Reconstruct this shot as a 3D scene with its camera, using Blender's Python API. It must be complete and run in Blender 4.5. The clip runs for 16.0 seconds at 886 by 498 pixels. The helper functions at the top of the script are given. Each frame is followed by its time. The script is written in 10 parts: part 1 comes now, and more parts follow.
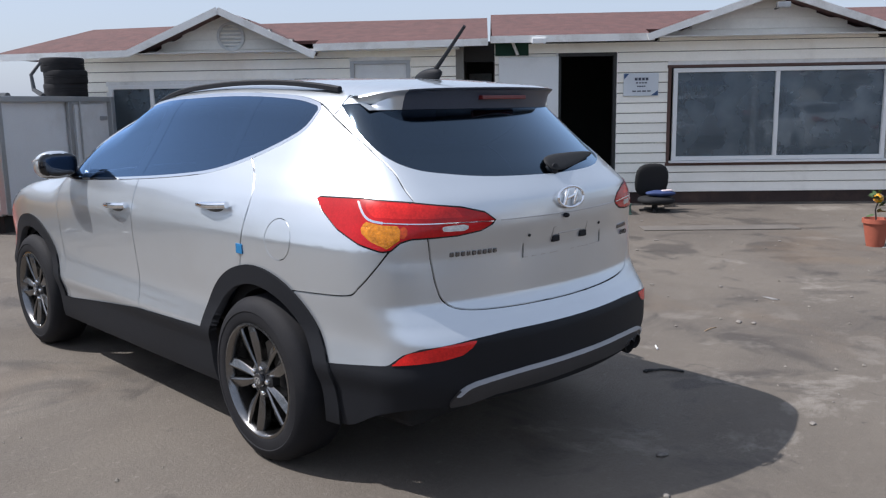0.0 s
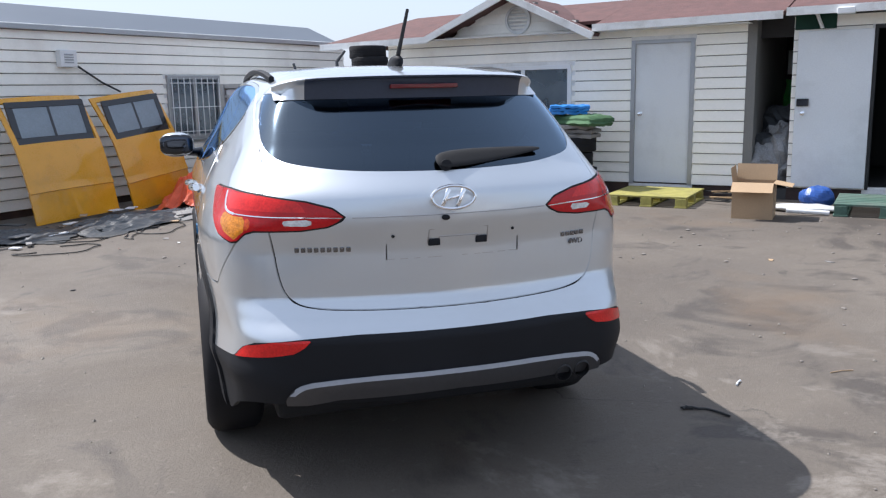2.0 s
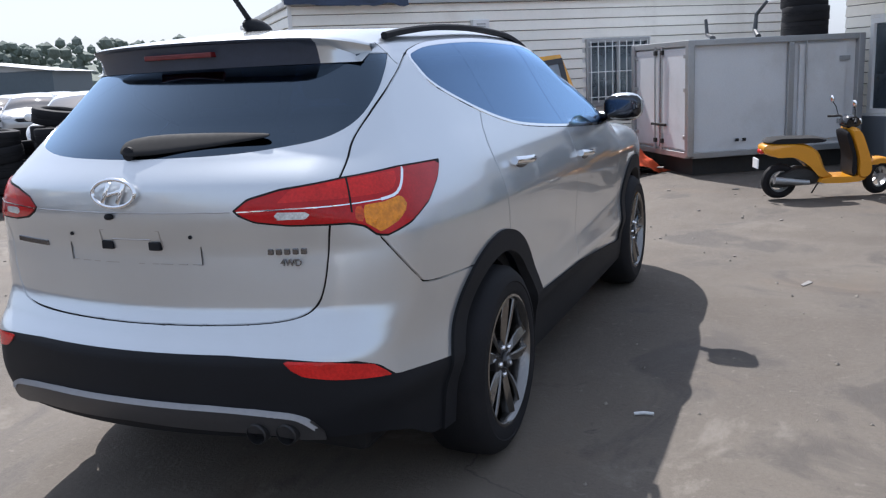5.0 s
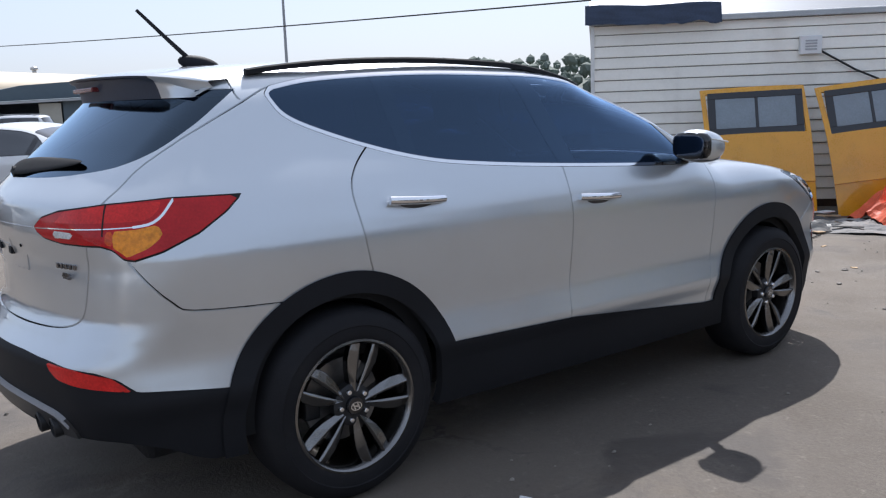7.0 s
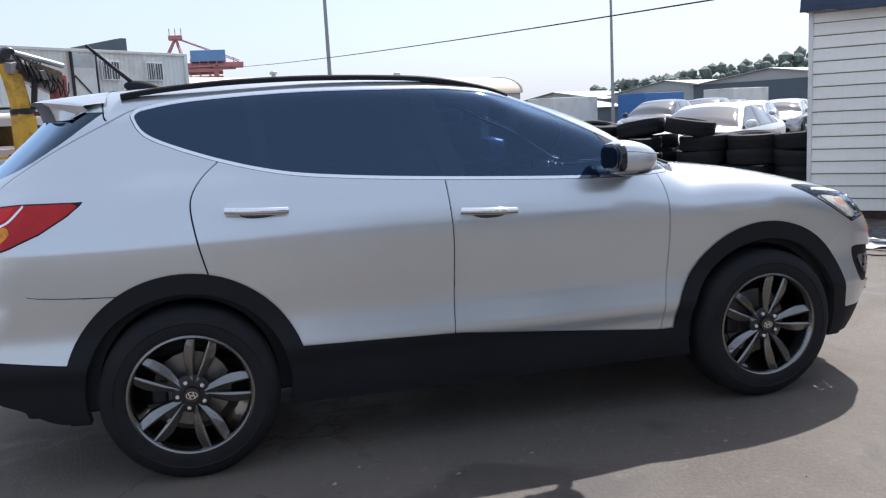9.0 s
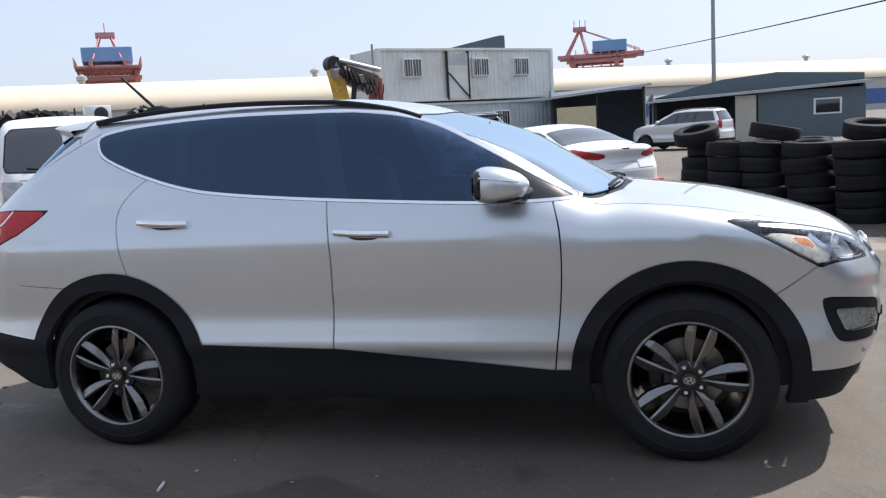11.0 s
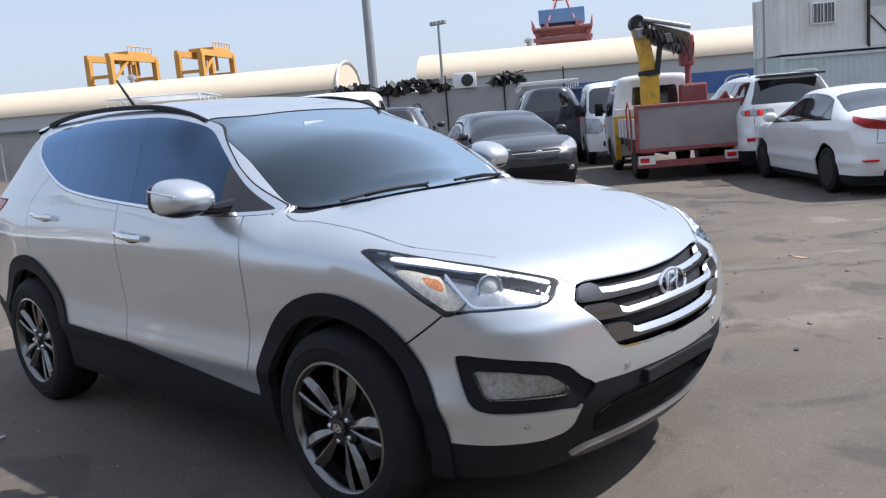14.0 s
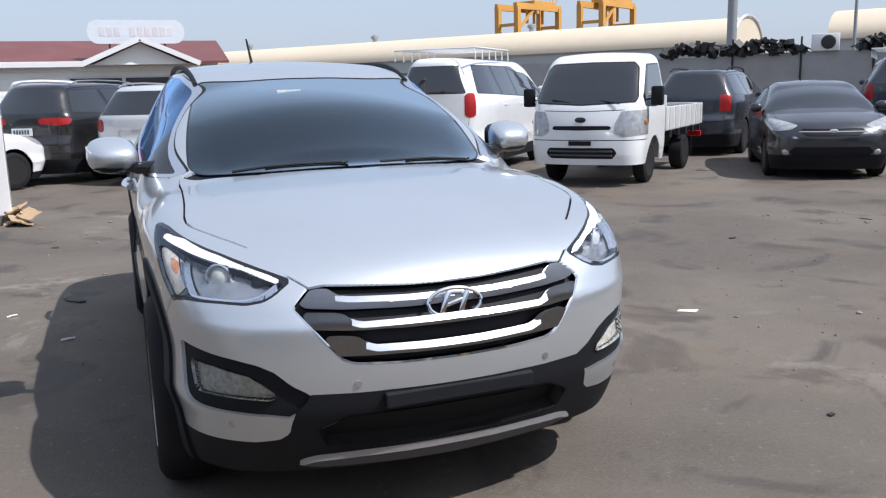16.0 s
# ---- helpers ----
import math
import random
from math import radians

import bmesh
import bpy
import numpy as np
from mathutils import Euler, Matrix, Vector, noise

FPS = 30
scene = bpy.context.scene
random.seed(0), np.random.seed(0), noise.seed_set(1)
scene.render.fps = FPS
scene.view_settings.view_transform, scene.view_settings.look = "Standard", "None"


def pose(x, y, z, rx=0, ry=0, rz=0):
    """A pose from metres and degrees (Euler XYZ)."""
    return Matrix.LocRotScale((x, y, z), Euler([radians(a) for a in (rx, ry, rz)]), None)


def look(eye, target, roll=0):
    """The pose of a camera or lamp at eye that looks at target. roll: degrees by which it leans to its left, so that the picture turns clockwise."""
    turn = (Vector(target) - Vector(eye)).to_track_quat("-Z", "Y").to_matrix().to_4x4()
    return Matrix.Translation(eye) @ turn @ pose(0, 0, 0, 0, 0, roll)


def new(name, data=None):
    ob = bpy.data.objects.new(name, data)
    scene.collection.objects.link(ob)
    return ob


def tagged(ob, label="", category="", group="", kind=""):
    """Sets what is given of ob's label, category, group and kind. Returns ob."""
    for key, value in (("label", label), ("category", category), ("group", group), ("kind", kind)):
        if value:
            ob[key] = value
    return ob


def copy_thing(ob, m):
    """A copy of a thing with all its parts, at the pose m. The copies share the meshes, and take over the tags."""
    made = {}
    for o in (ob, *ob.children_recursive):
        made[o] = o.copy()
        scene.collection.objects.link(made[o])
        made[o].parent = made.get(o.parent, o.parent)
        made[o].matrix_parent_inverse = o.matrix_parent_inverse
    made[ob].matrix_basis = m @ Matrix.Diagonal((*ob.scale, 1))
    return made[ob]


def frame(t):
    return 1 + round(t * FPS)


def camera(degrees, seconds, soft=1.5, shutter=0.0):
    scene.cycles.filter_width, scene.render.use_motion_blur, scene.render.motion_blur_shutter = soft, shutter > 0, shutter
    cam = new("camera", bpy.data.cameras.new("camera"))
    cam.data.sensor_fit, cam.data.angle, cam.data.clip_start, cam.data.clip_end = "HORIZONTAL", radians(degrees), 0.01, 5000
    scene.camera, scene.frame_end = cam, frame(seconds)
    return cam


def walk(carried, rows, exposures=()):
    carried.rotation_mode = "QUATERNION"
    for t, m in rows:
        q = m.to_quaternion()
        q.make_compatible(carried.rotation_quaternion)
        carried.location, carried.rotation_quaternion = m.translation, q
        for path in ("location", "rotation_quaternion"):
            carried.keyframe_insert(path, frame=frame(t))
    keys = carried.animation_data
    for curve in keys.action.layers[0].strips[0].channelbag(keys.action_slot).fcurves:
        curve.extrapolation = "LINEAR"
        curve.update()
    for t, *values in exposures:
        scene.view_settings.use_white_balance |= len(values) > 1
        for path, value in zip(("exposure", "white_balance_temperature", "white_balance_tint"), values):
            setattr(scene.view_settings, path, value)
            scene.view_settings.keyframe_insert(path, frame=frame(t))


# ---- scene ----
cam = camera(55.6, 16.0, 1.25)
PATH = [
    (0, (-2.763, -4.414, 1.534), (-1.389, -3.002, 1.193), -0.9),
    (0.5, (-2.354, -4.696, 1.535), (-1.153, -3.136, 1.188), -0.9),
    (1, (-1.905, -5.011, 1.536), (-0.837, -3.356, 1.187), -1.0),
    (1.5, (-1.419, -5.126, 1.534), (-0.529, -3.374, 1.161), -0.9),
    (2, (-0.92, -5.259, 1.536), (-0.357, -3.376, 1.166), -1.2),
    (2.5, (-0.412, -5.209, 1.521), (-0.054, -3.28, 1.133), -1.2),
    (3, (0.145, -5.088, 1.502), (0.357, -3.136, 1.117), -1.6),
    (3.5, (0.63, -4.901, 1.487), (0.652, -2.938, 1.106), -1.4),
    (4, (1.103, -4.714, 1.483), (0.843, -2.77, 1.093), -2.0),
    (4.2, (1.277, -4.656, 1.48), (0.906, -2.733, 1.076), -2.4),
    (6.3, (3.033, -3.37, 1.436), (1.619, -2.005, 1.067), -3.0),
    (6.5, (3.213, -3.232, 1.459), (1.712, -1.961, 1.099), -3.2),
    (7, (3.506, -2.858, 1.449), (1.925, -1.679, 1.116), -1.9),
    (7.5, (3.872, -2.46, 1.446), (2.188, -1.427, 1.135), -1.8),
    (8, (4.078, -2.009, 1.432), (2.319, -1.112, 1.115), -1.6),
    (8.5, (4.29, -1.529, 1.424), (2.433, -0.859, 1.106), -2.3),
    (8.7, (4.357, -1.365, 1.429), (2.473, -0.773, 1.115), -2.6),
    (10.8, (4.486, 0.911, 1.465), (2.543, 0.527, 1.186), -3.6),
    (11, (4.449, 1.14, 1.468), (2.52, 0.696, 1.186), -3.4),
    (11.5, (4.277, 1.603, 1.465), (2.377, 1.043, 1.192), -3.7),
    (12, (4.121, 2.094, 1.472), (2.301, 1.319, 1.176), -3.0),
    (12.5, (3.82, 2.508, 1.466), (2.035, 1.68, 1.105), -3.3),
    (13, (3.517, 2.937, 1.472), (1.841, 1.898, 1.136), -4.1),
    (13.5, (3.161, 3.307, 1.465), (1.603, 2.093, 1.145), -4.5),
    (14, (2.774, 3.691, 1.469), (1.33, 2.343, 1.156), -4.7),
    (14.5, (2.379, 4.019, 1.467), (1.086, 2.531, 1.132), -4.2),
    (15, (1.933, 4.305, 1.478), (0.799, 2.699, 1.114), -4.4),
    (15.5, (1.47, 4.541, 1.47), (0.582, 2.786, 1.111), -3.4),
    (15.8, (1.196, 4.627, 1.457), (0.41, 2.824, 1.098), -1.4),
    (16, (0.979, 4.677, 1.476), (0.27, 2.844, 1.103), -1.5),
]
EXPOSURES = [(t, stops, 6280 if 9 < t < 13 else 6100, 13) for t, stops in ((0.0, 0.42), (1.5, 0.68), (3.0, 0.85), (4.0, 0.80), (7.0, 0.58), (8.5, 0.79), (11.0, 0.71), (12.5, 0.75), (14.5, 0.50), (16.0, 0.43))]
walk(cam, [(t, look(eye, target, roll)) for t, eye, target, roll in PATH], EXPOSURES)

# ---------------------------------------------------------------- daylight
SUN_FROM = Vector((-0.59, 0.59, 1.10)).normalized()
world = bpy.data.worlds.new("hazy_sky")
scene.world = world
world.use_nodes = True
_nt = world.node_tree
_sky = _nt.nodes.new("ShaderNodeTexSky")
_sky.sky_type = "NISHITA"
_sky.sun_disc = False
_sky.sun_elevation = math.asin(SUN_FROM.z)
_sky.sun_rotation = math.atan2(SUN_FROM.x, SUN_FROM.y)
_sky.air_density, _sky.dust_density, _sky.ozone_density = 1.0, 2.4, 2.0
_bg = _nt.nodes["Background"]
_bg.inputs["Strength"].default_value = 0.13
_nt.links.new(_sky.outputs[0], _bg.inputs[0])
# an even veil of haze over the whole sky
_veil = _nt.nodes.new("ShaderNodeBackground")
_veil.inputs["Color"].default_value, _veil.inputs["Strength"].default_value = (0.79, 0.88, 1.01, 1), 0.57
_both = _nt.nodes.new("ShaderNodeMixShader")
_both.inputs[0].default_value = 0.7
_nt.links.new(_bg.outputs[0], _both.inputs[1])
_nt.links.new(_veil.outputs[0], _both.inputs[2])
_nt.links.new(_both.outputs[0], _nt.nodes["World Output"].inputs["Surface"])
sun = new("sun", bpy.data.lights.new("sun", "SUN"))
sun.data.energy, sun.data.angle, sun.data.color = 4.1, radians(0.6), (1.0, 0.96, 0.90)
sun.matrix_world = look(SUN_FROM * 60, (0, 0, 0))


# ---------------------------------------------------------------- materials
def mat(name, color, rough=0.5, metal=0.0, vary=0.12, scale=3.0, grain=60.0, bump=0.0, coat=0.0,
        color2=None, spec=0.5, dirt=None, dirt_amount=0.0, trans=0.0, ior=1.45, island=0.0):
    """A surface with stains at one scale and grain at another; dirt: a second colour laid on in patches."""
    m = bpy.data.materials.new(name)
    m.use_nodes = True
    nt = m.node_tree
    n, l = nt.nodes, nt.links
    b = n["Principled BSDF"]
    tc = n.new("ShaderNodeTexCoord")
    big, fine = n.new("ShaderNodeTexNoise"), n.new("ShaderNodeTexNoise")
    big.inputs["Scale"].default_value, big.inputs["Detail"].default_value = scale, 6
    fine.inputs["Scale"].default_value, fine.inputs["Detail"].default_value = grain, 4
    l.new(tc.outputs["Object"], big.inputs["Vector"])
    l.new(tc.outputs["Object"], fine.inputs["Vector"])
    add = n.new("ShaderNodeMath")
    add.operation = "MULTIPLY_ADD"
    l.new(fine.outputs["Fac"], add.inputs[0])
    add.inputs[1].default_value = 0.5
    half = n.new("ShaderNodeMath")
    half.operation = "MULTIPLY"
    half.inputs[1].default_value = 0.5
    l.new(big.outputs["Fac"], half.inputs[0])
    l.new(half.outputs[0], add.inputs[2])
    ramp = n.new("ShaderNodeValToRGB")
    c2 = color2 or tuple(min(1, c * (1 + vary)) for c in color)
    lo = tuple(c * (1 - vary) for c in color)
    ramp.color_ramp.elements[0].position, ramp.color_ramp.elements[1].position = 0.33, 0.67
    ramp.color_ramp.elements[0].color, ramp.color_ramp.elements[1].color = (*lo, 1), (*c2, 1)
    l.new(add.outputs[0], ramp.inputs[0])
    out = ramp.outputs[0]
    if dirt:
        spots = n.new("ShaderNodeTexNoise")
        spots.inputs["Scale"].default_value, spots.inputs["Detail"].default_value = scale * 0.7, 9
        spots.inputs["Roughness"].default_value = 0.65
        l.new(tc.outputs["Object"], spots.inputs["Vector"])
        cut = n.new("ShaderNodeMapRange")
        cut.inputs["From Min"].default_value, cut.inputs["From Max"].default_value = 0.5, 0.68
        cut.inputs["To Max"].default_value = dirt_amount
        l.new(spots.outputs["Fac"], cut.inputs["Value"])
        mix = n.new("ShaderNodeMixRGB")
        mix.inputs[2].default_value = (*dirt, 1)
        l.new(cut.outputs[0], mix.inputs[0])
        l.new(out, mix.inputs[1])
        out = mix.outputs[0]
    if island:
        info = n.new("ShaderNodeObjectInfo")
        mr = n.new("ShaderNodeMapRange")
        mr.inputs["To Min"].default_value, mr.inputs["To Max"].default_value = 1 - island, 1 + island
        l.new(info.outputs["Random"], mr.inputs["Value"])
        hsv = n.new("ShaderNodeHueSaturation")
        l.new(mr.outputs[0], hsv.inputs["Value"])
        l.new(out, hsv.inputs["Color"])
        out = hsv.outputs[0]
    l.new(out, b.inputs["Base Color"])
    rr = n.new("ShaderNodeMapRange")
    rr.inputs["To Min"].default_value, rr.inputs["To Max"].default_value = max(0.02, rough * 0.8), min(1, rough * 1.2)
    l.new(add.outputs[0], rr.inputs["Value"])
    l.new(rr.outputs[0], b.inputs["Roughness"])
    b.inputs["Metallic"].default_value = metal
    b.inputs["Coat Weight"].default_value = coat
    b.inputs["Coat Roughness"].default_value = 0.03
    b.inputs["Specular IOR Level"].default_value = spec
    b.inputs["Transmission Weight"].default_value = trans
    b.inputs["IOR"].default_value = ior
    if bump:
        bp = n.new("ShaderNodeBump")
        bp.inputs["Strength"].default_value, bp.inputs["Distance"].default_value = bump, 0.01
        l.new(add.outputs[0], bp.inputs["Height"])
        l.new(bp.outputs[0], b.inputs["Normal"])
    return m


def glass(name, tint, gloss=0.02, ior=1.6, film=0.0, sheen=(0.82, 0.90, 1.0)):
    """A pane: tinted and clear, with a mirror's gloss that grows towards grazing."""
    m = bpy.data.materials.new(name)
    m.use_nodes = True
    n, l = m.node_tree.nodes, m.node_tree.links
    n.remove(n["Principled BSDF"])
    tr, gl, mix, lw = (n.new(k) for k in ("ShaderNodeBsdfTransparent", "ShaderNodeBsdfGlossy", "ShaderNodeMixShader", "ShaderNodeFresnel"))
    tr.inputs[0].default_value = (*tint, 1)
    gl.inputs["Roughness"].default_value = gloss
    lw.inputs["IOR"].default_value = ior
    l.new(lw.outputs[0], mix.inputs[0])
    l.new(tr.outputs[0], mix.inputs[1])
    l.new(gl.outputs[0], mix.inputs[2])
    gl.inputs["Color"].default_value = (*sheen, 1)
    out = mix.outputs[0]
    if film:
        # a thin film of dust: blurred gloss in uneven wipes
        dust, veil = n.new("ShaderNodeBsdfGlossy"), n.new("ShaderNodeMixShader")
        dust.inputs["Roughness"].default_value = 0.5
        dust.inputs["Color"].default_value = (0.66, 0.79, 0.90, 1)
        tc, tx, mr = n.new("ShaderNodeTexCoord"), n.new("ShaderNodeTexNoise"), n.new("ShaderNodeMapRange")
        tx.inputs["Scale"].default_value, tx.inputs["Detail"].default_value = 2.5, 6
        l.new(tc.outputs["Object"], tx.inputs["Vector"])
        mr.inputs["From Min"].default_value, mr.inputs["From Max"].default_value = 0.3, 0.7
        mr.inputs["To Min"].default_value, mr.inputs["To Max"].default_value = film * 0.7, film * 1.3
        l.new(tx.outputs["Fac"], mr.inputs["Value"])
        l.new(mr.outputs[0], veil.inputs[0])
        l.new(out, veil.inputs[1])
        l.new(dust.outputs[0], veil.inputs[2])
        out = veil.outputs[0]
    l.new(out, n["Material Output"].inputs[0])
    return m


def car_glass(name, tint, base, rise, power, sheen):
    """Car glass with a clinging film: clear face on, a mirror towards grazing."""
    m = bpy.data.materials.new(name)
    m.use_nodes = True
    n, l = m.node_tree.nodes, m.node_tree.links
    n.remove(n["Principled BSDF"])
    tr, gl, mix, lw, pw, ma = (n.new("ShaderNode" + k) for k in ("BsdfTransparent", "BsdfGlossy", "MixShader", "LayerWeight", "Math", "Math"))
    tr.inputs[0].default_value = (*tint, 1)
    tc, tx, mr = n.new("ShaderNodeTexCoord"), n.new("ShaderNodeTexNoise"), n.new("ShaderNodeMapRange")
    tx.inputs["Scale"].default_value, tx.inputs["Detail"].default_value = 3.0, 6
    l.new(tc.outputs["Object"], tx.inputs["Vector"])
    mr.inputs["To Min"].default_value, mr.inputs["To Max"].default_value = 0.02, 0.10
    l.new(tx.outputs["Fac"], mr.inputs["Value"])
    l.new(mr.outputs[0], gl.inputs["Roughness"])
    gl.inputs["Color"].default_value = (*sheen, 1)
    lw.inputs["Blend"].default_value = 0.5
    pw.operation, ma.operation, ma.use_clamp = "POWER", "MULTIPLY_ADD", True
    l.new(lw.outputs["Facing"], pw.inputs[0])
    pw.inputs[1].default_value = power
    l.new(pw.outputs[0], ma.inputs[0])
    ma.inputs[1].default_value, ma.inputs[2].default_value = rise, base
    l.new(ma.outputs[0], mix.inputs[0])
    l.new(tr.outputs[0], mix.inputs[1])
    l.new(gl.outputs[0], mix.inputs[2])
    l.new(mix.outputs[0], n["Material Output"].inputs[0])
    return m


SILVER = mat("silver_metallic_paint", (0.60, 0.635, 0.665), 0.30, 0.72, vary=0.03, scale=1.5, grain=900, coat=1.0, dirt=(0.45, 0.42, 0.37), dirt_amount=0.12)
BLACK_TRIM = mat("black_plastic", (0.011, 0.012, 0.015), 0.62, vary=0.25, grain=400, bump=0.08, spec=0.25)
GLOSS_BLACK = mat("gloss_black", (0.008, 0.008, 0.01), 0.12, vary=0.1, coat=0.6)
SEAL = mat("black_rubber", (0.01, 0.01, 0.011), 0.8)
TINT = car_glass("tinted_window", (0.014, 0.026, 0.06), 0.098, 1.5, 4.0, (0.46, 0.70, 1.06))
FRONT_TINT = car_glass("front_door_glass", (0.14, 0.19, 0.30), 0.092, 1.5, 4.0, (0.46, 0.70, 1.06))
REAR_GLASS = car_glass("rear_window_glass", (0.02, 0.032, 0.06), 0.085, 1.1, 3.5, (0.62, 0.82, 1.05))
WINDSCREEN = car_glass("windscreen", (0.03, 0.08, 0.17), 0.10, 4.6, 4.7, (0.67, 0.79, 0.87))
LENS = glass("clear_lens", (0.92, 0.93, 0.95), 0.01)
CHROME = mat("chrome", (0.85, 0.86, 0.88), 0.06, 1.0, vary=0.03)
SATIN = mat("satin_silver", (0.42, 0.42, 0.43), 0.35, 0.8, vary=0.08)
SKID_GREY = mat("grey_skid_plastic", (0.085, 0.085, 0.09), 0.45, 0.3, vary=0.12)
RED_LENS = mat("red_lens", (0.60, 0.018, 0.015), 0.2, vary=0.25, scale=14, grain=120, coat=0.25, spec=0.3)
RED_DEEP = mat("deep_red_lens", (0.44, 0.008, 0.010), 0.2, vary=0.2, scale=14, grain=120, coat=0.25, spec=0.3)
AMBER = mat("amber_lens", (0.72, 0.24, 0.010), 0.2, 0.35, vary=0.35, scale=40, grain=90, coat=0.4, bump=0.5)
WHITE_LENS = mat("white_lens", (0.62, 0.63, 0.62), 0.2, vary=0.3, scale=40, grain=150, coat=1.0)
TYRE = mat("tyre_rubber", (0.014, 0.014, 0.016), 0.72, vary=0.3, scale=6, grain=200, bump=0.15, spec=0.22, dirt=(0.035, 0.032, 0.03), dirt_amount=0.2)
RIM = mat("gunmetal_alloy", (0.20, 0.197, 0.195), 0.24, 1.0, vary=0.12, coat=0.4)
RIM_DARK = mat("dark_alloy", (0.035, 0.035, 0.037), 0.5, 0.5)
CABIN = mat("dark_cabin_trim", (0.02, 0.02, 0.022), 0.85)
SEAT = mat("grey_leather_seat", (0.07, 0.068, 0.065), 0.6, bump=0.1)
BLUE_FILM = mat("blue_film", (0.02, 0.16, 0.35), 0.3)
DISC = mat("brake_disc", (0.25, 0.24, 0.23), 0.4, 0.9)
FAR_RED = mat("dark_red_lens", (0.34, 0.016, 0.016), 0.2, vary=0.3, scale=20, grain=90, coat=0.3, spec=0.3)
# ---------------------------------------------------------------- car bodies: smooth shells
def curve(t, pts):
    """A smooth monotone curve through a few (t, value) pairs."""
    p = np.array(pts, float)
    x, y = p[:, 0], p[:, 1]
    h = np.diff(x)
    d = np.diff(y) / h
    m = np.empty(len(x))
    m[0], m[-1] = d[0], d[-1]
    for i in range(1, len(x) - 1):
        m[i] = 0 if d[i - 1] * d[i] <= 0 else (h[i - 1] + h[i]) * 3 / ((2 * h[i] + h[i - 1]) / d[i - 1] + (h[i] + 2 * h[i - 1]) / d[i])
    t = np.clip(t, x[0], x[-1])
    i = np.clip(np.searchsorted(x, t) - 1, 0, len(h) - 1)
    s = (t - x[i]) / h[i]
    return (y[i] * (2 * s**3 - 3 * s**2 + 1) + h[i] * m[i] * (s**3 - 2 * s**2 + s)
            + y[i + 1] * (3 * s**2 - 2 * s**3) + h[i] * m[i + 1] * (s**3 - s**2))


def smax(a, b, k):
    """The larger of two fields, rounded over the width k where they meet."""
    h = np.maximum(k - np.abs(a - b), 0) / k
    return np.maximum(a, b) + h * h * k * 0.25


def car_field(c, x, y, z):
    """Below zero inside the body: roof line, flanks, nose and tail, rounded into one another."""
    ax = np.abs(x)
    top = z - (curve(y, c["roof"]) - curve(y, c["crown"]) * ax**2)
    s = (curve(y + 0.03, c["roof"]) - curve(y - 0.03, c["roof"])) / 0.06
    top = top / np.sqrt(1 + s * s)
    side = ax - (curve(z, c["flank"]) + curve(y, c["plan"]) + curve(z, c["lean"]) * curve(y, c["cabin"]))
    nose = (y - (curve(z, c["nose"]) - curve(z, c["nose_round"]) * ax**2)) * 0.9
    tail = ((curve(z, c["tail"]) + curve(z, c["tail_round"]) * ax**2) - y) * curve(z, c["tail_slope"])
    if "extra" in c:
        side = side - c["extra"](ax, y, z)
    f = smax(top, side, curve(y, c["k_top"]))
    f = smax(f, nose, c["k_nose"])
    return smax(f, tail, curve(z, c["k_tail"]))


def car_mesh(c, step):
    """The shell as an even net of four-sided faces, drawn onto the field's zero; its points, faces and normals."""
    lo, hi = c["box"]
    ax = [np.arange(a, b + step, step) for a, b in zip(lo, hi)]
    X, Y, Z = np.meshgrid(*ax, indexing="ij")
    F = car_field(c, X, Y, Z)
    ins = F < 0
    n = [len(a) for a in ax]
    cell = np.zeros([k - 1 for k in n], int)
    for i in (0, 1):
        for j in (0, 1):
            for k in (0, 1):
                cell += ins[i:n[0] - 1 + i, j:n[1] - 1 + j, k:n[2] - 1 + k]
    act = (cell > 0) & (cell < 8)
    idx = -np.ones(act.shape, int)
    pos = np.argwhere(act)
    idx[act] = np.arange(len(pos))
    V = np.array(lo) + (pos + 0.5) * step
    e = 1e-3

    def grad(P):
        g = np.stack([car_field(c, *(P + np.eye(3)[a] * e).T) - car_field(c, *(P - np.eye(3)[a] * e).T) for a in range(3)], 1) / (2 * e)
        return g
    for _ in range(4):
        g = grad(V)
        d = car_field(c, *V.T)[:, None] * g / np.maximum((g * g).sum(1, keepdims=True), 0.05)
        V = V - np.clip(d, -step, step)
    g = grad(V)
    N = g / np.maximum(np.linalg.norm(g, axis=1, keepdims=True), 1e-6)
    faces = []
    for a in range(3):
        b, d = (a + 1) % 3, (a + 2) % 3
        i0 = ins[tuple(slice(0, -1) if k == a else slice(1, -1) for k in range(3))]
        i1 = ins[tuple(slice(1, None) if k == a else slice(1, -1) for k in range(3))]
        for flip, w in ((False, np.argwhere(i0 & ~i1)), (True, np.argwhere(~i0 & i1))):
            q = w.copy()
            for k in range(3):
                if k != a:
                    q[:, k] += 1
            quad = []
            for ob, od in ((-1, -1), (0, -1), (0, 0), (-1, 0)):
                p = q.copy()
                p[:, b] += ob
                p[:, d] += od
                quad.append(idx[p[:, 0], p[:, 1], p[:, 2]])
            quad = np.stack(quad, 1)
            if flip:
                quad = quad[:, ::-1]
            faces += quad[(quad >= 0).all(1)].tolist()
    return V, N, faces


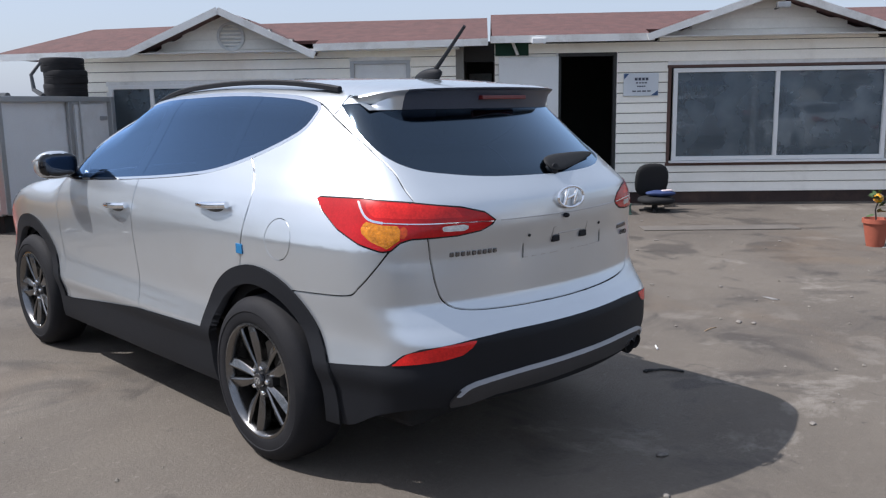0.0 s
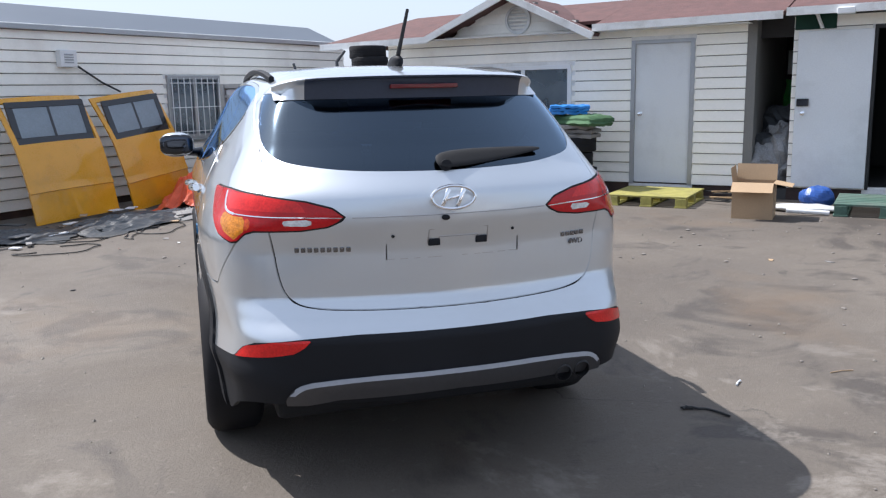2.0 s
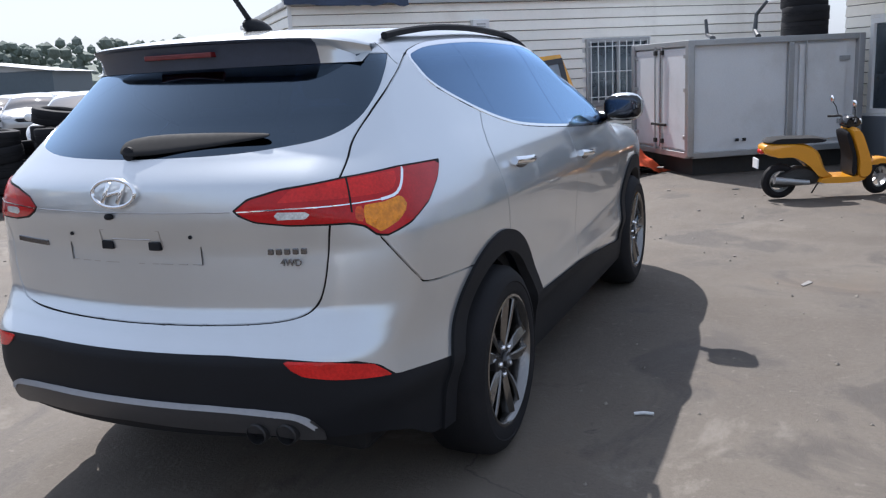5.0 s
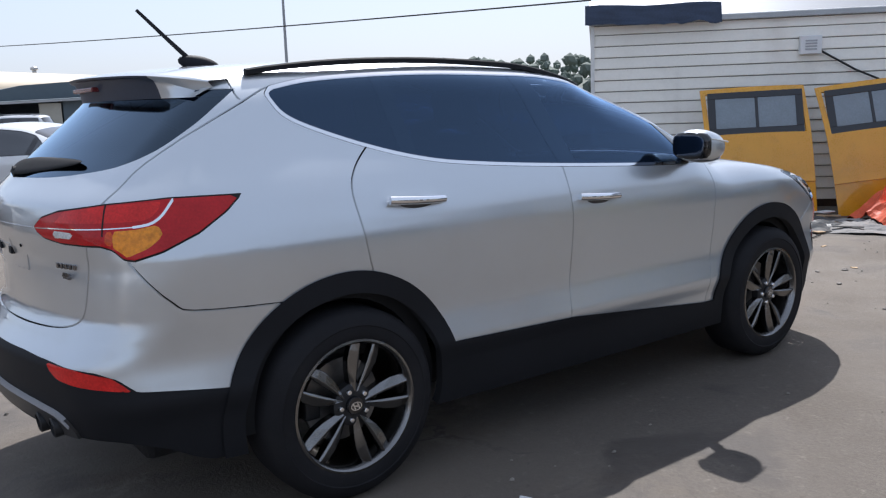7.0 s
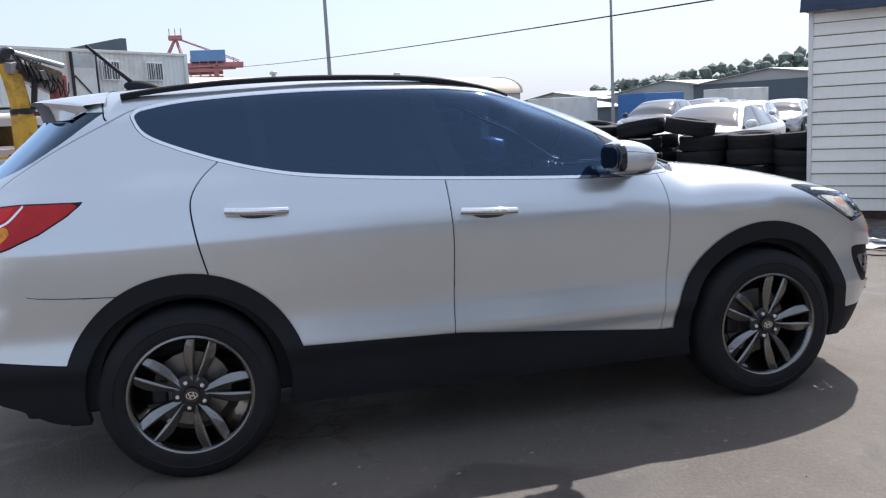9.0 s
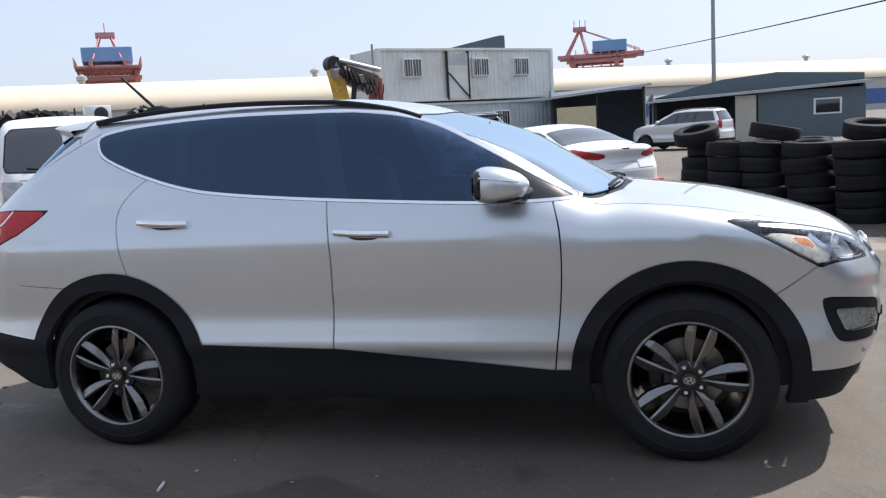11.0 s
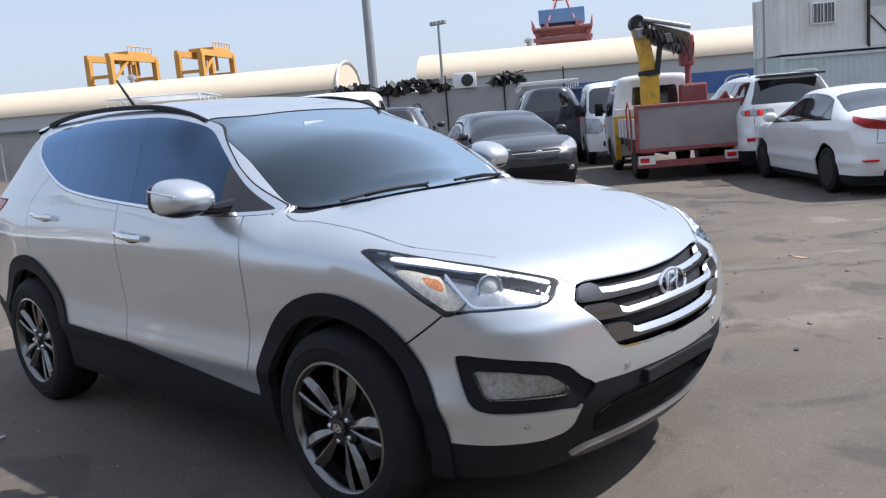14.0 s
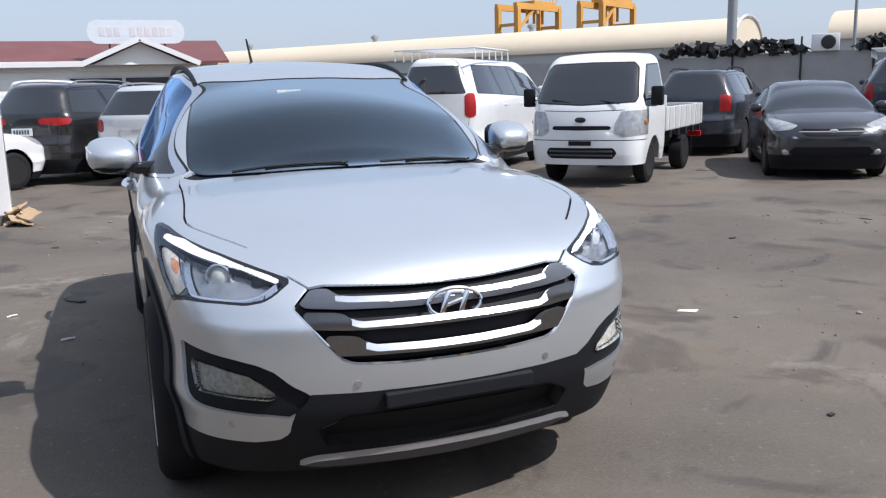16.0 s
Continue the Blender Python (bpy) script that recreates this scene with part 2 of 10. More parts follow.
SUV = {
    "box": ((-1.04, -2.56, 0.16), (1.04, 2.44, 1.74)),
    "roof": [(-2.6, 1.50), (-2.1, 1.585), (-1.9, 1.615), (-1.4, 1.655), (-0.8, 1.672), (-0.3, 1.655), (0.05, 1.61), (0.25, 1.555), (0.6, 1.44),
             (0.95, 1.235), (1.08, 1.165), (1.2, 1.145), (1.53, 1.10), (1.8, 1.04), (2.07, 0.955), (2.2, 0.90), (2.5, 0.7)],
    "crown": [(-2.4, 0.10), (0.0, 0.10), (0.3, 0.18), (0.95, 0.22), (1.1, 0.10), (1.4, 0.07), (2.2, 0.10)],
    "flank": [(0.15, 0.82), (0.3, 0.87), (0.44, 0.888), (0.52, 0.906), (0.565, 0.899), (0.66, 0.887), (0.8, 0.896), (0.98, 0.905), (1.04, 0.897), (1.14, 0.868), (1.2, 0.84),
              (1.3, 0.785), (1.45, 0.71), (1.58, 0.65), (1.7, 0.59)],
    "plan": [(-2.5, -0.20), (-2.1, -0.085), (-1.8, -0.03), (-1.4, 0.0), (0, 0.005), (1.35, 0.0), (1.7, -0.025), (2.0, -0.085), (2.3, -0.21)],
    "lean": [(1.0, 0.0), (1.2, 0.35), (1.6, 1.0)],
    "cabin": [(-2.2, -0.09), (-1.2, -0.03), (-0.4, 0.0), (0.6, -0.03), (1.0, -0.05)],
    "nose": [(0.2, 2.10), (0.35, 2.19), (0.5, 2.255), (0.65, 2.268), (0.755, 2.268), (0.8, 2.252), (0.9, 2.215), (1.0, 2.18), (1.3, 2.17)],
    "nose_round": [(0.2, 0.29), (0.8, 0.30), (1.2, 0.33)],
    "tail": [(0.2, -2.28), (0.35, -2.34), (0.5, -2.39), (0.64, -2.395), (0.72, -2.34), (0.8, -2.30), (0.95, -2.30), (1.08, -2.325), (1.15, -2.32),
             (1.24, -2.25), (1.35, -2.13), (1.5, -1.965), (1.56, -1.905), (1.62, -1.845), (1.7, -1.77)],
    "tail_round": [(0.2, 0.28), (0.7, 0.28), (1.1, 0.34), (1.3, 0.5), (1.5, 0.6), (1.7, 0.75)],
    "tail_slope": [(0.2, 0.95), (1.1, 0.95), (1.25, 0.75), (1.6, 0.75)],
    "k_top": [(-2.4, 0.14), (0.2, 0.13), (0.9, 0.10), (1.2, 0.10), (2.2, 0.16)],
    "k_nose": 0.16,
    "k_tail": [(0.2, 0.14), (0.9, 0.14), (1.1, 0.16), (1.3, 0.10), (1.6, 0.05)],
}
# ---------------------------------------------------------------- building helpers
def link(name, bm, material, parent=None, label="", smooth=False, mats=()):
    me = bpy.data.meshes.new(name)
    bm.to_mesh(me)
    bm.free()
    me.materials.append(material)
    for m in mats:
        me.materials.append(m)
    if smooth:
        me.polygons.foreach_set("use_smooth", [True] * len(me.polygons))
        me.set_sharp_from_angle(angle=radians(40))
    ob = new(name, me)
    if parent is not None:
        ob.parent = parent
    if label:
        ob["label"] = label
    return ob


def part(name, bm, material, parent, label="", smooth=False):
    return link(name, bm, material, parent, label, smooth)


def thing(name, label, category, m=None, group="", kind=""):
    ob = new(name)
    if m is not None:
        ob.matrix_world = m
    return tagged(ob, label, category, group, kind)


def add_box(bm, lo, hi, bevel=0.0, m=None):
    r = bmesh.ops.create_cube(bm, size=1)
    vs = r["verts"]
    for v in vs:
        v.co = Vector([(a + b) / 2 + c * (b - a) for a, b, c in zip(lo, hi, v.co)])
    if bevel:
        es = list({e for v in vs for e in v.link_edges})
        r = bmesh.ops.bevel(bm, geom=es, offset=bevel, segments=2, profile=0.5, affect="EDGES")
        vs = list({v for f in r["faces"] for v in f.verts} | {v for v in vs if v.is_valid})
    if m is not None:
        bmesh.ops.transform(bm, matrix=m, verts=vs)
    return vs


def boxm(lo, hi, bevel=0.0, m=None):
    bm = bmesh.new()
    add_box(bm, lo, hi, bevel, m)
    return bm


def add_tube(bm, pts, r, seg=8, r2=None, caps=True):
    """A round bar along points; r2: the radius at its end."""
    pts = [Vector(p) for p in pts]
    rings = []
    n = len(pts)
    up = None
    for i, p in enumerate(pts):
        d = (pts[min(i + 1, n - 1)] - pts[max(i - 1, 0)]).normalized()
        if up is None:
            up = Vector((0, 0, 1)) if abs(d.z) < 0.9 else Vector((1, 0, 0))
        a = d.cross(up).normalized()
        b = a.cross(d).normalized()
        up = b
        rr = r if r2 is None else r + (r2 - r) * i / (n - 1)
        rings.append([bm.verts.new(p + (a * math.cos(t) + b * math.sin(t)) * rr) for t in [2 * math.pi * k / seg for k in range(seg)]])
    for q, w in zip(rings, rings[1:]):
        for k in range(seg):
            bm.faces.new((q[k], q[(k + 1) % seg], w[(k + 1) % seg], w[k]))
    if caps:
        bm.faces.new(rings[0][::-1])
        bm.faces.new(rings[-1])
    return bm


def tube(pts, r, seg=8, r2=None):
    return add_tube(bmesh.new(), pts, r, seg, r2)


def add_lathe(bm, prof, seg=40, m=None, close=False):
    """Turn a profile of (radius, height) about z."""
    rings = [[bm.verts.new((r * math.cos(t), r * math.sin(t), h)) for t in [2 * math.pi * k / seg for k in range(seg)]] for r, h in prof]
    pairs = list(zip(rings, rings[1:])) + ([(rings[-1], rings[0])] if close else [])
    for q, w in pairs:
        for k in range(seg):
            bm.faces.new((q[k], q[(k + 1) % seg], w[(k + 1) % seg], w[k]))
    if not close:
        for r, ring in ((prof[0][0], rings[0][::-1]), (prof[-1][0], rings[-1])):
            if r > 1e-4:
                bm.faces.new(ring)
    if m is not None:
        bmesh.ops.transform(bm, matrix=m, verts=[v for r in rings for v in r])
    return bm


def lathe(prof, seg=40, m=None, close=False):
    return add_lathe(bmesh.new(), prof, seg, m, close)


def add_prism(bm, outline, h0, h1, m=None):
    """A flat outline (x, y) given thickness from h0 to h1."""
    lo = [bm.verts.new((x, y, h0)) for x, y in outline]
    hi = [bm.verts.new((x, y, h1)) for x, y in outline]
    n = len(outline)
    bm.faces.new(lo[::-1])
    bm.faces.new(hi)
    for k in range(n):
        bm.faces.new((lo[k], lo[(k + 1) % n], hi[(k + 1) % n], hi[k]))
    bmesh.ops.recalc_face_normals(bm, faces=list({f for v in lo + hi for f in v.link_faces}))
    if m is not None:
        bmesh.ops.transform(bm, matrix=m, verts=lo + hi)
    return bm


def prism(outline, h0, h1, m=None):
    return add_prism(bmesh.new(), outline, h0, h1, m)


def add_blob(bm, centre, size, power=2.5, seg=20, m=None):
    """A rounded block: between a ball and a box."""
    r = bmesh.ops.create_uvsphere(bm, u_segments=seg, v_segments=max(6, seg // 2), radius=1)
    for v in r["verts"]:
        c = v.co
        k = (abs(c.x)**power + abs(c.y)**power + abs(c.z)**power) ** (-1 / power)
        v.co = Vector((centre[0] + c.x * k * size[0], centre[1] + c.y * k * size[1], centre[2] + c.z * k * size[2]))
    if m is not None:
        bmesh.ops.transform(bm, matrix=m, verts=r["verts"])
    return r["verts"]


def blob(centre, size, power=2.5, seg=20, m=None):
    bm = bmesh.new()
    add_blob(bm, centre, size, power, seg, m)
    return bm


def crumple(bm, amount, scale, seed=0):
    for v in bm.verts:
        o = Vector((seed * 7.3, seed * 3.1, seed * 5.7))
        v.co += amount * noise.noise_vector(v.co * scale + o) + 0.4 * amount * noise.noise_vector(v.co * scale * 3 + o)
    return bm


# ---------------------------------------------------------------- shells cut into panels
def smooth_line(pts, n=8, closed=False):
    p = np.array(pts, float)
    k = len(p)
    out = []
    for i in range(k if closed else k - 1):
        a, b, c, d = (p[(i + j) % k] if closed else p[min(max(i + j, 0), k - 1)] for j in (-1, 0, 1, 2))
        for s in np.arange(n) / n:
            out.append(0.5 * (2 * b + (c - a) * s + (2 * a - 5 * b + 4 * c - d) * s * s + (3 * b - a - 3 * c + d) * s**3))
    if not closed:
        out.append(p[-1])
    return np.array(out)


def line_dist(q, pts, closed=False):
    p = np.array(pts, float)
    a = p if closed else p[:-1]
    b = np.roll(p, -1, 0) if closed else p[1:]
    best = np.full(len(q), 9.0)
    for s, e in zip(a, b):
        d = e - s
        t = np.clip(((q - s) @ d) / max(d @ d, 1e-12), 0, 1)
        best = np.minimum(best, np.linalg.norm(q - s - t[:, None] * d, axis=1))
    return best


def poly_dist(q, pts):
    """Distance to an outline, below zero inside it."""
    p = np.array(pts, float)
    ins = np.zeros(len(q), bool)
    for s, e in zip(p, np.roll(p, -1, 0)):
        if s[1] != e[1]:
            c = ((s[1] > q[:, 1]) != (e[1] > q[:, 1])) & (q[:, 0] < (e[0] - s[0]) * (q[:, 1] - s[1]) / (e[1] - s[1]) + s[0])
            ins ^= c
    return line_dist(q, p, True) * np.where(ins, -1, 1)


class Net:
    """A shell whose faces carry the name of the panel that they belong to."""

    def __init__(self, V, N, faces, name):
        self.V, self.N, self.F, self.L = V, N, faces, [name] * len(faces)

    def cut(self, g, name, only=None, where=None, keep=False):
        """Cut along g = 0; faces within (g below zero) take the name, None removes them."""
        g = np.where(np.abs(g) < 1e-5, 1e-5, g)
        neg = (g < 0).tolist()
        ok = where.tolist() if where is not None else None
        made, newV, newN, count = {}, [], [], len(self.V)
        F2, L2 = [], []
        for f, lab in zip(self.F, self.L):
            k = sum(neg[i] for i in f)
            if k == 0 or (only and lab not in only) or (ok and not all(ok[i] for i in f)):
                F2.append(f)
                L2.append(lab)
                continue
            if k == len(f):
                if name is not None:
                    F2.append(f)
                    L2.append(lab if keep else name)
                continue
            a, b = [], []
            for i, j in zip(f, f[1:] + f[:1]):
                (a if neg[i] else b).append(i)
                if neg[i] != neg[j]:
                    key = (min(i, j), max(i, j))
                    if key not in made:
                        lo, hi = key
                        t = g[lo] / (g[lo] - g[hi])
                        made[key] = count + len(newV)
                        newV.append(self.V[lo] + t * (self.V[hi] - self.V[lo]))
                        nn = self.N[lo] + t * (self.N[hi] - self.N[lo])
                        newN.append(nn / max(np.linalg.norm(nn), 1e-6))
                    a.append(made[key])
                    b.append(made[key])
            if len(b) > 2:
                F2.append(b)
                L2.append(lab)
            if len(a) > 2 and name is not None:
                F2.append(a)
                L2.append(lab if keep else name)
        self.F, self.L = F2, L2
        if newV:
            self.V, self.N = np.vstack([self.V, newV]), np.vstack([self.N, newN])

    def strip(self, coords, line, w, name, only, where, axes=None):
        """A thin band of half-width w along a line, cut out of the panels it crosses."""
        def spread(n, ids, d):
            # how much the drawn plane is stretched where the shell leans away from it
            if axes is None:
                return np.ones(len(ids))
            sg = np.where(self.V[ids, 0] < 0, -1.0, 1.0)
            G = d[:, :1] * np.array(axes[0], float) + d[:, 1:] * np.array(axes[1], float)
            G[:, 0] *= sg
            G = G - (G * n).sum(1, keepdims=True) * n
            return np.clip(np.linalg.norm(G, axis=1), 0.05, 1.5)

        def signed(p, n, ids):
            best, side, nd = np.full(len(p), 9.0), np.zeros(len(p)), np.zeros((len(p), 2))
            for s, e in zip(line[:-1], line[1:]):
                d = e - s
                ln = max(np.linalg.norm(d), 1e-9)
                t = np.clip(((p - s) @ d) / ln**2, 0, 1)
                dist = np.linalg.norm(p - s - t[:, None] * d, axis=1)
                hit = dist < best - 1e-9
                best[hit] = dist[hit]
                side[hit] = (d[0] * (p[hit, 1] - s[1]) - d[1] * (p[hit, 0] - s[0])) / ln
                nd[hit] = (-d[1] / ln, d[0] / ln)
            return best, side, spread(n, ids, nd)
        for sgn in (1, -1):
            q = coords()
            near = np.argwhere((line_dist(q, line) < 0.045) & where())[:, 0]
            g = np.ones(len(q))
            ok = np.zeros(len(q), bool)
            ok[near] = True
            _, side, k = signed(q[near], self.N[near], near)
            g[near] = side * sgn + w * k
            self.cut(g, "#", only, ok, keep=True)
        q = coords()
        d, wh = line_dist(q, line), where()
        for i, lab in enumerate(self.L):
            f = self.F[i]
            if lab in only and min(d[j] for j in f) < w * 1.3 and all(wh[j] for j in f) and max(d[j] for j in f) < 0.04:
                ids = np.array(f)
                _, side, k = signed(q[ids], self.N[ids], ids)
                if (np.abs(side) < w * k * 1.3 + 8e-4).all() and d[ids].max() < 0.03 and line_dist(q[ids].mean(0)[None], line)[0] < w * 1.2:
                    self.L[i] = name

    def panel(self, label, name, material, parent, offset=0.0, rim=0.0, side=0, tag="", tilt=0.0):
        """One panel as a mesh of its own, moved out by offset, its edges turned in by rim. side: -1 left, 1 right, 0 both; tilt leans its shading upwards."""
        fs = [f for f, lab in zip(self.F, self.L) if lab == label and (side == 0 or np.mean([self.V[i][0] for i in f]) * side > 0)]
        if not fs:
            return None
        used = sorted({i for f in fs for i in f})
        at = {i: k for k, i in enumerate(used)}
        P, Q = self.V[used] + offset * self.N[used], self.N[used]
        fs = [[at[i] for i in f] for f in fs]
        if rim:
            edges = {}
            for f in fs:
                for i, j in zip(f, f[1:] + f[:1]):
                    edges[(i, j)] = 1
            border = [(i, j) for i, j in edges if (j, i) not in edges]
            ring = {}
            for e in border:
                for i in e:
                    if i not in ring:
                        ring[i] = len(P) + len(ring)
            ids = list(ring)
            P2 = P[ids] - rim * Q[ids]
            P, Q = np.vstack([P, P2]), np.vstack([Q, Q[ids]])
            fs = fs + [[j, i, ring[i], ring[j]] for i, j in border]
        me = bpy.data.meshes.new(name)
        me.from_pydata(P.tolist(), [], fs)
        me.materials.append(material)
        me.polygons.foreach_set("use_smooth", [True] * len(fs))
        if tilt:
            Q = Q + np.array([0, 0, tilt])
            Q = Q / np.linalg.norm(Q, axis=1, keepdims=True)
        me.normals_split_custom_set_from_vertices(Q.tolist())
        ob = new(name, me)
        ob.parent = parent
        if tag:
            ob["label"] = tag
        return ob


# ---------------------------------------------------------------- the silver SUV
def wheel(parent, at, side, radius=0.368, rim=0.252, width=0.235, spokes=5, alloy=RIM, seg=64):
    """A wheel on its axle end; its outer face looks to side. Five pairs of blades that meet at the hub."""
    hub = new("wheel")
    hub.parent = parent
    hub.matrix_basis = pose(*at, 0, 90 * side, 0)
    w = width / 2
    prof = [(rim - 0.012, -w), (radius - 0.055, -w - 0.006), (radius - 0.02, -w + 0.012), (radius - 0.004, -w + 0.035), (radius, 0),
            (radius - 0.004, w - 0.035), (radius - 0.02, w - 0.012), (radius - 0.045, w + 0.004), (radius - 0.062, w + 0.009), (radius - 0.066, w + 0.006), (rim + 0.018, w + 0.008), (rim + 0.004, w + 0.003), (rim - 0.012, w - 0.008)]
    part("tyre", lathe(prof, seg, close=True), TYRE, hub, "black rubber tyre with a dusty sidewall", True)
    bm = lathe([(rim, w - 0.006), (rim + 0.003, w + 0.004), (rim - 0.006, w + 0.006), (rim - 0.014, w - 0.001), (rim - 0.022, w - 0.035), (rim - 0.03, -0.02), (rim - 0.03, -w), (rim, -w)], seg, close=True)
    part("rim", bm, alloy, hub, "", True)
    part("brake_disc", lathe([(0.001, -0.01), (0.16, -0.01), (0.16, 0.005), (0.001, 0.005)], 32), DISC, hub, "", True)
    part("brake_caliper", boxm((-0.05, -0.165, -0.03), (0.05, -0.10, 0.025), 0.012), RIM_DARK, hub)
    for k in range(spokes):
        for s in (-1, 1):
            bm = bmesh.new()
            secs = []
            for r, c, hw, zt, zb in ((0.050, 0.010, 0.010, w - 0.020, w - 0.060), (0.085, 0.021, 0.015, w - 0.016, w - 0.060), (0.125, 0.033, 0.021, w - 0.011, w - 0.055),
                                     (0.165, 0.041, 0.0245, w - 0.007, w - 0.050), (0.205, 0.044, 0.0225, w - 0.004, w - 0.045), (rim - 0.010, 0.043, 0.017, w - 0.003, w - 0.040)):
                c *= s
                q = [(c - s * hw, zb), (c - s * hw * 0.96, zt - 0.006), (c - s * hw * 0.55, zt), (c + s * hw * 0.90, zt - 0.013), (c + s * hw, zb)]
                secs.append([bm.verts.new((r, a, h)) for a, h in q])
            for a, b in zip(secs, secs[1:]):
                for i in range(4):
                    bm.faces.new((a[i], a[i + 1], b[i + 1], b[i]))
            bm.faces.new(secs[-1])
            bm.faces.new(secs[0][::-1])
            bmesh.ops.recalc_face_normals(bm, faces=bm.faces)
            bmesh.ops.transform(bm, matrix=pose(0, 0, 0, 0, 0, 93 + 360 * k / spokes), verts=bm.verts)
            ob = part("spoke", bm, alloy, hub)
            bv = ob.modifiers.new("edge", "BEVEL")
            bv.width, bv.segments = 0.0022, 2
    part("hub_cover", lathe([(0.082, w - 0.065), (0.080, w - 0.030), (0.070, w - 0.024), (0.034, w - 0.024), (0.001, w - 0.024)], 36), RIM_DARK, hub, "", True)
    part("hub_cap", lathe([(0.034, w - 0.03), (0.034, w - 0.010), (0.031, w - 0.006), (0.001, w - 0.004)], 32), GLOSS_BLACK, hub, "", True)
    bm = lathe([(0.020, w - 0.005), (0.0235, w - 0.004), (0.0235, w - 0.002), (0.020, w - 0.002)], 28, Matrix.Scale(0.68, 4, (1, 0, 0)), close=True)
    for a in (-0.009, 0.009):
        add_box(bm, (-0.012, -0.0025, 0), (0.012, 0.0025, 0.003), 0, pose(0, a, w - 0.005, 0, 0, 20))
    add_box(bm, (-0.0025, -0.009, 0), (0.0025, 0.009, 0.003), 0, pose(0, 0, w - 0.005, 0, 0, -12))
    part("cap_emblem", bm, CHROME, hub, "", True)
    for k in range(spokes):
        t = 2 * math.pi * (k + 0.5) / spokes + radians(93)
        bm = lathe([(0.011, w - 0.03), (0.011, w - 0.013), (0.008, w - 0.009), (0.001, w - 0.008)], 10, Matrix.Translation((0.057 * math.cos(t), 0.057 * math.sin(t), 0)))
        part("wheel_nut", bm, CHROME, hub, "", True)
    return hub


def spoiler(parent):
    """The roof's trailing edge: painted top and lip, dark underside running down to the glass."""
    top, under = bmesh.new(), bmesh.new()
    rows, low = [], []
    for i in range(41):
        x = -0.575 + 1.15 * i / 40
        k = max(0.0, (abs(x) - 0.38) / 0.195)
        e = 1 - k ** 2
        yr, yg = -1.992 + 0.55 * x * x + 0.12 * k ** 3, -1.948 + 0.60 * x * x
        crown = lambda y: float(curve(np.array(y), SUV["roof"])) - 0.10 * x * x + 0.002 - 0.035 * k ** 3
        ys = [-1.60 + (yr + 1.60) * t for t in (0, 0.25, 0.5, 0.75, 0.92)]
        prof = [(y, crown(y)) for y in ys] + [(yr, crown(yr) - 0.005)]
        lip = [(yr + 0.004, crown(yr) - 0.009 - 0.003 * e), (yr + 0.02 + 0.03 * k ** 3, crown(yr) - 0.012 - 0.004 * e - (crown(yr) - 0.02 - 1.505) * k ** 3)]
        rows.append([top.verts.new((x, y, z)) for y, z in prof])
        y1, z1 = lip[-1]
        low.append([(x, y, z) for y, z in (prof[-1], lip[0])] + [(x, y1 + (yg - y1) * t, z1 + (1.512 - z1) * t + 0.010 * math.sin(math.pi * t) * e) for t in (0, 0.33, 0.66, 1)] + [(x, yg + 0.10, 1.56)])
    ends = [bmesh.new(), bmesh.new()]
    pieces = [(top, rows)] + [(bm, [[bm.verts.new(p) for p in r] for r in rr]) for bm, rr in ((under, low[4:-4]), (ends[0], low[:5]), (ends[1], low[-5:]))]
    for bm, rr in pieces:
        for a, b in zip(rr, rr[1:]):
            for k in range(len(a) - 1):
                bm.faces.new((a[k], b[k], b[k + 1], a[k + 1]))
        bmesh.ops.recalc_face_normals(bm, faces=bm.faces)
    part("spoiler", top, SILVER, parent, "silver roof spoiler", True)
    for bm in ends:
        part("spoiler_end", bm, SILVER, parent, "silver end of the spoiler", True)
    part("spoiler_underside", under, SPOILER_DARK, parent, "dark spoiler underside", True)


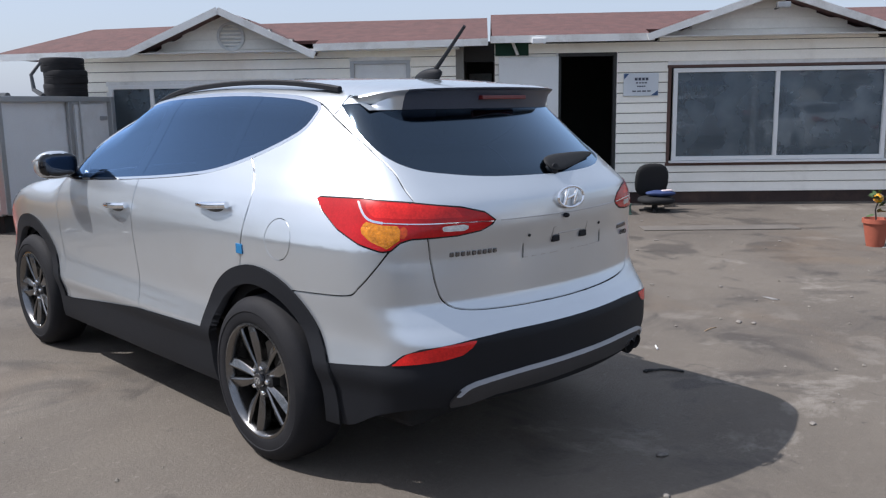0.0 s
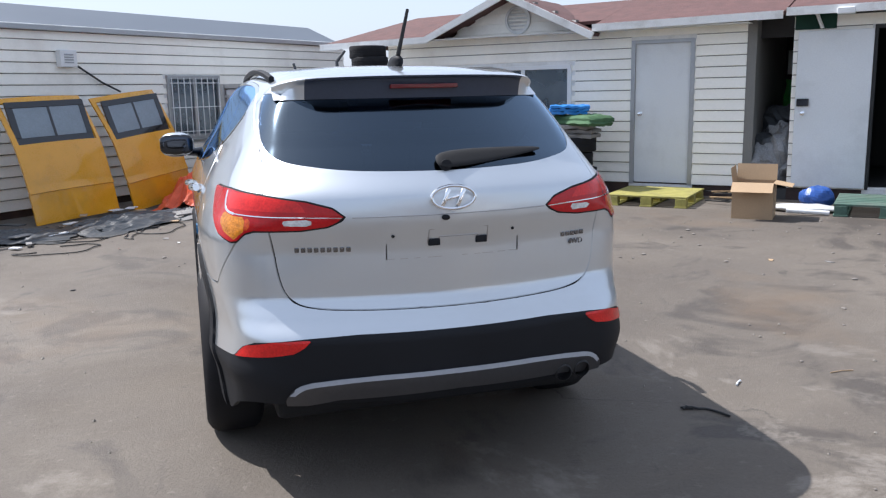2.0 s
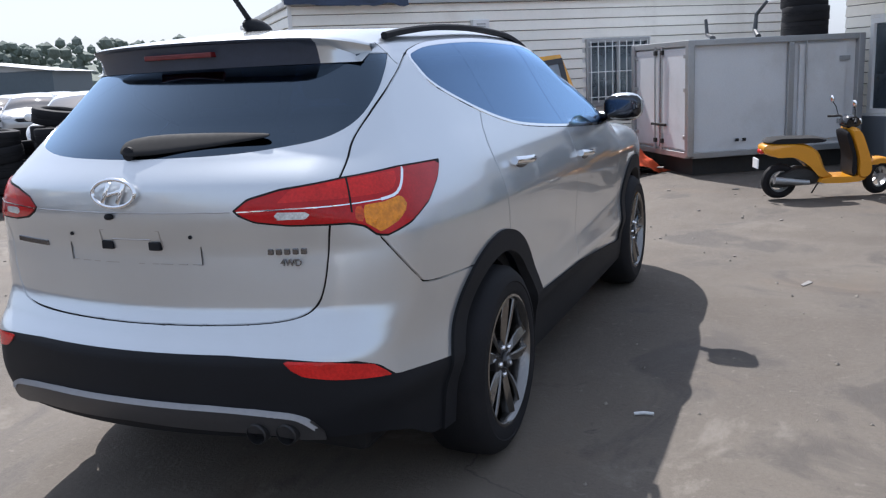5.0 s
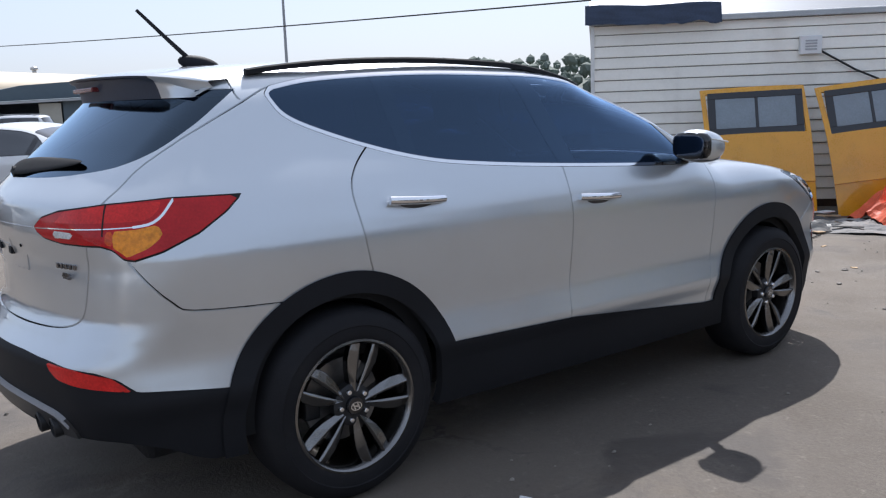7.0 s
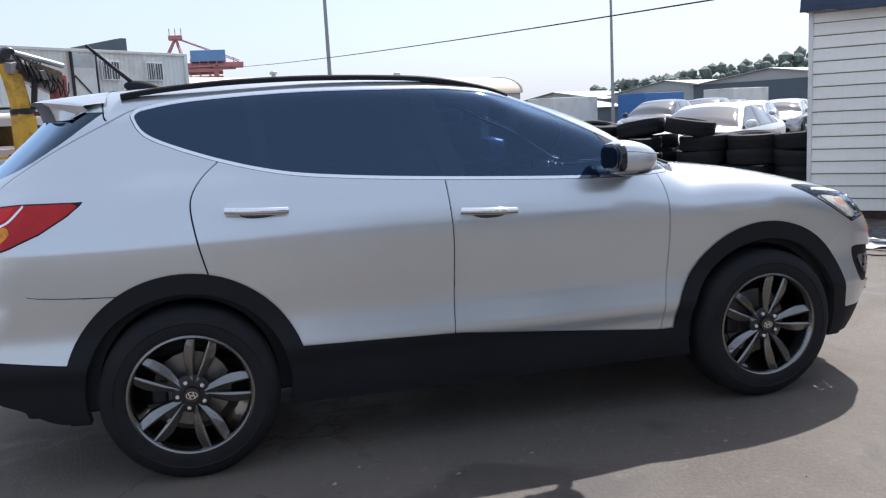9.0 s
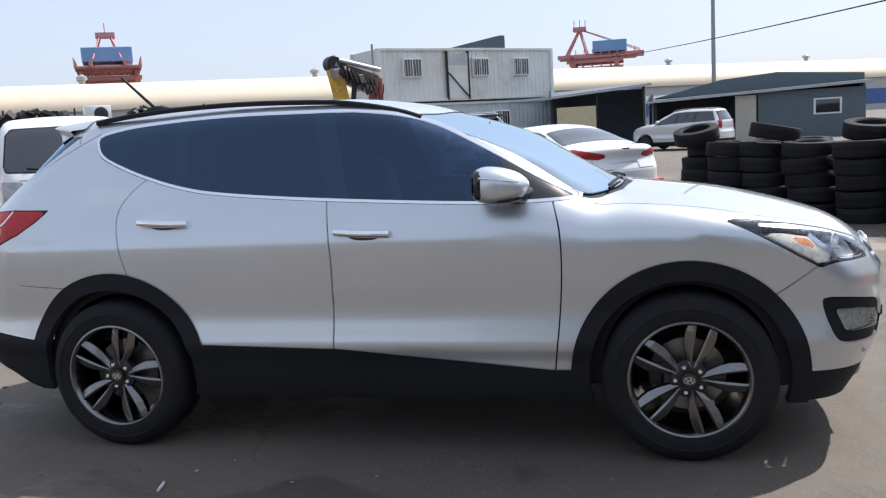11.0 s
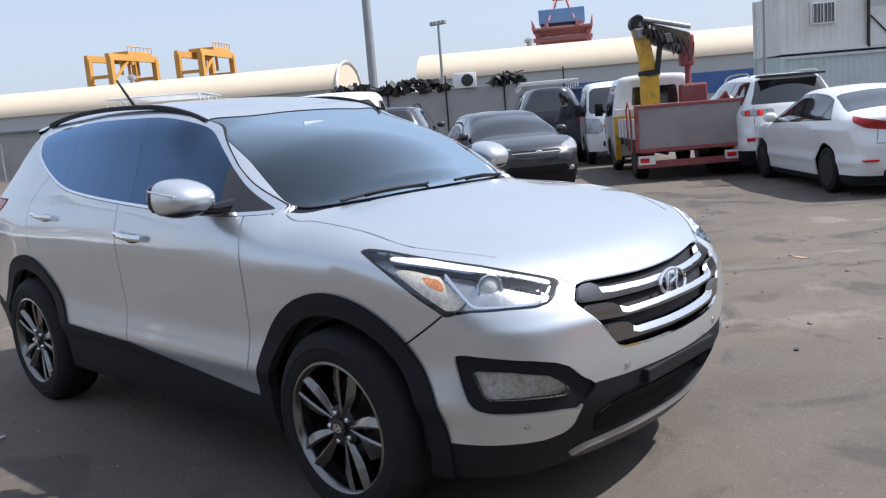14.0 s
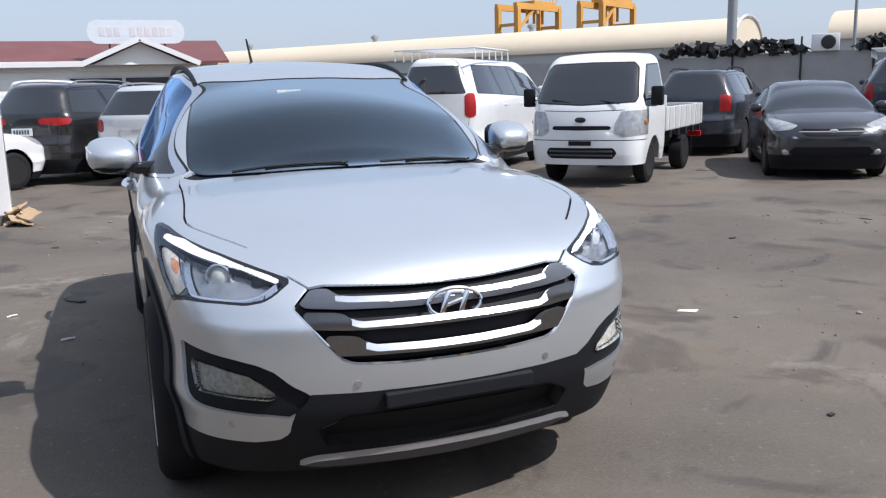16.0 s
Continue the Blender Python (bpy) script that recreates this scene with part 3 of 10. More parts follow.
def build_hero():
    V, N, F = car_mesh(SUV, 0.0185)
    # ease the fold between pillar foot and wing
    nb = [[] for _ in range(len(V))]
    for f in F:
        for i, j in zip(f, f[1:] + f[:1]):
            nb[i].append(j)
    foot = np.argwhere((np.abs(V[:, 0]) > 0.55) & (V[:, 1] > 0.55) & (V[:, 1] < 1.40) & (V[:, 2] > 0.93) & (V[:, 2] < 1.32))[:, 0]
    for k in range(110):
        V2, N2 = V.copy(), N.copy()
        for i in foot:
            if k < 12:
                V2[i] = 0.5 * V[i] + 0.5 * V[nb[i]].mean(0)
            n = N[i] + N[nb[i]].sum(0)
            N2[i] = n / np.linalg.norm(n)
        V, N = V2, N2
    net = Net(V, N, F, "body")
    A = lambda: np.abs(net.V[:, 0])
    Y = lambda: net.V[:, 1]
    Z = lambda: net.V[:, 2]
    YZ = lambda: net.V[:, 1:]
    XZ = lambda: np.stack([A(), Z()], 1)
    XY = lambda: np.stack([A(), Y()], 1)
    QZ = lambda: np.stack([A() + Y() + 2.27, Z()], 1)      # round the rear corner
    RZ = lambda: np.stack([A() + 2.2 - Y(), Z()], 1)       # round the front corner
    outer = lambda: A() > 0.4

    # underside and wheel openings
    low = curve(Y(), [(-2.5, 0.405), (-2.2, 0.40), (-2.05, 0.365), (-1.85, 0.28), (1.9, 0.25), (2.1, 0.238), (2.4, 0.245)])
    net.cut(Z() - low, None)
    for wy in (-1.35, 1.35):
        net.cut(np.hypot(Y() - wy, Z() - 0.375) - 0.415, None, where=A() > 0.55)
    # black cladding: arches, sills, bumper bases
    line = np.interp(Y(), [-0.86, -0.19, 0.78, 0.85], [0.52, 0.50, 0.40, 0.40])
    net.cut(np.where((Y() > -1.3) & (Y() < 1.3), Z() - line, 1.0), "cladding", where=outer())
    for wy in (-1.35, 1.35):
        net.cut(np.hypot(Y() - wy, (Z() - 0.37) * 0.98) - 0.492, "cladding", where=A() > 0.55)
    q = QZ()
    net.cut(np.where(Y() < -1.5, Z() - np.interp(q[:, 0], [0, 0.3, 0.53, 0.80, 0.90, 0.98, 1.4], [0.67, 0.67, 0.66, 0.64, 0.615, 0.57, 0.53]), 1.0), "rear_skirt", only={"body"})
    r = RZ()
    net.cut(np.where(Y() > 1.5, Z() - np.interp(r[:, 0], [0, 0.3, 0.49, 0.52, 0.565, 0.60, 0.65, 0.75, 0.9, 1.25, 1.45], [0.545, 0.545, 0.549, 0.52, 0.463, 0.408, 0.385, 0.377, 0.382, 0.388, 0.42]), 1.0), "front_skirt", only={"body"})
    # side glass
    dlo = [(-1.49, 1.515), (-1.455, 1.45), (-1.37, 1.40), (-1.17, 1.325), (-0.95, 1.265), (-0.72, 1.23), (-0.24, 1.19), (0.45, 1.15), (0.80, 1.148), (0.895, 1.148),
           (0.71, 1.25), (0.50, 1.37), (0.27, 1.485), (0.10, 1.54), (-0.08, 1.568), (-0.24, 1.578), (-0.79, 1.588), (-1.26, 1.568), (-1.47, 1.535)]
    dlo = np.vstack([smooth_line(dlo[:10], 5), smooth_line(dlo[9:], 5)])
    side = (A() > 0.4) & (np.abs(Y()) < 1.7) & (Z() > 1.05)
    net.cut(poly_dist(YZ(), dlo) - 0.0148, "window_gap", only={"body"}, where=side)
    side = (A() > 0.4) & (np.abs(Y()) < 1.7) & (Z() > 1.05)
    net.cut(poly_dist(YZ(), dlo) - 0.0115, "chrome_line", only={"window_gap"}, where=side)
    side = (A() > 0.4) & (np.abs(Y()) < 1.7) & (Z() > 1.05)
    net.cut(poly_dist(YZ(), dlo), "side_glass", only={"chrome_line"}, where=side)
    sl = np.abs(Y() + 0.17 + (Z() - 1.2) * 0.28) - 0.055
    net.cut(sl, "b_pillar", only={"side_glass"})
    net.cut(np.abs(Y() + 0.98 + (Z() - 1.3) * 0.1) - 0.035, "c_pillar", only={"side_glass"})
    net.cut(-0.17 - (Z() - 1.2) * 0.28 - Y(), "front_glass", only={"side_glass"})
    net.cut(0.66 + (1.15 - Z()) * 0.55 - Y(), "front_quarter", only={"front_glass"})
    # windscreen, cowl, bonnet
    ws = smooth_line([(-0.05, 1.10), (0.3, 1.075), (0.52, 1.01), (0.66, 0.92), (0.675, 0.80), (0.635, 0.55), (0.585, 0.32), (0.55, 0.185), (0.50, 0.17), (0.3, 0.235), (-0.05, 0.262)], 5)
    ws = np.vstack([ws, [(-0.05, 1.10)]])
    front = (Y() > 0.1) & (Y() < 1.16) & (Z() > 1.08)
    net.cut(poly_dist(XY(), ws) - 0.007, "screen_seal", only={"body"}, where=front)
    front = (Y() > 0.1) & (Y() < 1.16) & (Z() > 1.08)
    net.cut(poly_dist(XY(), ws), "windscreen", only={"screen_seal"}, where=front)
    bon = [(-0.05, 1.165), (0.42, 1.10), (0.64, 1.0), (0.725, 0.93), (0.735, 1.1), (0.75, 1.4), (0.765, 1.62), (0.71, 1.74), (0.60, 1.90), (0.50, 2.045), (0.44, 2.10), (0.25, 2.155), (-0.05, 2.185)]
    up = (Z() > 0.84) & (Y() > 0.85)
    cowl = [(-0.05, 1.102), (0.3, 1.077), (0.52, 1.012), (0.67, 0.922), (0.725, 0.925), (0.64, 0.998), (0.42, 1.098), (-0.05, 1.163)]
    net.cut(poly_dist(XY(), cowl), "cowl", only={"body"}, where=up)
    up = (Z() > 0.84) & (Y() > 0.85)
    net.cut(poly_dist(XY(), bon), "bonnet", only={"body"}, where=up)
    # head lamps, fog lamps, grille
    lamp = [(1.555, 1.028), (1.51, 1.035), (1.42, 1.029), (1.33, 1.017), (1.11, 0.988), (0.98, 0.969), (0.845, 0.945), (0.70, 0.917), (0.62, 0.900), (0.612, 0.888),
            (0.645, 0.856), (0.68, 0.839), (0.75, 0.831), (0.87, 0.836), (1.06, 0.838), (1.13, 0.831), (1.165, 0.821), (1.28, 0.876), (1.39, 0.936), (1.47, 0.981)]
    nose = lambda: (Y() > 1.3) & (Z() < 1.07)
    net.cut(poly_dist(RZ(), lamp), "head_lamp", only={"body", "bonnet"}, where=nose())
    drl = [(1.425, 1.002), (1.388, 1.012), (1.24, 1.004), (0.985, 0.966), (0.705, 0.912), (0.645, 0.896), (0.662, 0.889), (0.83, 0.927), (1.0, 0.952), (1.18, 0.976), (1.33, 0.991)]
    zone = [(1.40, 0.978), (1.31, 0.975), (1.18, 0.955), (1.13, 0.915), (1.07, 0.872), (1.12, 0.846), (1.17, 0.842), (1.27, 0.890), (1.36, 0.942)]
    net.cut(poly_dist(RZ(), zone), "amber_zone", only={"head_lamp"}, where=nose())
    net.cut(poly_dist(RZ(), [(1.275, 0.958), (1.19, 0.948), (1.16, 0.92), (1.18, 0.905), (1.24, 0.922)]), "amber_bulb", only={"amber_zone"}, where=nose())
    net.cut(poly_dist(RZ(), drl), "drl", only={"head_lamp"}, where=nose())
    net.cut(-(poly_dist(RZ(), lamp) + 0.008), "lamp_edge", only={"head_lamp"}, where=nose())
    trim = smooth_line([(0.665, 0.884), (0.70, 0.860), (0.745, 0.849), (0.80, 0.846), (0.90, 0.849), (1.03, 0.855), (1.065, 0.875), (1.115, 0.921), (1.15, 0.958)], 4)
    net.strip(RZ, trim, 0.0034, "lamp_trim", {"head_lamp"}, nose, ((1, -1, 0), (0, 0, 1)))
    fog = [(1.15, 0.685), (1.135, 0.695), (1.10, 0.698), (0.98, 0.689), (0.785, 0.669), (0.68, 0.652), (0.61, 0.628), (0.545, 0.580), (0.48, 0.549), (0.50, 0.52), (0.57, 0.466), (0.66, 0.479),
           (0.79, 0.488), (1.0, 0.498), (1.05, 0.505), (1.085, 0.522), (1.105, 0.545), (1.128, 0.600), (1.142, 0.655)]
    net.cut(poly_dist(RZ(), fog), "fog_bezel", only={"body", "front_skirt"}, where=nose())
    fogl = [(1.076, 0.645), (0.90, 0.638), (0.72, 0.612), (0.66, 0.583), (0.603, 0.546), (0.635, 0.530), (0.79, 0.540), (1.00, 0.547), (1.03, 0.560), (1.053, 0.600)]
    net.cut(poly_dist(RZ(), fogl), "fog_lamp", only={"fog_bezel"}, where=nose())
    gr = [(-0.05, 0.866), (0.13, 0.868), (0.30, 0.876), (0.40, 0.881), (0.455, 0.874), (0.507, 0.825), (0.505, 0.815), (0.375, 0.655), (0.335, 0.640), (0.20, 0.632), (-0.05, 0.629)]
    net.cut(poly_dist(XZ(), gr), "grille_frame", only={"body", "bonnet"}, where=nose())
    net.cut(poly_dist(XZ(), gr) + 0.0035, "grille", only={"grille_frame"}, where=nose())
    net.cut(0.825 - Z(), "grille", only={"grille_frame"}, where=nose())
    # each bar: upper strip coloured as its sky shine, wing and underside darkened as ground reflection
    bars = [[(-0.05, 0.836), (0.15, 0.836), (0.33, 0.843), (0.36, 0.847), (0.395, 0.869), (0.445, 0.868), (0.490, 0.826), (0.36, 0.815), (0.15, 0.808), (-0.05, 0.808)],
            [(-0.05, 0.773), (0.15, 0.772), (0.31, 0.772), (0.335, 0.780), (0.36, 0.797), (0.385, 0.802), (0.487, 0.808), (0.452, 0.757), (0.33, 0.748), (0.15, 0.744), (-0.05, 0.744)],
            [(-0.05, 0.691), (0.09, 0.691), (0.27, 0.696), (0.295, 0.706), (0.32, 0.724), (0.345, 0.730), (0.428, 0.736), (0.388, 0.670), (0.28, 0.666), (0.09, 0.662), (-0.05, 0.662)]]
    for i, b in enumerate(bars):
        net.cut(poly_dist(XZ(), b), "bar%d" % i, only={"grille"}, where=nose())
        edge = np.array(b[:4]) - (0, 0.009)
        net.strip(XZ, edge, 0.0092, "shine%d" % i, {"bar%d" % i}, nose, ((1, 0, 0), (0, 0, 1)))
    skid = [(-0.05, 0.316), (0.30, 0.313), (0.45, 0.306), (0.50, 0.292), (0.50, 0.275), (0.42, 0.262), (-0.05, 0.255)]
    net.cut(poly_dist(XZ(), skid), "front_skid", only={"front_skirt"}, where=nose())
    net.strip(XZ, np.array([(-0.05, 0.311), (0.30, 0.308), (0.45, 0.301), (0.485, 0.290)]), 0.005, "skid_lip", {"front_skid"}, nose, ((1, 0, 0), (0, 0, 1)))
    intake = [(-0.05, 0.475), (0.36, 0.465), (0.45, 0.42), (0.42, 0.345), (-0.05, 0.335)]
    net.cut(poly_dist(XZ(), intake), "intake", only={"front_skirt"}, where=nose())
    # tail: gate, glass, lamps
    tail = lambda: (Y() < -1.35)
    gate = np.vstack([smooth_line([(-0.05, 0.742), (0.32, 0.746), (0.52, 0.758), (0.60, 0.79), (0.632, 0.86), (0.65, 0.98), (0.668, 1.08), (0.672, 1.17), (0.668, 1.22), (0.656, 1.27), (0.655, 1.31), (0.658, 1.36), (0.656, 1.42), (0.638, 1.49), (0.615, 1.54)], 4), [(0.62, 1.8), (-0.05, 1.8)]])
    net.cut(np.maximum(poly_dist(XZ(), gate), Y() + 1.625), "tailgate", only={"body"}, where=tail())
    rg = np.vstack([smooth_line([(-0.05, 1.243), (0.31, 1.25), (0.5, 1.268), (0.595, 1.29), (0.64, 1.335), (0.645, 1.41), (0.625, 1.49), (0.60, 1.54)], 5), [(-0.05, 1.565)]])
    net.cut(poly_dist(XZ(), rg), "rear_glass", only={"tailgate", "body"}, where=tail())
    tl = [(0.385, 1.088), (0.45, 1.125), (0.58, 1.15), (0.84, 1.172), (1.11, 1.184), (1.385, 1.18), (1.34, 1.13), (1.25, 1.07), (1.12, 1.02), (1.0, 0.995), (0.95, 1.0), (0.90, 1.03), (0.84, 1.042), (0.6, 1.045), (0.47, 1.058)]
    net.cut(poly_dist(QZ(), tl) - 0.004, "lamp_gasket", only={"body", "tailgate"}, where=tail())
    net.cut(poly_dist(QZ(), tl) + 0.003, "tail_lamp", only={"lamp_gasket"}, where=tail())
    wl = smooth_line([(0.41, 1.090), (0.60, 1.094), (0.80, 1.096), (0.997, 1.100)], 5)
    hook = smooth_line([(0.985, 1.0995), (1.05, 1.106), (1.085, 1.120), (1.107, 1.142), (1.125, 1.172)], 5)
    amber = [(0.90, 1.090), (1.0, 1.092), (1.09, 1.104), (1.115, 1.068), (1.06, 1.033), (1.0, 1.016), (0.968, 1.006), (0.94, 1.022), (0.90, 1.040)]
    inner = [(0.862, 1.089), (0.90, 1.090), (0.90, 1.040), (0.862, 1.050)]
    net.cut(poly_dist(QZ(), amber), "indicator", only={"tail_lamp"}, where=tail())
    net.cut(poly_dist(QZ(), inner), "orange_zone", only={"tail_lamp"}, where=tail())
    net.cut(poly_dist(QZ(), [(0.54, 1.062), (0.675, 1.061), (0.69, 1.070), (0.675, 1.083), (0.545, 1.086)]), "reverse_lamp", only={"tail_lamp"}, where=tail())
    band = [(0.56, 1.112), (0.84, 1.115), (1.03, 1.118), (1.062, 1.131), (1.086, 1.155), (1.083, 1.174), (0.84, 1.166), (0.62, 1.150)]
    net.cut(poly_dist(QZ(), band), "brake_band", only={"tail_lamp"}, where=tail())
    net.strip(QZ, wl, 0.0016, "lamp_strip", {"tail_lamp"}, tail, ((1, 1, 0), (0, 0, 1)))
    net.strip(QZ, hook, 0.0042, "lamp_strip", {"tail_lamp", "brake_band"}, tail, ((1, 1, 0), (0, 0, 1)))
    net.strip(QZ, np.array([(0.85, 1.0), (0.848, 1.2)]), 0.0032, "lamp_split", {"tail_lamp", "lamp_strip", "brake_band"}, tail, ((1, 1, 0), (0, 0, 1)))
    refl = [(0.50, 0.655), (0.53, 0.630), (0.58, 0.607), (0.69, 0.594), (0.86, 0.581), (0.965, 0.572), (0.87, 0.622), (0.68, 0.648)]
    net.cut(poly_dist(QZ(), refl), "reflector", only={"rear_skirt", "body"}, where=tail())
    rs = [(-0.05, 0.517), (0.30, 0.513), (0.45, 0.504), (0.55, 0.492), (0.59, 0.480), (0.618, 0.460), (0.638, 0.425), (0.635, 0.395), (0.56, 0.402), (0.45, 0.425), (-0.05, 0.440)]
    net.cut(poly_dist(XZ(), rs), "rear_skid", only={"rear_skirt"}, where=tail())
    net.strip(XZ, smooth_line([(-0.05, 0.510), (0.30, 0.506), (0.45, 0.497), (0.55, 0.485), (0.585, 0.473), (0.612, 0.450)], 3), 0.007, "rear_lip", {"rear_skid"}, tail, ((1, 0, 0), (0, 0, 1)))
    # seams between painted panels

    PAINTED = {"body", "tailgate", "bonnet"}

    AXES = {YZ: ((0, 1, 0), (0, 0, 1)), XZ: ((1, 0, 0), (0, 0, 1)), XY: ((1, 0, 0), (0, 1, 0)), QZ: ((1, 1, 0), (0, 0, 1)), RZ: ((1, -1, 0), (0, 0, 1))}

    seams = []

    def seam(coords, pts, where, n=6, w=0.0036, only=PAINTED):
        seams.append("seam%d" % len(seams))
        net.strip(coords, smooth_line(pts, n), w, seams[-1], only, where, AXES[coords])
    seam(YZ, [(-1.15, 1.32), (-1.24, 1.24), (-1.285, 1.15), (-1.27, 1.0), (-1.235, 0.84)], outer)
    seam(YZ, [(-0.215, 1.19), (-0.20, 0.94), (-0.205, 0.75), (-0.215, 0.50)], outer)
    seam(YZ, [(0.80, 1.15), (0.83, 1.02), (0.835, 0.85), (0.82, 0.64), (0.79, 0.39)], outer)
    seam(YZ, [(0.895, 1.15), (0.90, 1.13)], outer)
    seam(QZ, [(0.965, 0.993), (1.05, 0.92), (1.14, 0.85), (1.22, 0.815), (1.62, 0.795)], tail)
    seam(RZ, [(1.185, 0.828), (1.27, 0.775), (1.37, 0.715)], nose)
    seam(XZ, gate[:-2].tolist(), tail, 1)
    seam(XY, bon[1:9], lambda: (Y() > 0.9) & (Z() > 0.9), 3, 0.0045)
    seam(XY, [(0.0, -1.615), (0.55, -1.615), (0.63, -1.60)], lambda: (Z() > 1.45) & tail(), 3)
    seam(XZ, [(0.455, 0.877), (0.475, 0.89), (0.50, 0.905)], nose, 3, 0.004)
    seam(XY, [(0.66, 0.90), (0.72, 0.925)], lambda: (Y() > 0.8) & (Z() > 1.05), 3)
    ring = [(-1.53 + 0.085 * math.cos(t), 1.0 + 0.085 * math.sin(t)) for t in np.linspace(0, 6.2832, 33)]
    seam(YZ, ring, lambda: (net.V[:, 0] < -0.4), 1, 0.002)
    # naming the painted panels
    net.cut(np.where(Z() > 1.12, 1.0, np.maximum(-0.212 - Y(), Y() - 0.84)), "front_door", only={"body"}, where=outer())
    rd = [(-0.2, 1.3), (-0.2, 0.45), (-0.9, 0.45), (-1.20, 0.80), (-1.27, 1.0), (-1.285, 1.15), (-1.24, 1.24), (-1.15, 1.32), (-0.95, 1.275)]
    net.cut(poly_dist(YZ(), rd), "rear_door", only={"body"}, where=outer())
    net.cut(np.where((Y() > 0.82) & (Z() < 1.16), -1.0, 1.0), "wing", only={"body"}, where=(Y() > 0.8))
    net.cut(np.where((Y() > 1.5), Z() - np.interp(RZ()[:, 0], [0, 0.6, 1.185, 1.27, 1.37, 1.6], [0.95, 0.88, 0.828, 0.775, 0.715, 0.60]), 1.0), "front_bumper", only={"wing"})
    net.cut(np.where(Y() < -1.5, Z() - np.interp(QZ()[:, 0], [0, 0.6, 0.965, 1.05, 1.14, 1.22, 1.62], [0.742, 0.76, 0.993, 0.92, 0.85, 0.815, 0.795]), 1.0), "rear_bumper", only={"body"})
    net.cut(np.where((Z() > 1.54) & (A() < 0.56), -1.0, 1.0), "roof", only={"body"})

    car = thing("silver_suv", "silver midsize SUV with black cladding parked on the dusty yard", "car")
    P = net.panel
    P("bonnet", "bonnet", SILVER, car, 0.0, 0.015)
    P("roof", "roof", SILVER, car, 0, 0.0)
    for s in (-1, 1):
        P("body", "side_frame", SILVER, car, 0, 0.012, s)
    gate_ob = P("tailgate", "tailgate", SILVER, car, 0.0, 0.014, tag="silver tailgate with a bare number-plate recess")
    spoiler(gate_ob)
    P("rear_glass", "rear_window", REAR_GLASS, gate_ob, -0.004, 0.004, tag="dark tinted rear window")
    P("front_bumper", "front_bumper", SILVER, car, 0, 0.014)
    P("rear_bumper", "rear_bumper", SILVER, car, 0, 0.014)
    P("front_skirt", "front_skirt", BLACK_TRIM, car, 0.0, 0.02, tag="black plastic lower bumper")
    P("rear_skirt", "rear_skirt", BLACK_TRIM, car, 0.0, 0.02, tag="black plastic lower bumper")
    fs = P("front_skid", "front_skid_plate", SKID_GREY, car, 0.012, 0.03, tag="brushed silver skid plate")
    P("skid_lip", "skid_edge", SATIN, fs, 0.018, 0.03, tilt=0.6)
    P("intake", "lower_intake", SEAL, car, -0.05, -0.055)
    # plate dark and lip paler: the light on the lip is in the greys
    rs_ob = P("rear_skid", "rear_skid_plate", SKID_GREY, car, 0.010, 0.03, tag="grey skid plate", tilt=-0.4)
    P("rear_lip", "skid_edge", SKID_LIP, rs_ob, 0.014, 0.03, tilt=0.5)
    P("windscreen", "windscreen", WINDSCREEN, car, -0.003, 0.004)
    P("screen_seal", "windscreen_seal", GLOSS_BLACK, car, -0.002)
    P("cowl", "cowl_panel", BLACK_TRIM, car, -0.012, 0.0)
    P("grille_frame", "grille_surround", CHROME, car, 0.001, 0.010, tag="chrome grille surround", tilt=0.25)
    P("grille", "grille_mesh", BLACK_TRIM, car, -0.035)
    for k in seams:
        for s in (-1, 1):
            P(k, "panel_gap", SEAL, car, -0.014, 0.0, s)
    for s in (-1, 1):
        lr = "left" if s < 0 else "right"
        P("wing", "wing", SILVER, car, 0, 0.012, s)
        for k, hy, hz in (("front_door", -0.04, 1.032), ("rear_door", -1.025, 1.105)):
            d = P(k, "door", SILVER, car, 0.0005, 0.014, s)
            bm = bmesh.new()
            x = 0.906 if k == "front_door" else 0.885
            sl = -0.06
            add_tube(bm, [(s * (x + 0.012 + 0.022 * math.sin(math.pi * t)), hy - 0.125 + 0.25 * t, hz + sl * (0.25 * t - 0.125)) for t in [i / 10 for i in range(11)]], 0.0165, 10)
            part("door_handle", bm, CHROME, d, "polished chrome pull handle", True)
            # dark grey cup: the shade in the handle's recess as colour
            cup = blob((s * (x - 0.006), hy + 0.01, hz - 0.014), (0.016, 0.085, 0.024), 2.2, 16)
            part("handle_recess_shade", cup, SKID_GREY, d, "", True)
        P("cladding", "arch_cladding", BLACK_TRIM, car, 0.012, 0.04, s, "black plastic wheel-arch and sill cladding")
        w = P("side_glass", "side_window", TINT, car, -0.004, 0.004, s, "dark tinted side window")
        P("front_glass", "front_window", FRONT_TINT, car, -0.004, 0.004, s, "tinted front door window")
        P("front_quarter", "mirror_sail", GLOSS_BLACK, car, -0.002, 0.004, s)
        P("b_pillar", "door_pillar", PILLAR, car, -0.003, 0.004, s)
        P("c_pillar", "rear_pillar", PILLAR, car, -0.0035, 0.004, s)
        P("window_gap", "window_gap", SEAL, car, -0.003, 0.0, s)
        P("chrome_line", "window_trim", CHROME, car, 0.002, 0.008, s, "chrome window surround")
        tl_ob = P("tail_lamp", "tail_lamp", RED_DEEP, car, 0.004, 0.02, s, "red tail lamp with an amber indicator")
        P("brake_band", "brake_light", RED_LENS, tl_ob, 0.0045, 0.004, s)
        P("orange_zone", "indicator_edge", AMBER_RED, tl_ob, 0.0042, 0.004, s)
        P("indicator", "indicator", AMBER, tl_ob, 0.0042, 0.004, s, "amber indicator")
        P("reverse_lamp", "reversing_light", WHITE_LENS, tl_ob, 0.0045, 0.004, s)
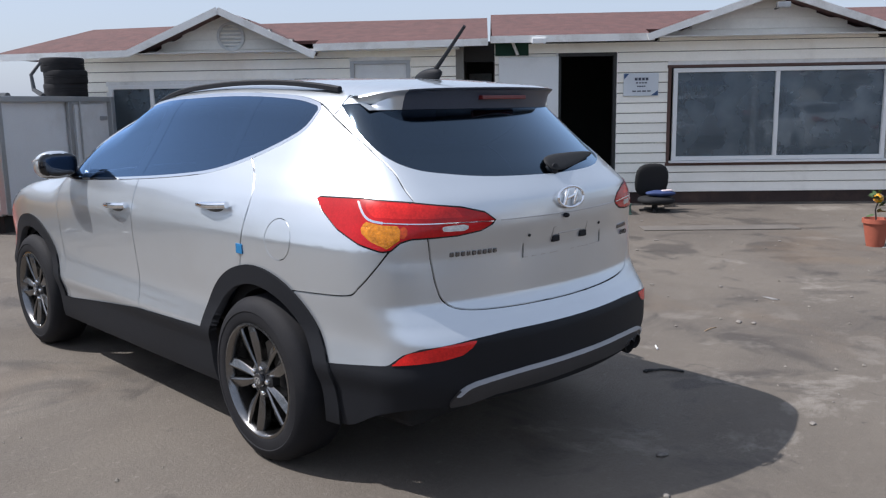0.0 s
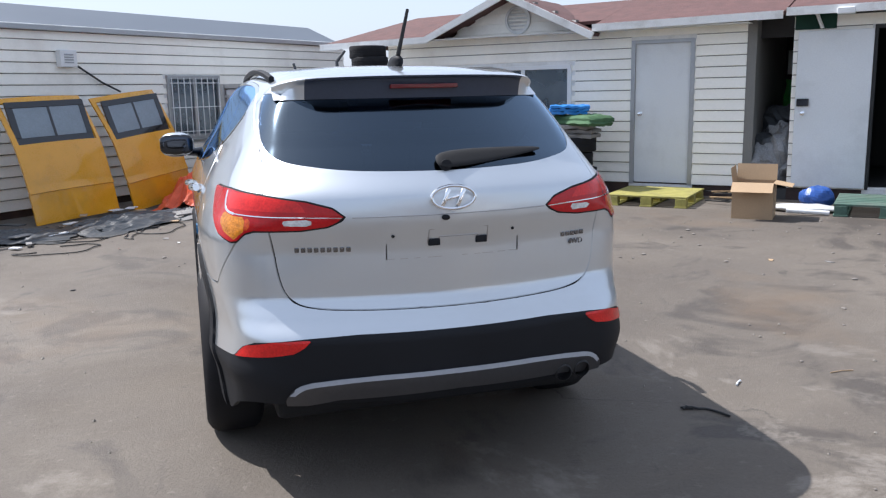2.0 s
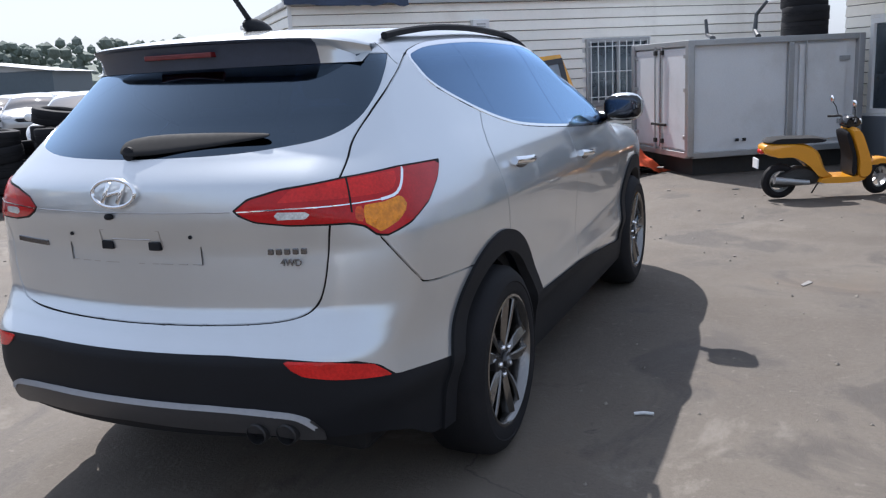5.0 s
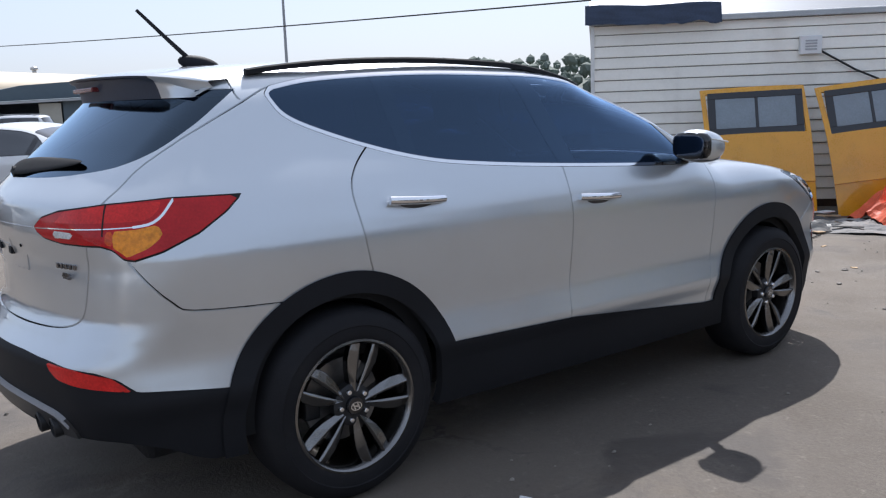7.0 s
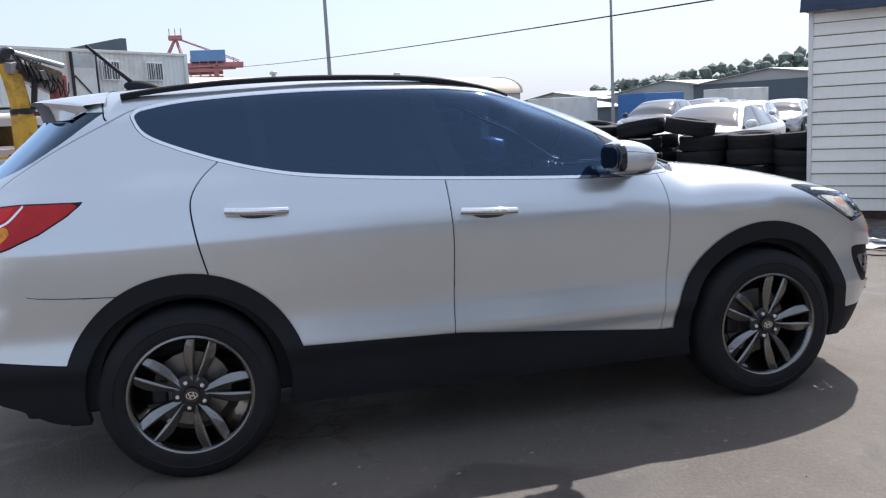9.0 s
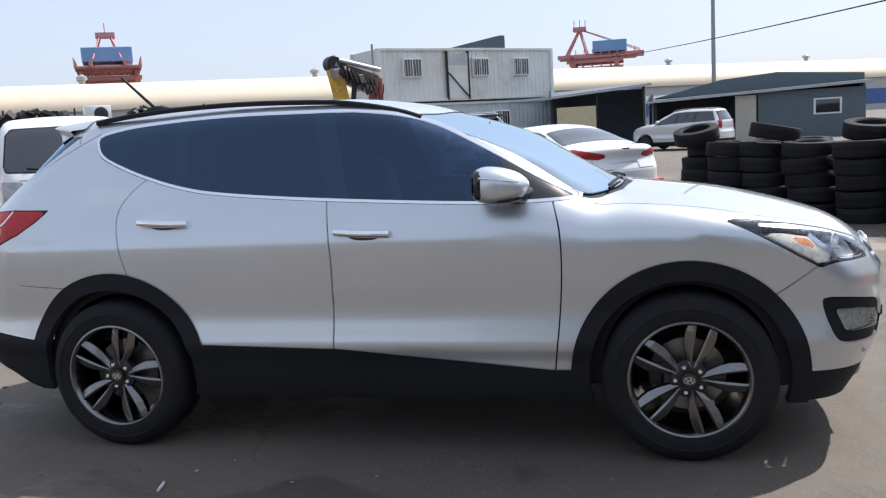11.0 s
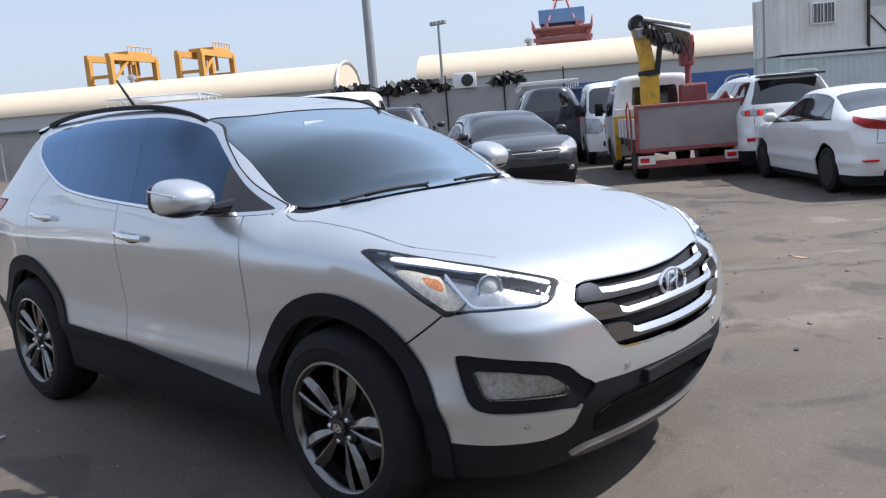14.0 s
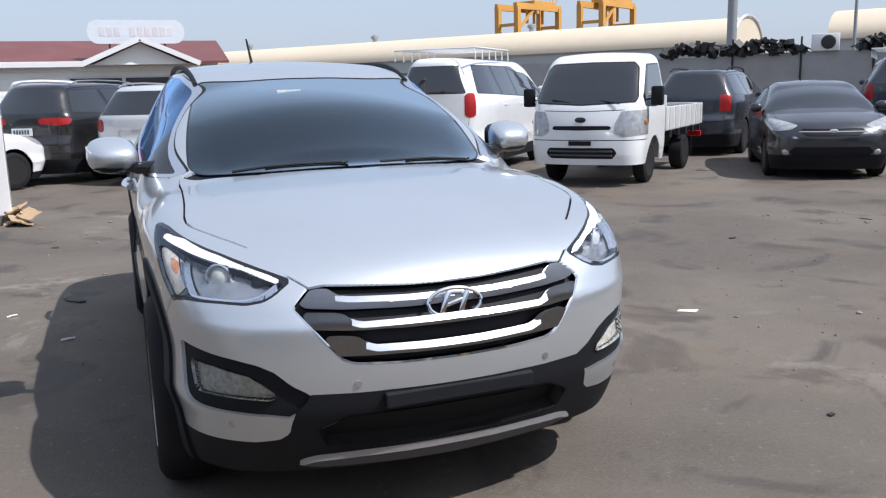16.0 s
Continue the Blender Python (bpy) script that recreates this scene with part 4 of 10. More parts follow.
        P("lamp_strip", "light_strip", CHROME, tl_ob, 0.0055, 0.004, s)
        P("lamp_gasket", "lamp_gasket", SEAL, tl_ob, -0.001, 0.01, s)
        P("lamp_split", "lamp_joint", SEAL, tl_ob, 0.0042, 0.004, s, "dark joint between the two halves")
        P("reflector", "reflector", RED_LENS, car, 0.004, 0.01, s, "red bumper reflector")
        P("fog_bezel", "fog_lamp_bezel", BLACK_TRIM, car, -0.012, 0.03, s)
        fl = P("fog_lamp", "fog_lamp", LENS, car, -0.006, 0.012, s, "clear fog lamp in a black bezel")
        fl.visible_shadow = False
        P("fog_lamp", "lamp_bowl", FOG_BOWL, fl, -0.030, -0.024, s)
        for a in (0, 1):
            part("bulb", blob((s * (0.74 - 0.10 * a), 1.962 + 0.065 * a, 0.592), (0.022, 0.02, 0.02), 2.0, 16), CHROME, fl, "", True)
        hl = P("head_lamp", "head_lamp", LENS, car, 0.001, 0.01, s, "clear swept-back head lamp")
        hl.visible_shadow = False
        P("head_lamp", "lamp_bowl", mat_lampbowl, hl, -0.040, 0.0, s)
        P("lamp_edge", "lamp_frame", GLOSS_BLACK, hl, 0.0005, 0.06, s)
        P("lamp_trim", "lamp_trim", CHROME, hl, -0.003, 0.03, s, "chrome line round the lamp's reflector")
        q = pose(s * 0.700, 1.950, 0.900, -90, 0, s * -32)
        bm = lathe([(0.044, -0.05), (0.046, 0.004), (0.042, 0.008), (0.036, 0.0), (0.034, -0.02)], 32, q)
        part("projector_ring", bm, CHROME, hl, "", True)
        bm = lathe([(0.035, -0.012), (0.030, 0.0), (0.018, 0.008), (0.001, 0.011)], 24, q)
        part("projector", bm, mat_projector, hl, "", True)
        P("amber_zone", "indicator", AMBER_PALE, hl, -0.012, 0.02, s, "ribbed pale amber indicator")
        P("amber_bulb", "indicator_bulb", AMBER_SPOT, hl, -0.012, 0.02, s, "orange bulb behind the ribs")
        P("drl", "light_strip", DRL, hl, -0.002, 0.003, s, "white daytime light strip")
        bm = blob((s * 0.575, 2.010, 0.882), (0.035, 0.02, 0.022), 2.2, 16)
        part("side_reflector", bm, RIM_DARK, hl, "", True)
        # door mirror
        mir = blob((s * 0.995, 0.60, 1.228), (0.105, 0.12, 0.086), 2.7, 32)
        for v in mir.verts:
            t = (v.co.y - 0.48) / 0.24
            v.co.z = 1.225 + (v.co.z - 1.225) * (1 - 0.45 * max(0, t) ** 2) - 0.012 * t
            v.co.x -= s * 0.03 * max(0, t) ** 2
        bmesh.ops.bisect_plane(mir, geom=mir.verts[:] + mir.edges[:] + mir.faces[:], plane_co=(0, 0, 1.160), plane_no=(0, 0, 1), clear_inner=True)
        bmesh.ops.bisect_plane(mir, geom=mir.verts[:] + mir.edges[:] + mir.faces[:], plane_co=(0, 0.505, 0), plane_no=(0, 1, 0), clear_inner=True)
        mo = part("door_mirror", mir, SILVER, car, "silver door mirror with a black base", True)
        bm = blob((s * 0.99, 0.60, 1.215), (0.10, 0.112, 0.072), 2.6, 24)
        bmesh.ops.bisect_plane(bm, geom=bm.verts[:] + bm.edges[:] + bm.faces[:], plane_co=(0, 0, 1.165), plane_no=(0, 0, -1), clear_inner=True)
        bmesh.ops.bisect_plane(bm, geom=bm.verts[:] + bm.edges[:] + bm.faces[:], plane_co=(0, 0.507, 0), plane_no=(0, 1, 0), clear_inner=True)
        part("mirror_base", bm, GLOSS_BLACK, mo, "", True)
        add = bmesh.new()
        add_tube(add, [(s * 0.80, 0.70, 1.17), (s * 0.87, 0.67, 1.165), (s * 0.95, 0.62, 1.175)], 0.032, 10, 0.026)
        part("mirror_arm", add, GLOSS_BLACK, mo, "", True)
        part("mirror_surround", blob((s * 0.99, 0.522, 1.228), (0.104, 0.024, 0.064), 4.0, 24), GLOSS_BLACK, mo, "", True)
        part("mirror_glass", blob((s * 0.99, 0.4985, 1.228), (0.088, 0.004, 0.050), 4.0, 24), MIRROR, mo, "", True)
        bm = tube([(s * (1.092 - 0.02 * t * t), 0.53 + 0.16 * t, 1.262 - 0.022 * t) for t in (0, 0.25, 0.5, 0.75, 1)], 0.004, 6)
        part("repeater", bm, WHITE_LENS, mo)
        # roof rail on two feet
        rz = lambda y: float(curve(np.array(y), SUV["roof"])) - 0.035
        ys = [-1.54 + 1.72 * i / 24 for i in range(25)]
        bm = bmesh.new()
        secs = []
        for i, y in enumerate(ys):
            e = min(1, min(i, 24 - i) / 7)
            h = rz(y) + 0.021 * (e * (2 - e)) - 0.012
            x = s * (0.575 - 0.02 * (y + 0.6) ** 2)
            secs.append([bm.verts.new((x + dx, y, h + dz)) for dx, dz in ((-0.012, -0.012), (-0.012, 0.006), (-0.006, 0.012), (0.006, 0.012), (0.012, 0.006), (0.012, -0.012))])
        for a, b in zip(secs, secs[1:]):
            for i in range(6):
                bm.faces.new((a[i], a[(i + 1) % 6], b[(i + 1) % 6], b[i]))
        bm.faces.new(secs[0])
        bm.faces.new(secs[-1][::-1])
        bmesh.ops.recalc_face_normals(bm, faces=bm.faces)
        part("roof_rail", bm, BLACK_TRIM, car, "black roof rail", True)
        for wy in (-1.35, 1.35):
            wheel(car, (s * 0.80, wy, 0.366), s)
            bm = lathe([(0.43, -0.14), (0.42, 0.12), (0.36, 0.13), (0.36, -0.16), (0.42, -0.16)], 36, pose(s * 0.70, wy, 0.40, 0, 90 * s, 0))
            bm2 = bmesh.ops.bisect_plane(bm, geom=bm.verts[:] + bm.edges[:] + bm.faces[:], plane_co=(0, 0, 0.33), plane_no=(0, 0, 1), clear_inner=True)
            part("arch_liner", bm, SEAL, car)
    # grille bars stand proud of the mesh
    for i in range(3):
        bar = P("bar%d" % i, "grille_bar", BAR_SHADE, car, 0.002, 0.02, 0, "chrome grille bar, its ground reflection put into a darker colour", -0.35)
        P("shine%d" % i, "bar_edge", BRIGHT, bar, 0.004, 0.02, 0, "chrome upper edge, its sky shine put into a brighter colour", (0.2, 0.4, 0.6)[i])
    return car, net


# mirror tinted nearly black: a dark bluish reflection is put into its colour
MIRROR = mat("mirror_glass", (0.07, 0.08, 0.10), 0.04, 1.0, vary=0.02)
PILLAR = car_glass("black_pillar_film", (0.002, 0.003, 0.005), 0.103, 1.5, 4.0, (0.46, 0.70, 1.06))
DRL = mat("white_light_guide", (0.86, 0.87, 0.88), 0.3, vary=0.05, coat=0.5)
BADGE = mat("dark_chrome_badge", (0.20, 0.20, 0.21), 0.2, 1.0, vary=0.2)
BRAKE_DIM = mat("smoked_red_lens", (0.13, 0.008, 0.010), 0.25, vary=0.2, coat=0.3)
# darker copy of the bar chrome: its ground reflection as colour
BAR_SHADE = mat("grille_chrome_shade", (0.27, 0.27, 0.28), 0.30, 1.0, vary=0.08)
# paler copy of the skid grey for the lit lip
SKID_LIP = mat("lit_skid_edge", (0.30, 0.30, 0.31), 0.4, 0.4, vary=0.1)
AMBER_RED = mat("orange_red_lens", (0.55, 0.07, 0.012), 0.2, vary=0.35, scale=30, grain=120, coat=0.3, spec=0.3)
# brighter copy of the bar chrome, for the strip of sky shine
BRIGHT = mat("grille_chrome_shine", (0.82, 0.83, 0.85), 0.24, 1.0, vary=0.04)
FOG_BOWL = mat("fog_lamp_reflector", (0.95, 0.89, 0.70), 0.15, 0.25, vary=0.35, scale=30, grain=60, bump=1.0)
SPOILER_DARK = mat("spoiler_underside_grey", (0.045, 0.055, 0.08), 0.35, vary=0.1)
AMBER_SPOT = mat("orange_bulb_glass", (0.72, 0.26, 0.10), 0.2, vary=0.5, scale=40, grain=150, coat=1.0)
AMBER_PALE = mat("pale_amber_lens", (0.80, 0.72, 0.62), 0.2, vary=0.3, scale=40, grain=150, coat=1.0)
mat_lampbowl = mat("lamp_reflector", (0.52, 0.525, 0.53), 0.2, 0.85, vary=0.2, scale=14, grain=24, bump=0.5)
mat_projector = mat("projector_lens", (0.55, 0.56, 0.52), 0.08, vary=0.05, coat=1.0)
SUV_CAR, _net = build_hero()


def on_body(x, y, z, axis):
    """The place on the shell nearest along one axis, seen from outside."""
    p = [x, y, z]
    a = {"x": 0, "y": 1, "z": 2}[axis]
    sgn = 1 if p[a] > 0 else -1
    d = np.arange(2.6, 0.1, -0.002)
    q = [np.full(len(d), float(v)) for v in p]
    q[a] = sgn * d
    k = np.argmax(car_field(SUV, *q) < 0)
    p[a] = sgn * float(d[k])
    return Vector(p)


def emblem(parent, at, tilt, turn, size=1.0):
    m = Matrix.Translation(at) @ pose(0, 0, 0, tilt, 0, turn) @ Matrix.Scale(size, 4)
    bm = bmesh.new()
    n = 36
    rings = [[bm.verts.new(((0.083 + a * math.cos(u)) * math.cos(t), (0.042 + a * math.cos(u)) * math.sin(t), 0.010 + 0.006 * math.sin(u))) for u in [2 * math.pi * k / 8 for k in range(8)]]
             for a in (0.0065,) for t in [2 * math.pi * i / n for i in range(n)]]
    for i in range(n):
        q, w = rings[i], rings[(i + 1) % n]
        for k in range(8):
            bm.faces.new((q[k], w[k], w[(k + 1) % 8], q[(k + 1) % 8]))
    for sx in (-1, 1):
        add_box(bm, (-0.008, -0.036, 0.002), (0.008, 0.036, 0.013), 0.003, pose(sx * 0.030, 0, 0, 0, 0, -26))
    add_box(bm, (-0.036, -0.006, 0.002), (0.036, 0.006, 0.012), 0.003, pose(0, 0, 0, 0, 0, 14))
    bmesh.ops.transform(bm, matrix=m, verts=bm.verts)
    bmesh.ops.recalc_face_normals(bm, faces=bm.faces)
    part("emblem", bm, CHROME, parent, "chrome oval emblem", True)


def hero_details(car):
    emblem(car, on_body(0, 2.2, 0.80, "y") + Vector((0, -0.004, 0)), 90 - 14, 180, 1.1)
    emblem(car, on_body(0, -2.3, 1.15, "y") + Vector((0, -0.002, 0)), 90 - 6, 0)
    # name plates as plain bars
    for x0, x1, z in ((-0.575, -0.37, 0.972), (0.475, 0.595, 0.965), ):
        n = max(3, round((x1 - x0) / 0.024))
        for i in range(n):
            a, b = x0 + (x1 - x0) * i / n, x0 + (x1 - x0) * (i + 0.72) / n
            p, q = on_body(a, -2.3, z, "y"), on_body(b, -2.3, z, "y")
            part("badge_bar", boxm((a, min(p.y, q.y) - 0.004, z - 0.009), (b, max(p.y, q.y) + 0.004, z + 0.009), 0.002), BADGE, car)
    txt = bpy.data.curves.new("drive_badge", "FONT")
    txt.body, txt.size, txt.extrude, txt.align_x, txt.align_y = "4WD", 0.030, 0.0025, "CENTER", "CENTER"
    ob = new("text", txt)
    bpy.context.view_layer.update()
    me = bpy.data.meshes.new_from_object(ob)
    bpy.data.objects.remove(ob)
    p = on_body(0.545, -2.3, 0.932, "y")
    me.transform(pose(p.x, p.y - 0.009, p.z, 90, 0, 9))
    me.materials.append(BADGE)
    ob = new("drive_badge", me)
    ob.parent = car
    # plate recess, screws and clips
    y0 = on_body(0, -2.3, 0.98, "y").y
    bm = bmesh.new()
    for lo, hi in (((-0.25, 0.927), (0.27, 0.929)), ((-0.25, 0.927), (-0.248, 1.035)), ((0.268, 0.927), (0.27, 1.03))):
        for i in range(10):
            t0, t1 = i / 10, (i + 1) / 10
            xa, xb = lo[0] + (hi[0] - lo[0]) * t0, lo[0] + (hi[0] - lo[0]) * t1
            p = on_body((xa + xb) / 2, -2.3, (lo[1] + hi[1]) / 2, "y")
            add_box(bm, (xa, p.y - 0.0015, lo[1]), (max(xb, xa + 0.002), p.y + 0.004, hi[1]))
    part("plate_outline", bm, SATIN, car)
    bm = bmesh.new()
    for p0, p1 in (((-0.09, 1.035), (0.14, 1.035)), ((-0.09, 1.035), (-0.095, 0.98)), ((0.14, 1.035), (0.14, 0.98)), ((-0.05, 1.005), (0.10, 1.005)), ((-0.05, 1.005), (-0.055, 0.985)), ((0.10, 1.005), (0.105, 0.985))):
        a, b = on_body(p0[0], -2.3, p0[1], "y"), on_body(p1[0], -2.3, p1[1], "y")
        add_tube(bm, [a, (a + b) / 2 + Vector((0, -0.001, 0)), b], 0.0028, 6)
    part("plate_bracket", bm, SATIN, car, "", True)
    for x in (-0.07, 0.115):
        p = on_body(x, -2.3, 0.985, "y")
        part("plate_clip", boxm((x - 0.022, p.y - 0.010, 0.972), (x + 0.022, p.y + 0.01, 0.998), 0.003), BLACK_TRIM, car, "black plate clip")
    for x in (-0.225, 0.245):
        p = on_body(x, -2.3, 1.015, "y")
        part("screw", lathe([(0.006, 0), (0.006, 0.005), (0.001, 0.006)], 10, pose(p.x, p.y, p.z, 90, 0, 0)), BLACK_TRIM, car)
    # thin grey tube below the emblem, drawn for the gate fold's shadow
    bm = bmesh.new()
    pts = [on_body(x, -2.3, 1.09, "y") + Vector((0, -0.001, 0)) for x in np.linspace(-0.37, 0.385, 14)]
    add_tube(bm, pts, 0.0022, 6)
    part("gate_fold_shade", bm, SATIN, car, "", True)
    p = on_body(-0.03, -2.3, 1.078, "y")
    part("camera_pod", blob((p.x, p.y - 0.006, p.z), (0.016, 0.012, 0.010), 2.2, 12), BLACK_TRIM, car, "", True)
    # high brake light
    part("high_brake_light", boxm((-0.14, -1.973, 1.548), (0.14, -1.935, 1.566), 0.004), BRAKE_DIM, car, "red high brake light")
    # rear wiper
    a, b = on_body(0.0, -2.3, 1.265, "y"), on_body(0.43, -2.3, 1.30, "y")
    w = new("rear_wiper")
    w.parent = car
    bm = blob((0.20, 0, 0), (0.235, 0.022, 0.034), 3.4, 28)
    for v in bm.verts:
        t = min(1, max(0, (v.co.x + 0.03) / 0.46))
        v.co.z = v.co.z * (1 - 0.72 * t ** 1.3) + 0.012 * (1 - t)
        v.co.y *= 1 - 0.5 * t
        c = a.lerp(b, t)
        v.co = Vector((v.co.x, c.y - 0.018 + v.co.y + 0.95 * v.co.z, 1.268 + 0.034 * t + v.co.z))
    part("wiper_cover", bm, SEAL, w, "black rear wiper cover", True)
    part("wiper_pivot", lathe([(0.022, -0.02), (0.022, 0.015), (0.001, 0.02)], 16, pose(0.0, a.y - 0.01, 1.262, 90, 0, 0)), BLACK_TRIM, w, "", True)
    # front wipers
    for x0, x1, y0, y1 in ((0.52, 0.05, 1.035, 1.085), (-0.12, -0.56, 1.10, 1.015)):
        w = new("wiper")
        w.parent = car
        pts = []
        for t in (0, 0.3, 0.6, 1.0):
            p = on_body(x0 + (x1 - x0) * t, y0 + (y1 - y0) * t, 1.2, "z")
            pts.append(p + Vector((0, 0, 0.014)))
        bm = bmesh.new()
        add_tube(bm, pts, 0.007, 6, 0.005)
        part("wiper_arm", bm, BLACK_TRIM, w, "", True)
        bm = bmesh.new()
        add_tube(bm, [p + Vector((0, -0.02, -0.008)) for p in pts[1:]] + [pts[-1] + Vector((-0.03, -0.02, 0.0))], 0.005, 6)
        part("wiper_blade", bm, SEAL, w, "", True)
    # aerial
    an = new("aerial")
    an.parent = car
    zr = on_body(0, -1.45, 1.6, "z").z
    bm = blob((0, -1.485, zr + 0.008), (0.03, 0.085, 0.038), 2.0, 18)
    for v in bm.verts:
        if v.co.z > zr + 0.01:
            v.co.y -= (v.co.z - zr) * 0.9
    part("aerial_base", bm, BLACK_TRIM, an, "", True)
    part("aerial_rod", tube([(0, -1.535, zr + 0.03), (0, -1.61, zr + 0.10), (0, -1.735, zr + 0.22)], 0.011, 8, 0.007), BLACK_TRIM, an, "", True)
    # twin tail pipe, in dark alloy for the shade under the bumper
    for x in (0.445, 0.535):
        bm = lathe([(0.036, -0.12), (0.036, 0.0), (0.031, 0.004), (0.029, -0.1)], 20, pose(x, on_body(x, -2.3, 0.43, "y").y - 0.020, 0.424, 96, 0, 0))
        part("exhaust_tip", bm, RIM_DARK, car, "steel exhaust tip", True)
    # front number-plate holder, parking sensors, blue sticker
    pf = on_body(-0.02, 2.2, 0.515, "y")
    part("plate_holder", boxm((-0.27, pf.y - 0.03, 0.487), (0.25, pf.y + 0.010, 0.538), 0.006), BLACK_TRIM, car, "black empty plate holder")
    for x, z in ((0.33, 0.575), (-0.33, 0.575), (0.705, 0.447), (-0.705, 0.447)):
        p = on_body(x, 2.2, z, "y")
        part("parking_sensor", lathe([(0.012, -0.01), (0.012, 0.003), (0.008, 0.004), (0.001, 0.003)], 14, pose(p.x, p.y, p.z, -90, 0, 0)), SATIN, car, "", True)
    p = on_body(-0.9, -1.245, 0.935, "x")
    part("sticker", boxm((p.x - 0.006, -1.275, 0.912), (p.x + 0.006, -1.225, 0.955), 0.002), BLUE_FILM, car, "small blue film sticker")
    # underbody and cabin
    part("underbody", boxm((-0.66, -2.05, 0.26), (0.66, 1.72, 0.44), 0.03), SEAL, car)
    # unseen tray and boxes added to block sun leaking through the nose's gaps
    part("undertray_block", prism([(-0.74, 1.0), (0.74, 1.0), (0.70, 1.80), (0.62, 1.98), (0.40, 2.10), (-0.40, 2.10), (-0.62, 1.98), (-0.70, 1.80)], 0.285, 0.30), SEAL, car)
    part("engine_bay_block", boxm((-0.62, 1.15, 0.40), (0.62, 1.86, 0.82), 0.04), SEAL, car)
    part("radiator_block", boxm((-0.50, 1.88, 0.40), (0.50, 1.96, 0.86), 0.02), SEAL, car)
    part("cabin_floor", boxm((-0.76, -1.75, 0.50), (0.76, 1.0, 0.62), 0.03), CABIN, car)
    bm = boxm((-0.72, 0.52, 0.70), (0.72, 1.02, 1.10), 0.06)
    part("dashboard", bm, CABIN, car)
    bm = boxm((-0.66, -1.95, 0.60), (0.66, -1.30, 1.12), 0.04)
    part("boot_trim", bm, CABIN, car)
    st = lathe([(0.17, 0), (0.185, 0.012), (0.17, 0.024), (0.155, 0.012)], 28, pose(-0.36, 0.40, 1.02, 62, 0, 0), close=True)
    part("steering_wheel", st, CABIN, car, "", True)
    for x, y in ((-0.36, -0.15), (0.36, -0.15), (-0.36, -1.05), (0.36, -1.05)):
        seat = new("seat")
        seat.parent = car
        part("seat_base", boxm((x - 0.25, y - 0.05, 0.62), (x + 0.25, y + 0.45, 0.80), 0.05), SEAT, seat, "", True)
        part("backrest", boxm((-0.24, -0.07, 0), (0.24, 0.06, 0.62), 0.05, pose(x, y - 0.06, 0.72, 16, 0, 0)), SEAT, seat, "", True)
        part("headrest", boxm((-0.13, -0.05, 0), (0.13, 0.05, 0.17), 0.04, pose(x, y - 0.25, 1.36, 12, 0, 0)), SEAT, seat, "", True)
    part("rear_view_mirror", boxm((-0.11, 0.30, 1.42), (0.11, 0.33, 1.48), 0.01), CABIN, car)
    p = on_body(0.12, 0.42, 1.4, "z")
    part("windscreen_label", boxm((0.08, 0.44, p.z - 0.05), (0.20, 0.448, p.z - 0.005), 0.0), WHITE_LENS, car, "small paper label in the windscreen")


hero_details(SUV_CAR)
# ---------------------------------------------------------------- yard materials
CONCRETE = bpy.data.materials.new("worn_concrete")
CONCRETE.use_nodes = True


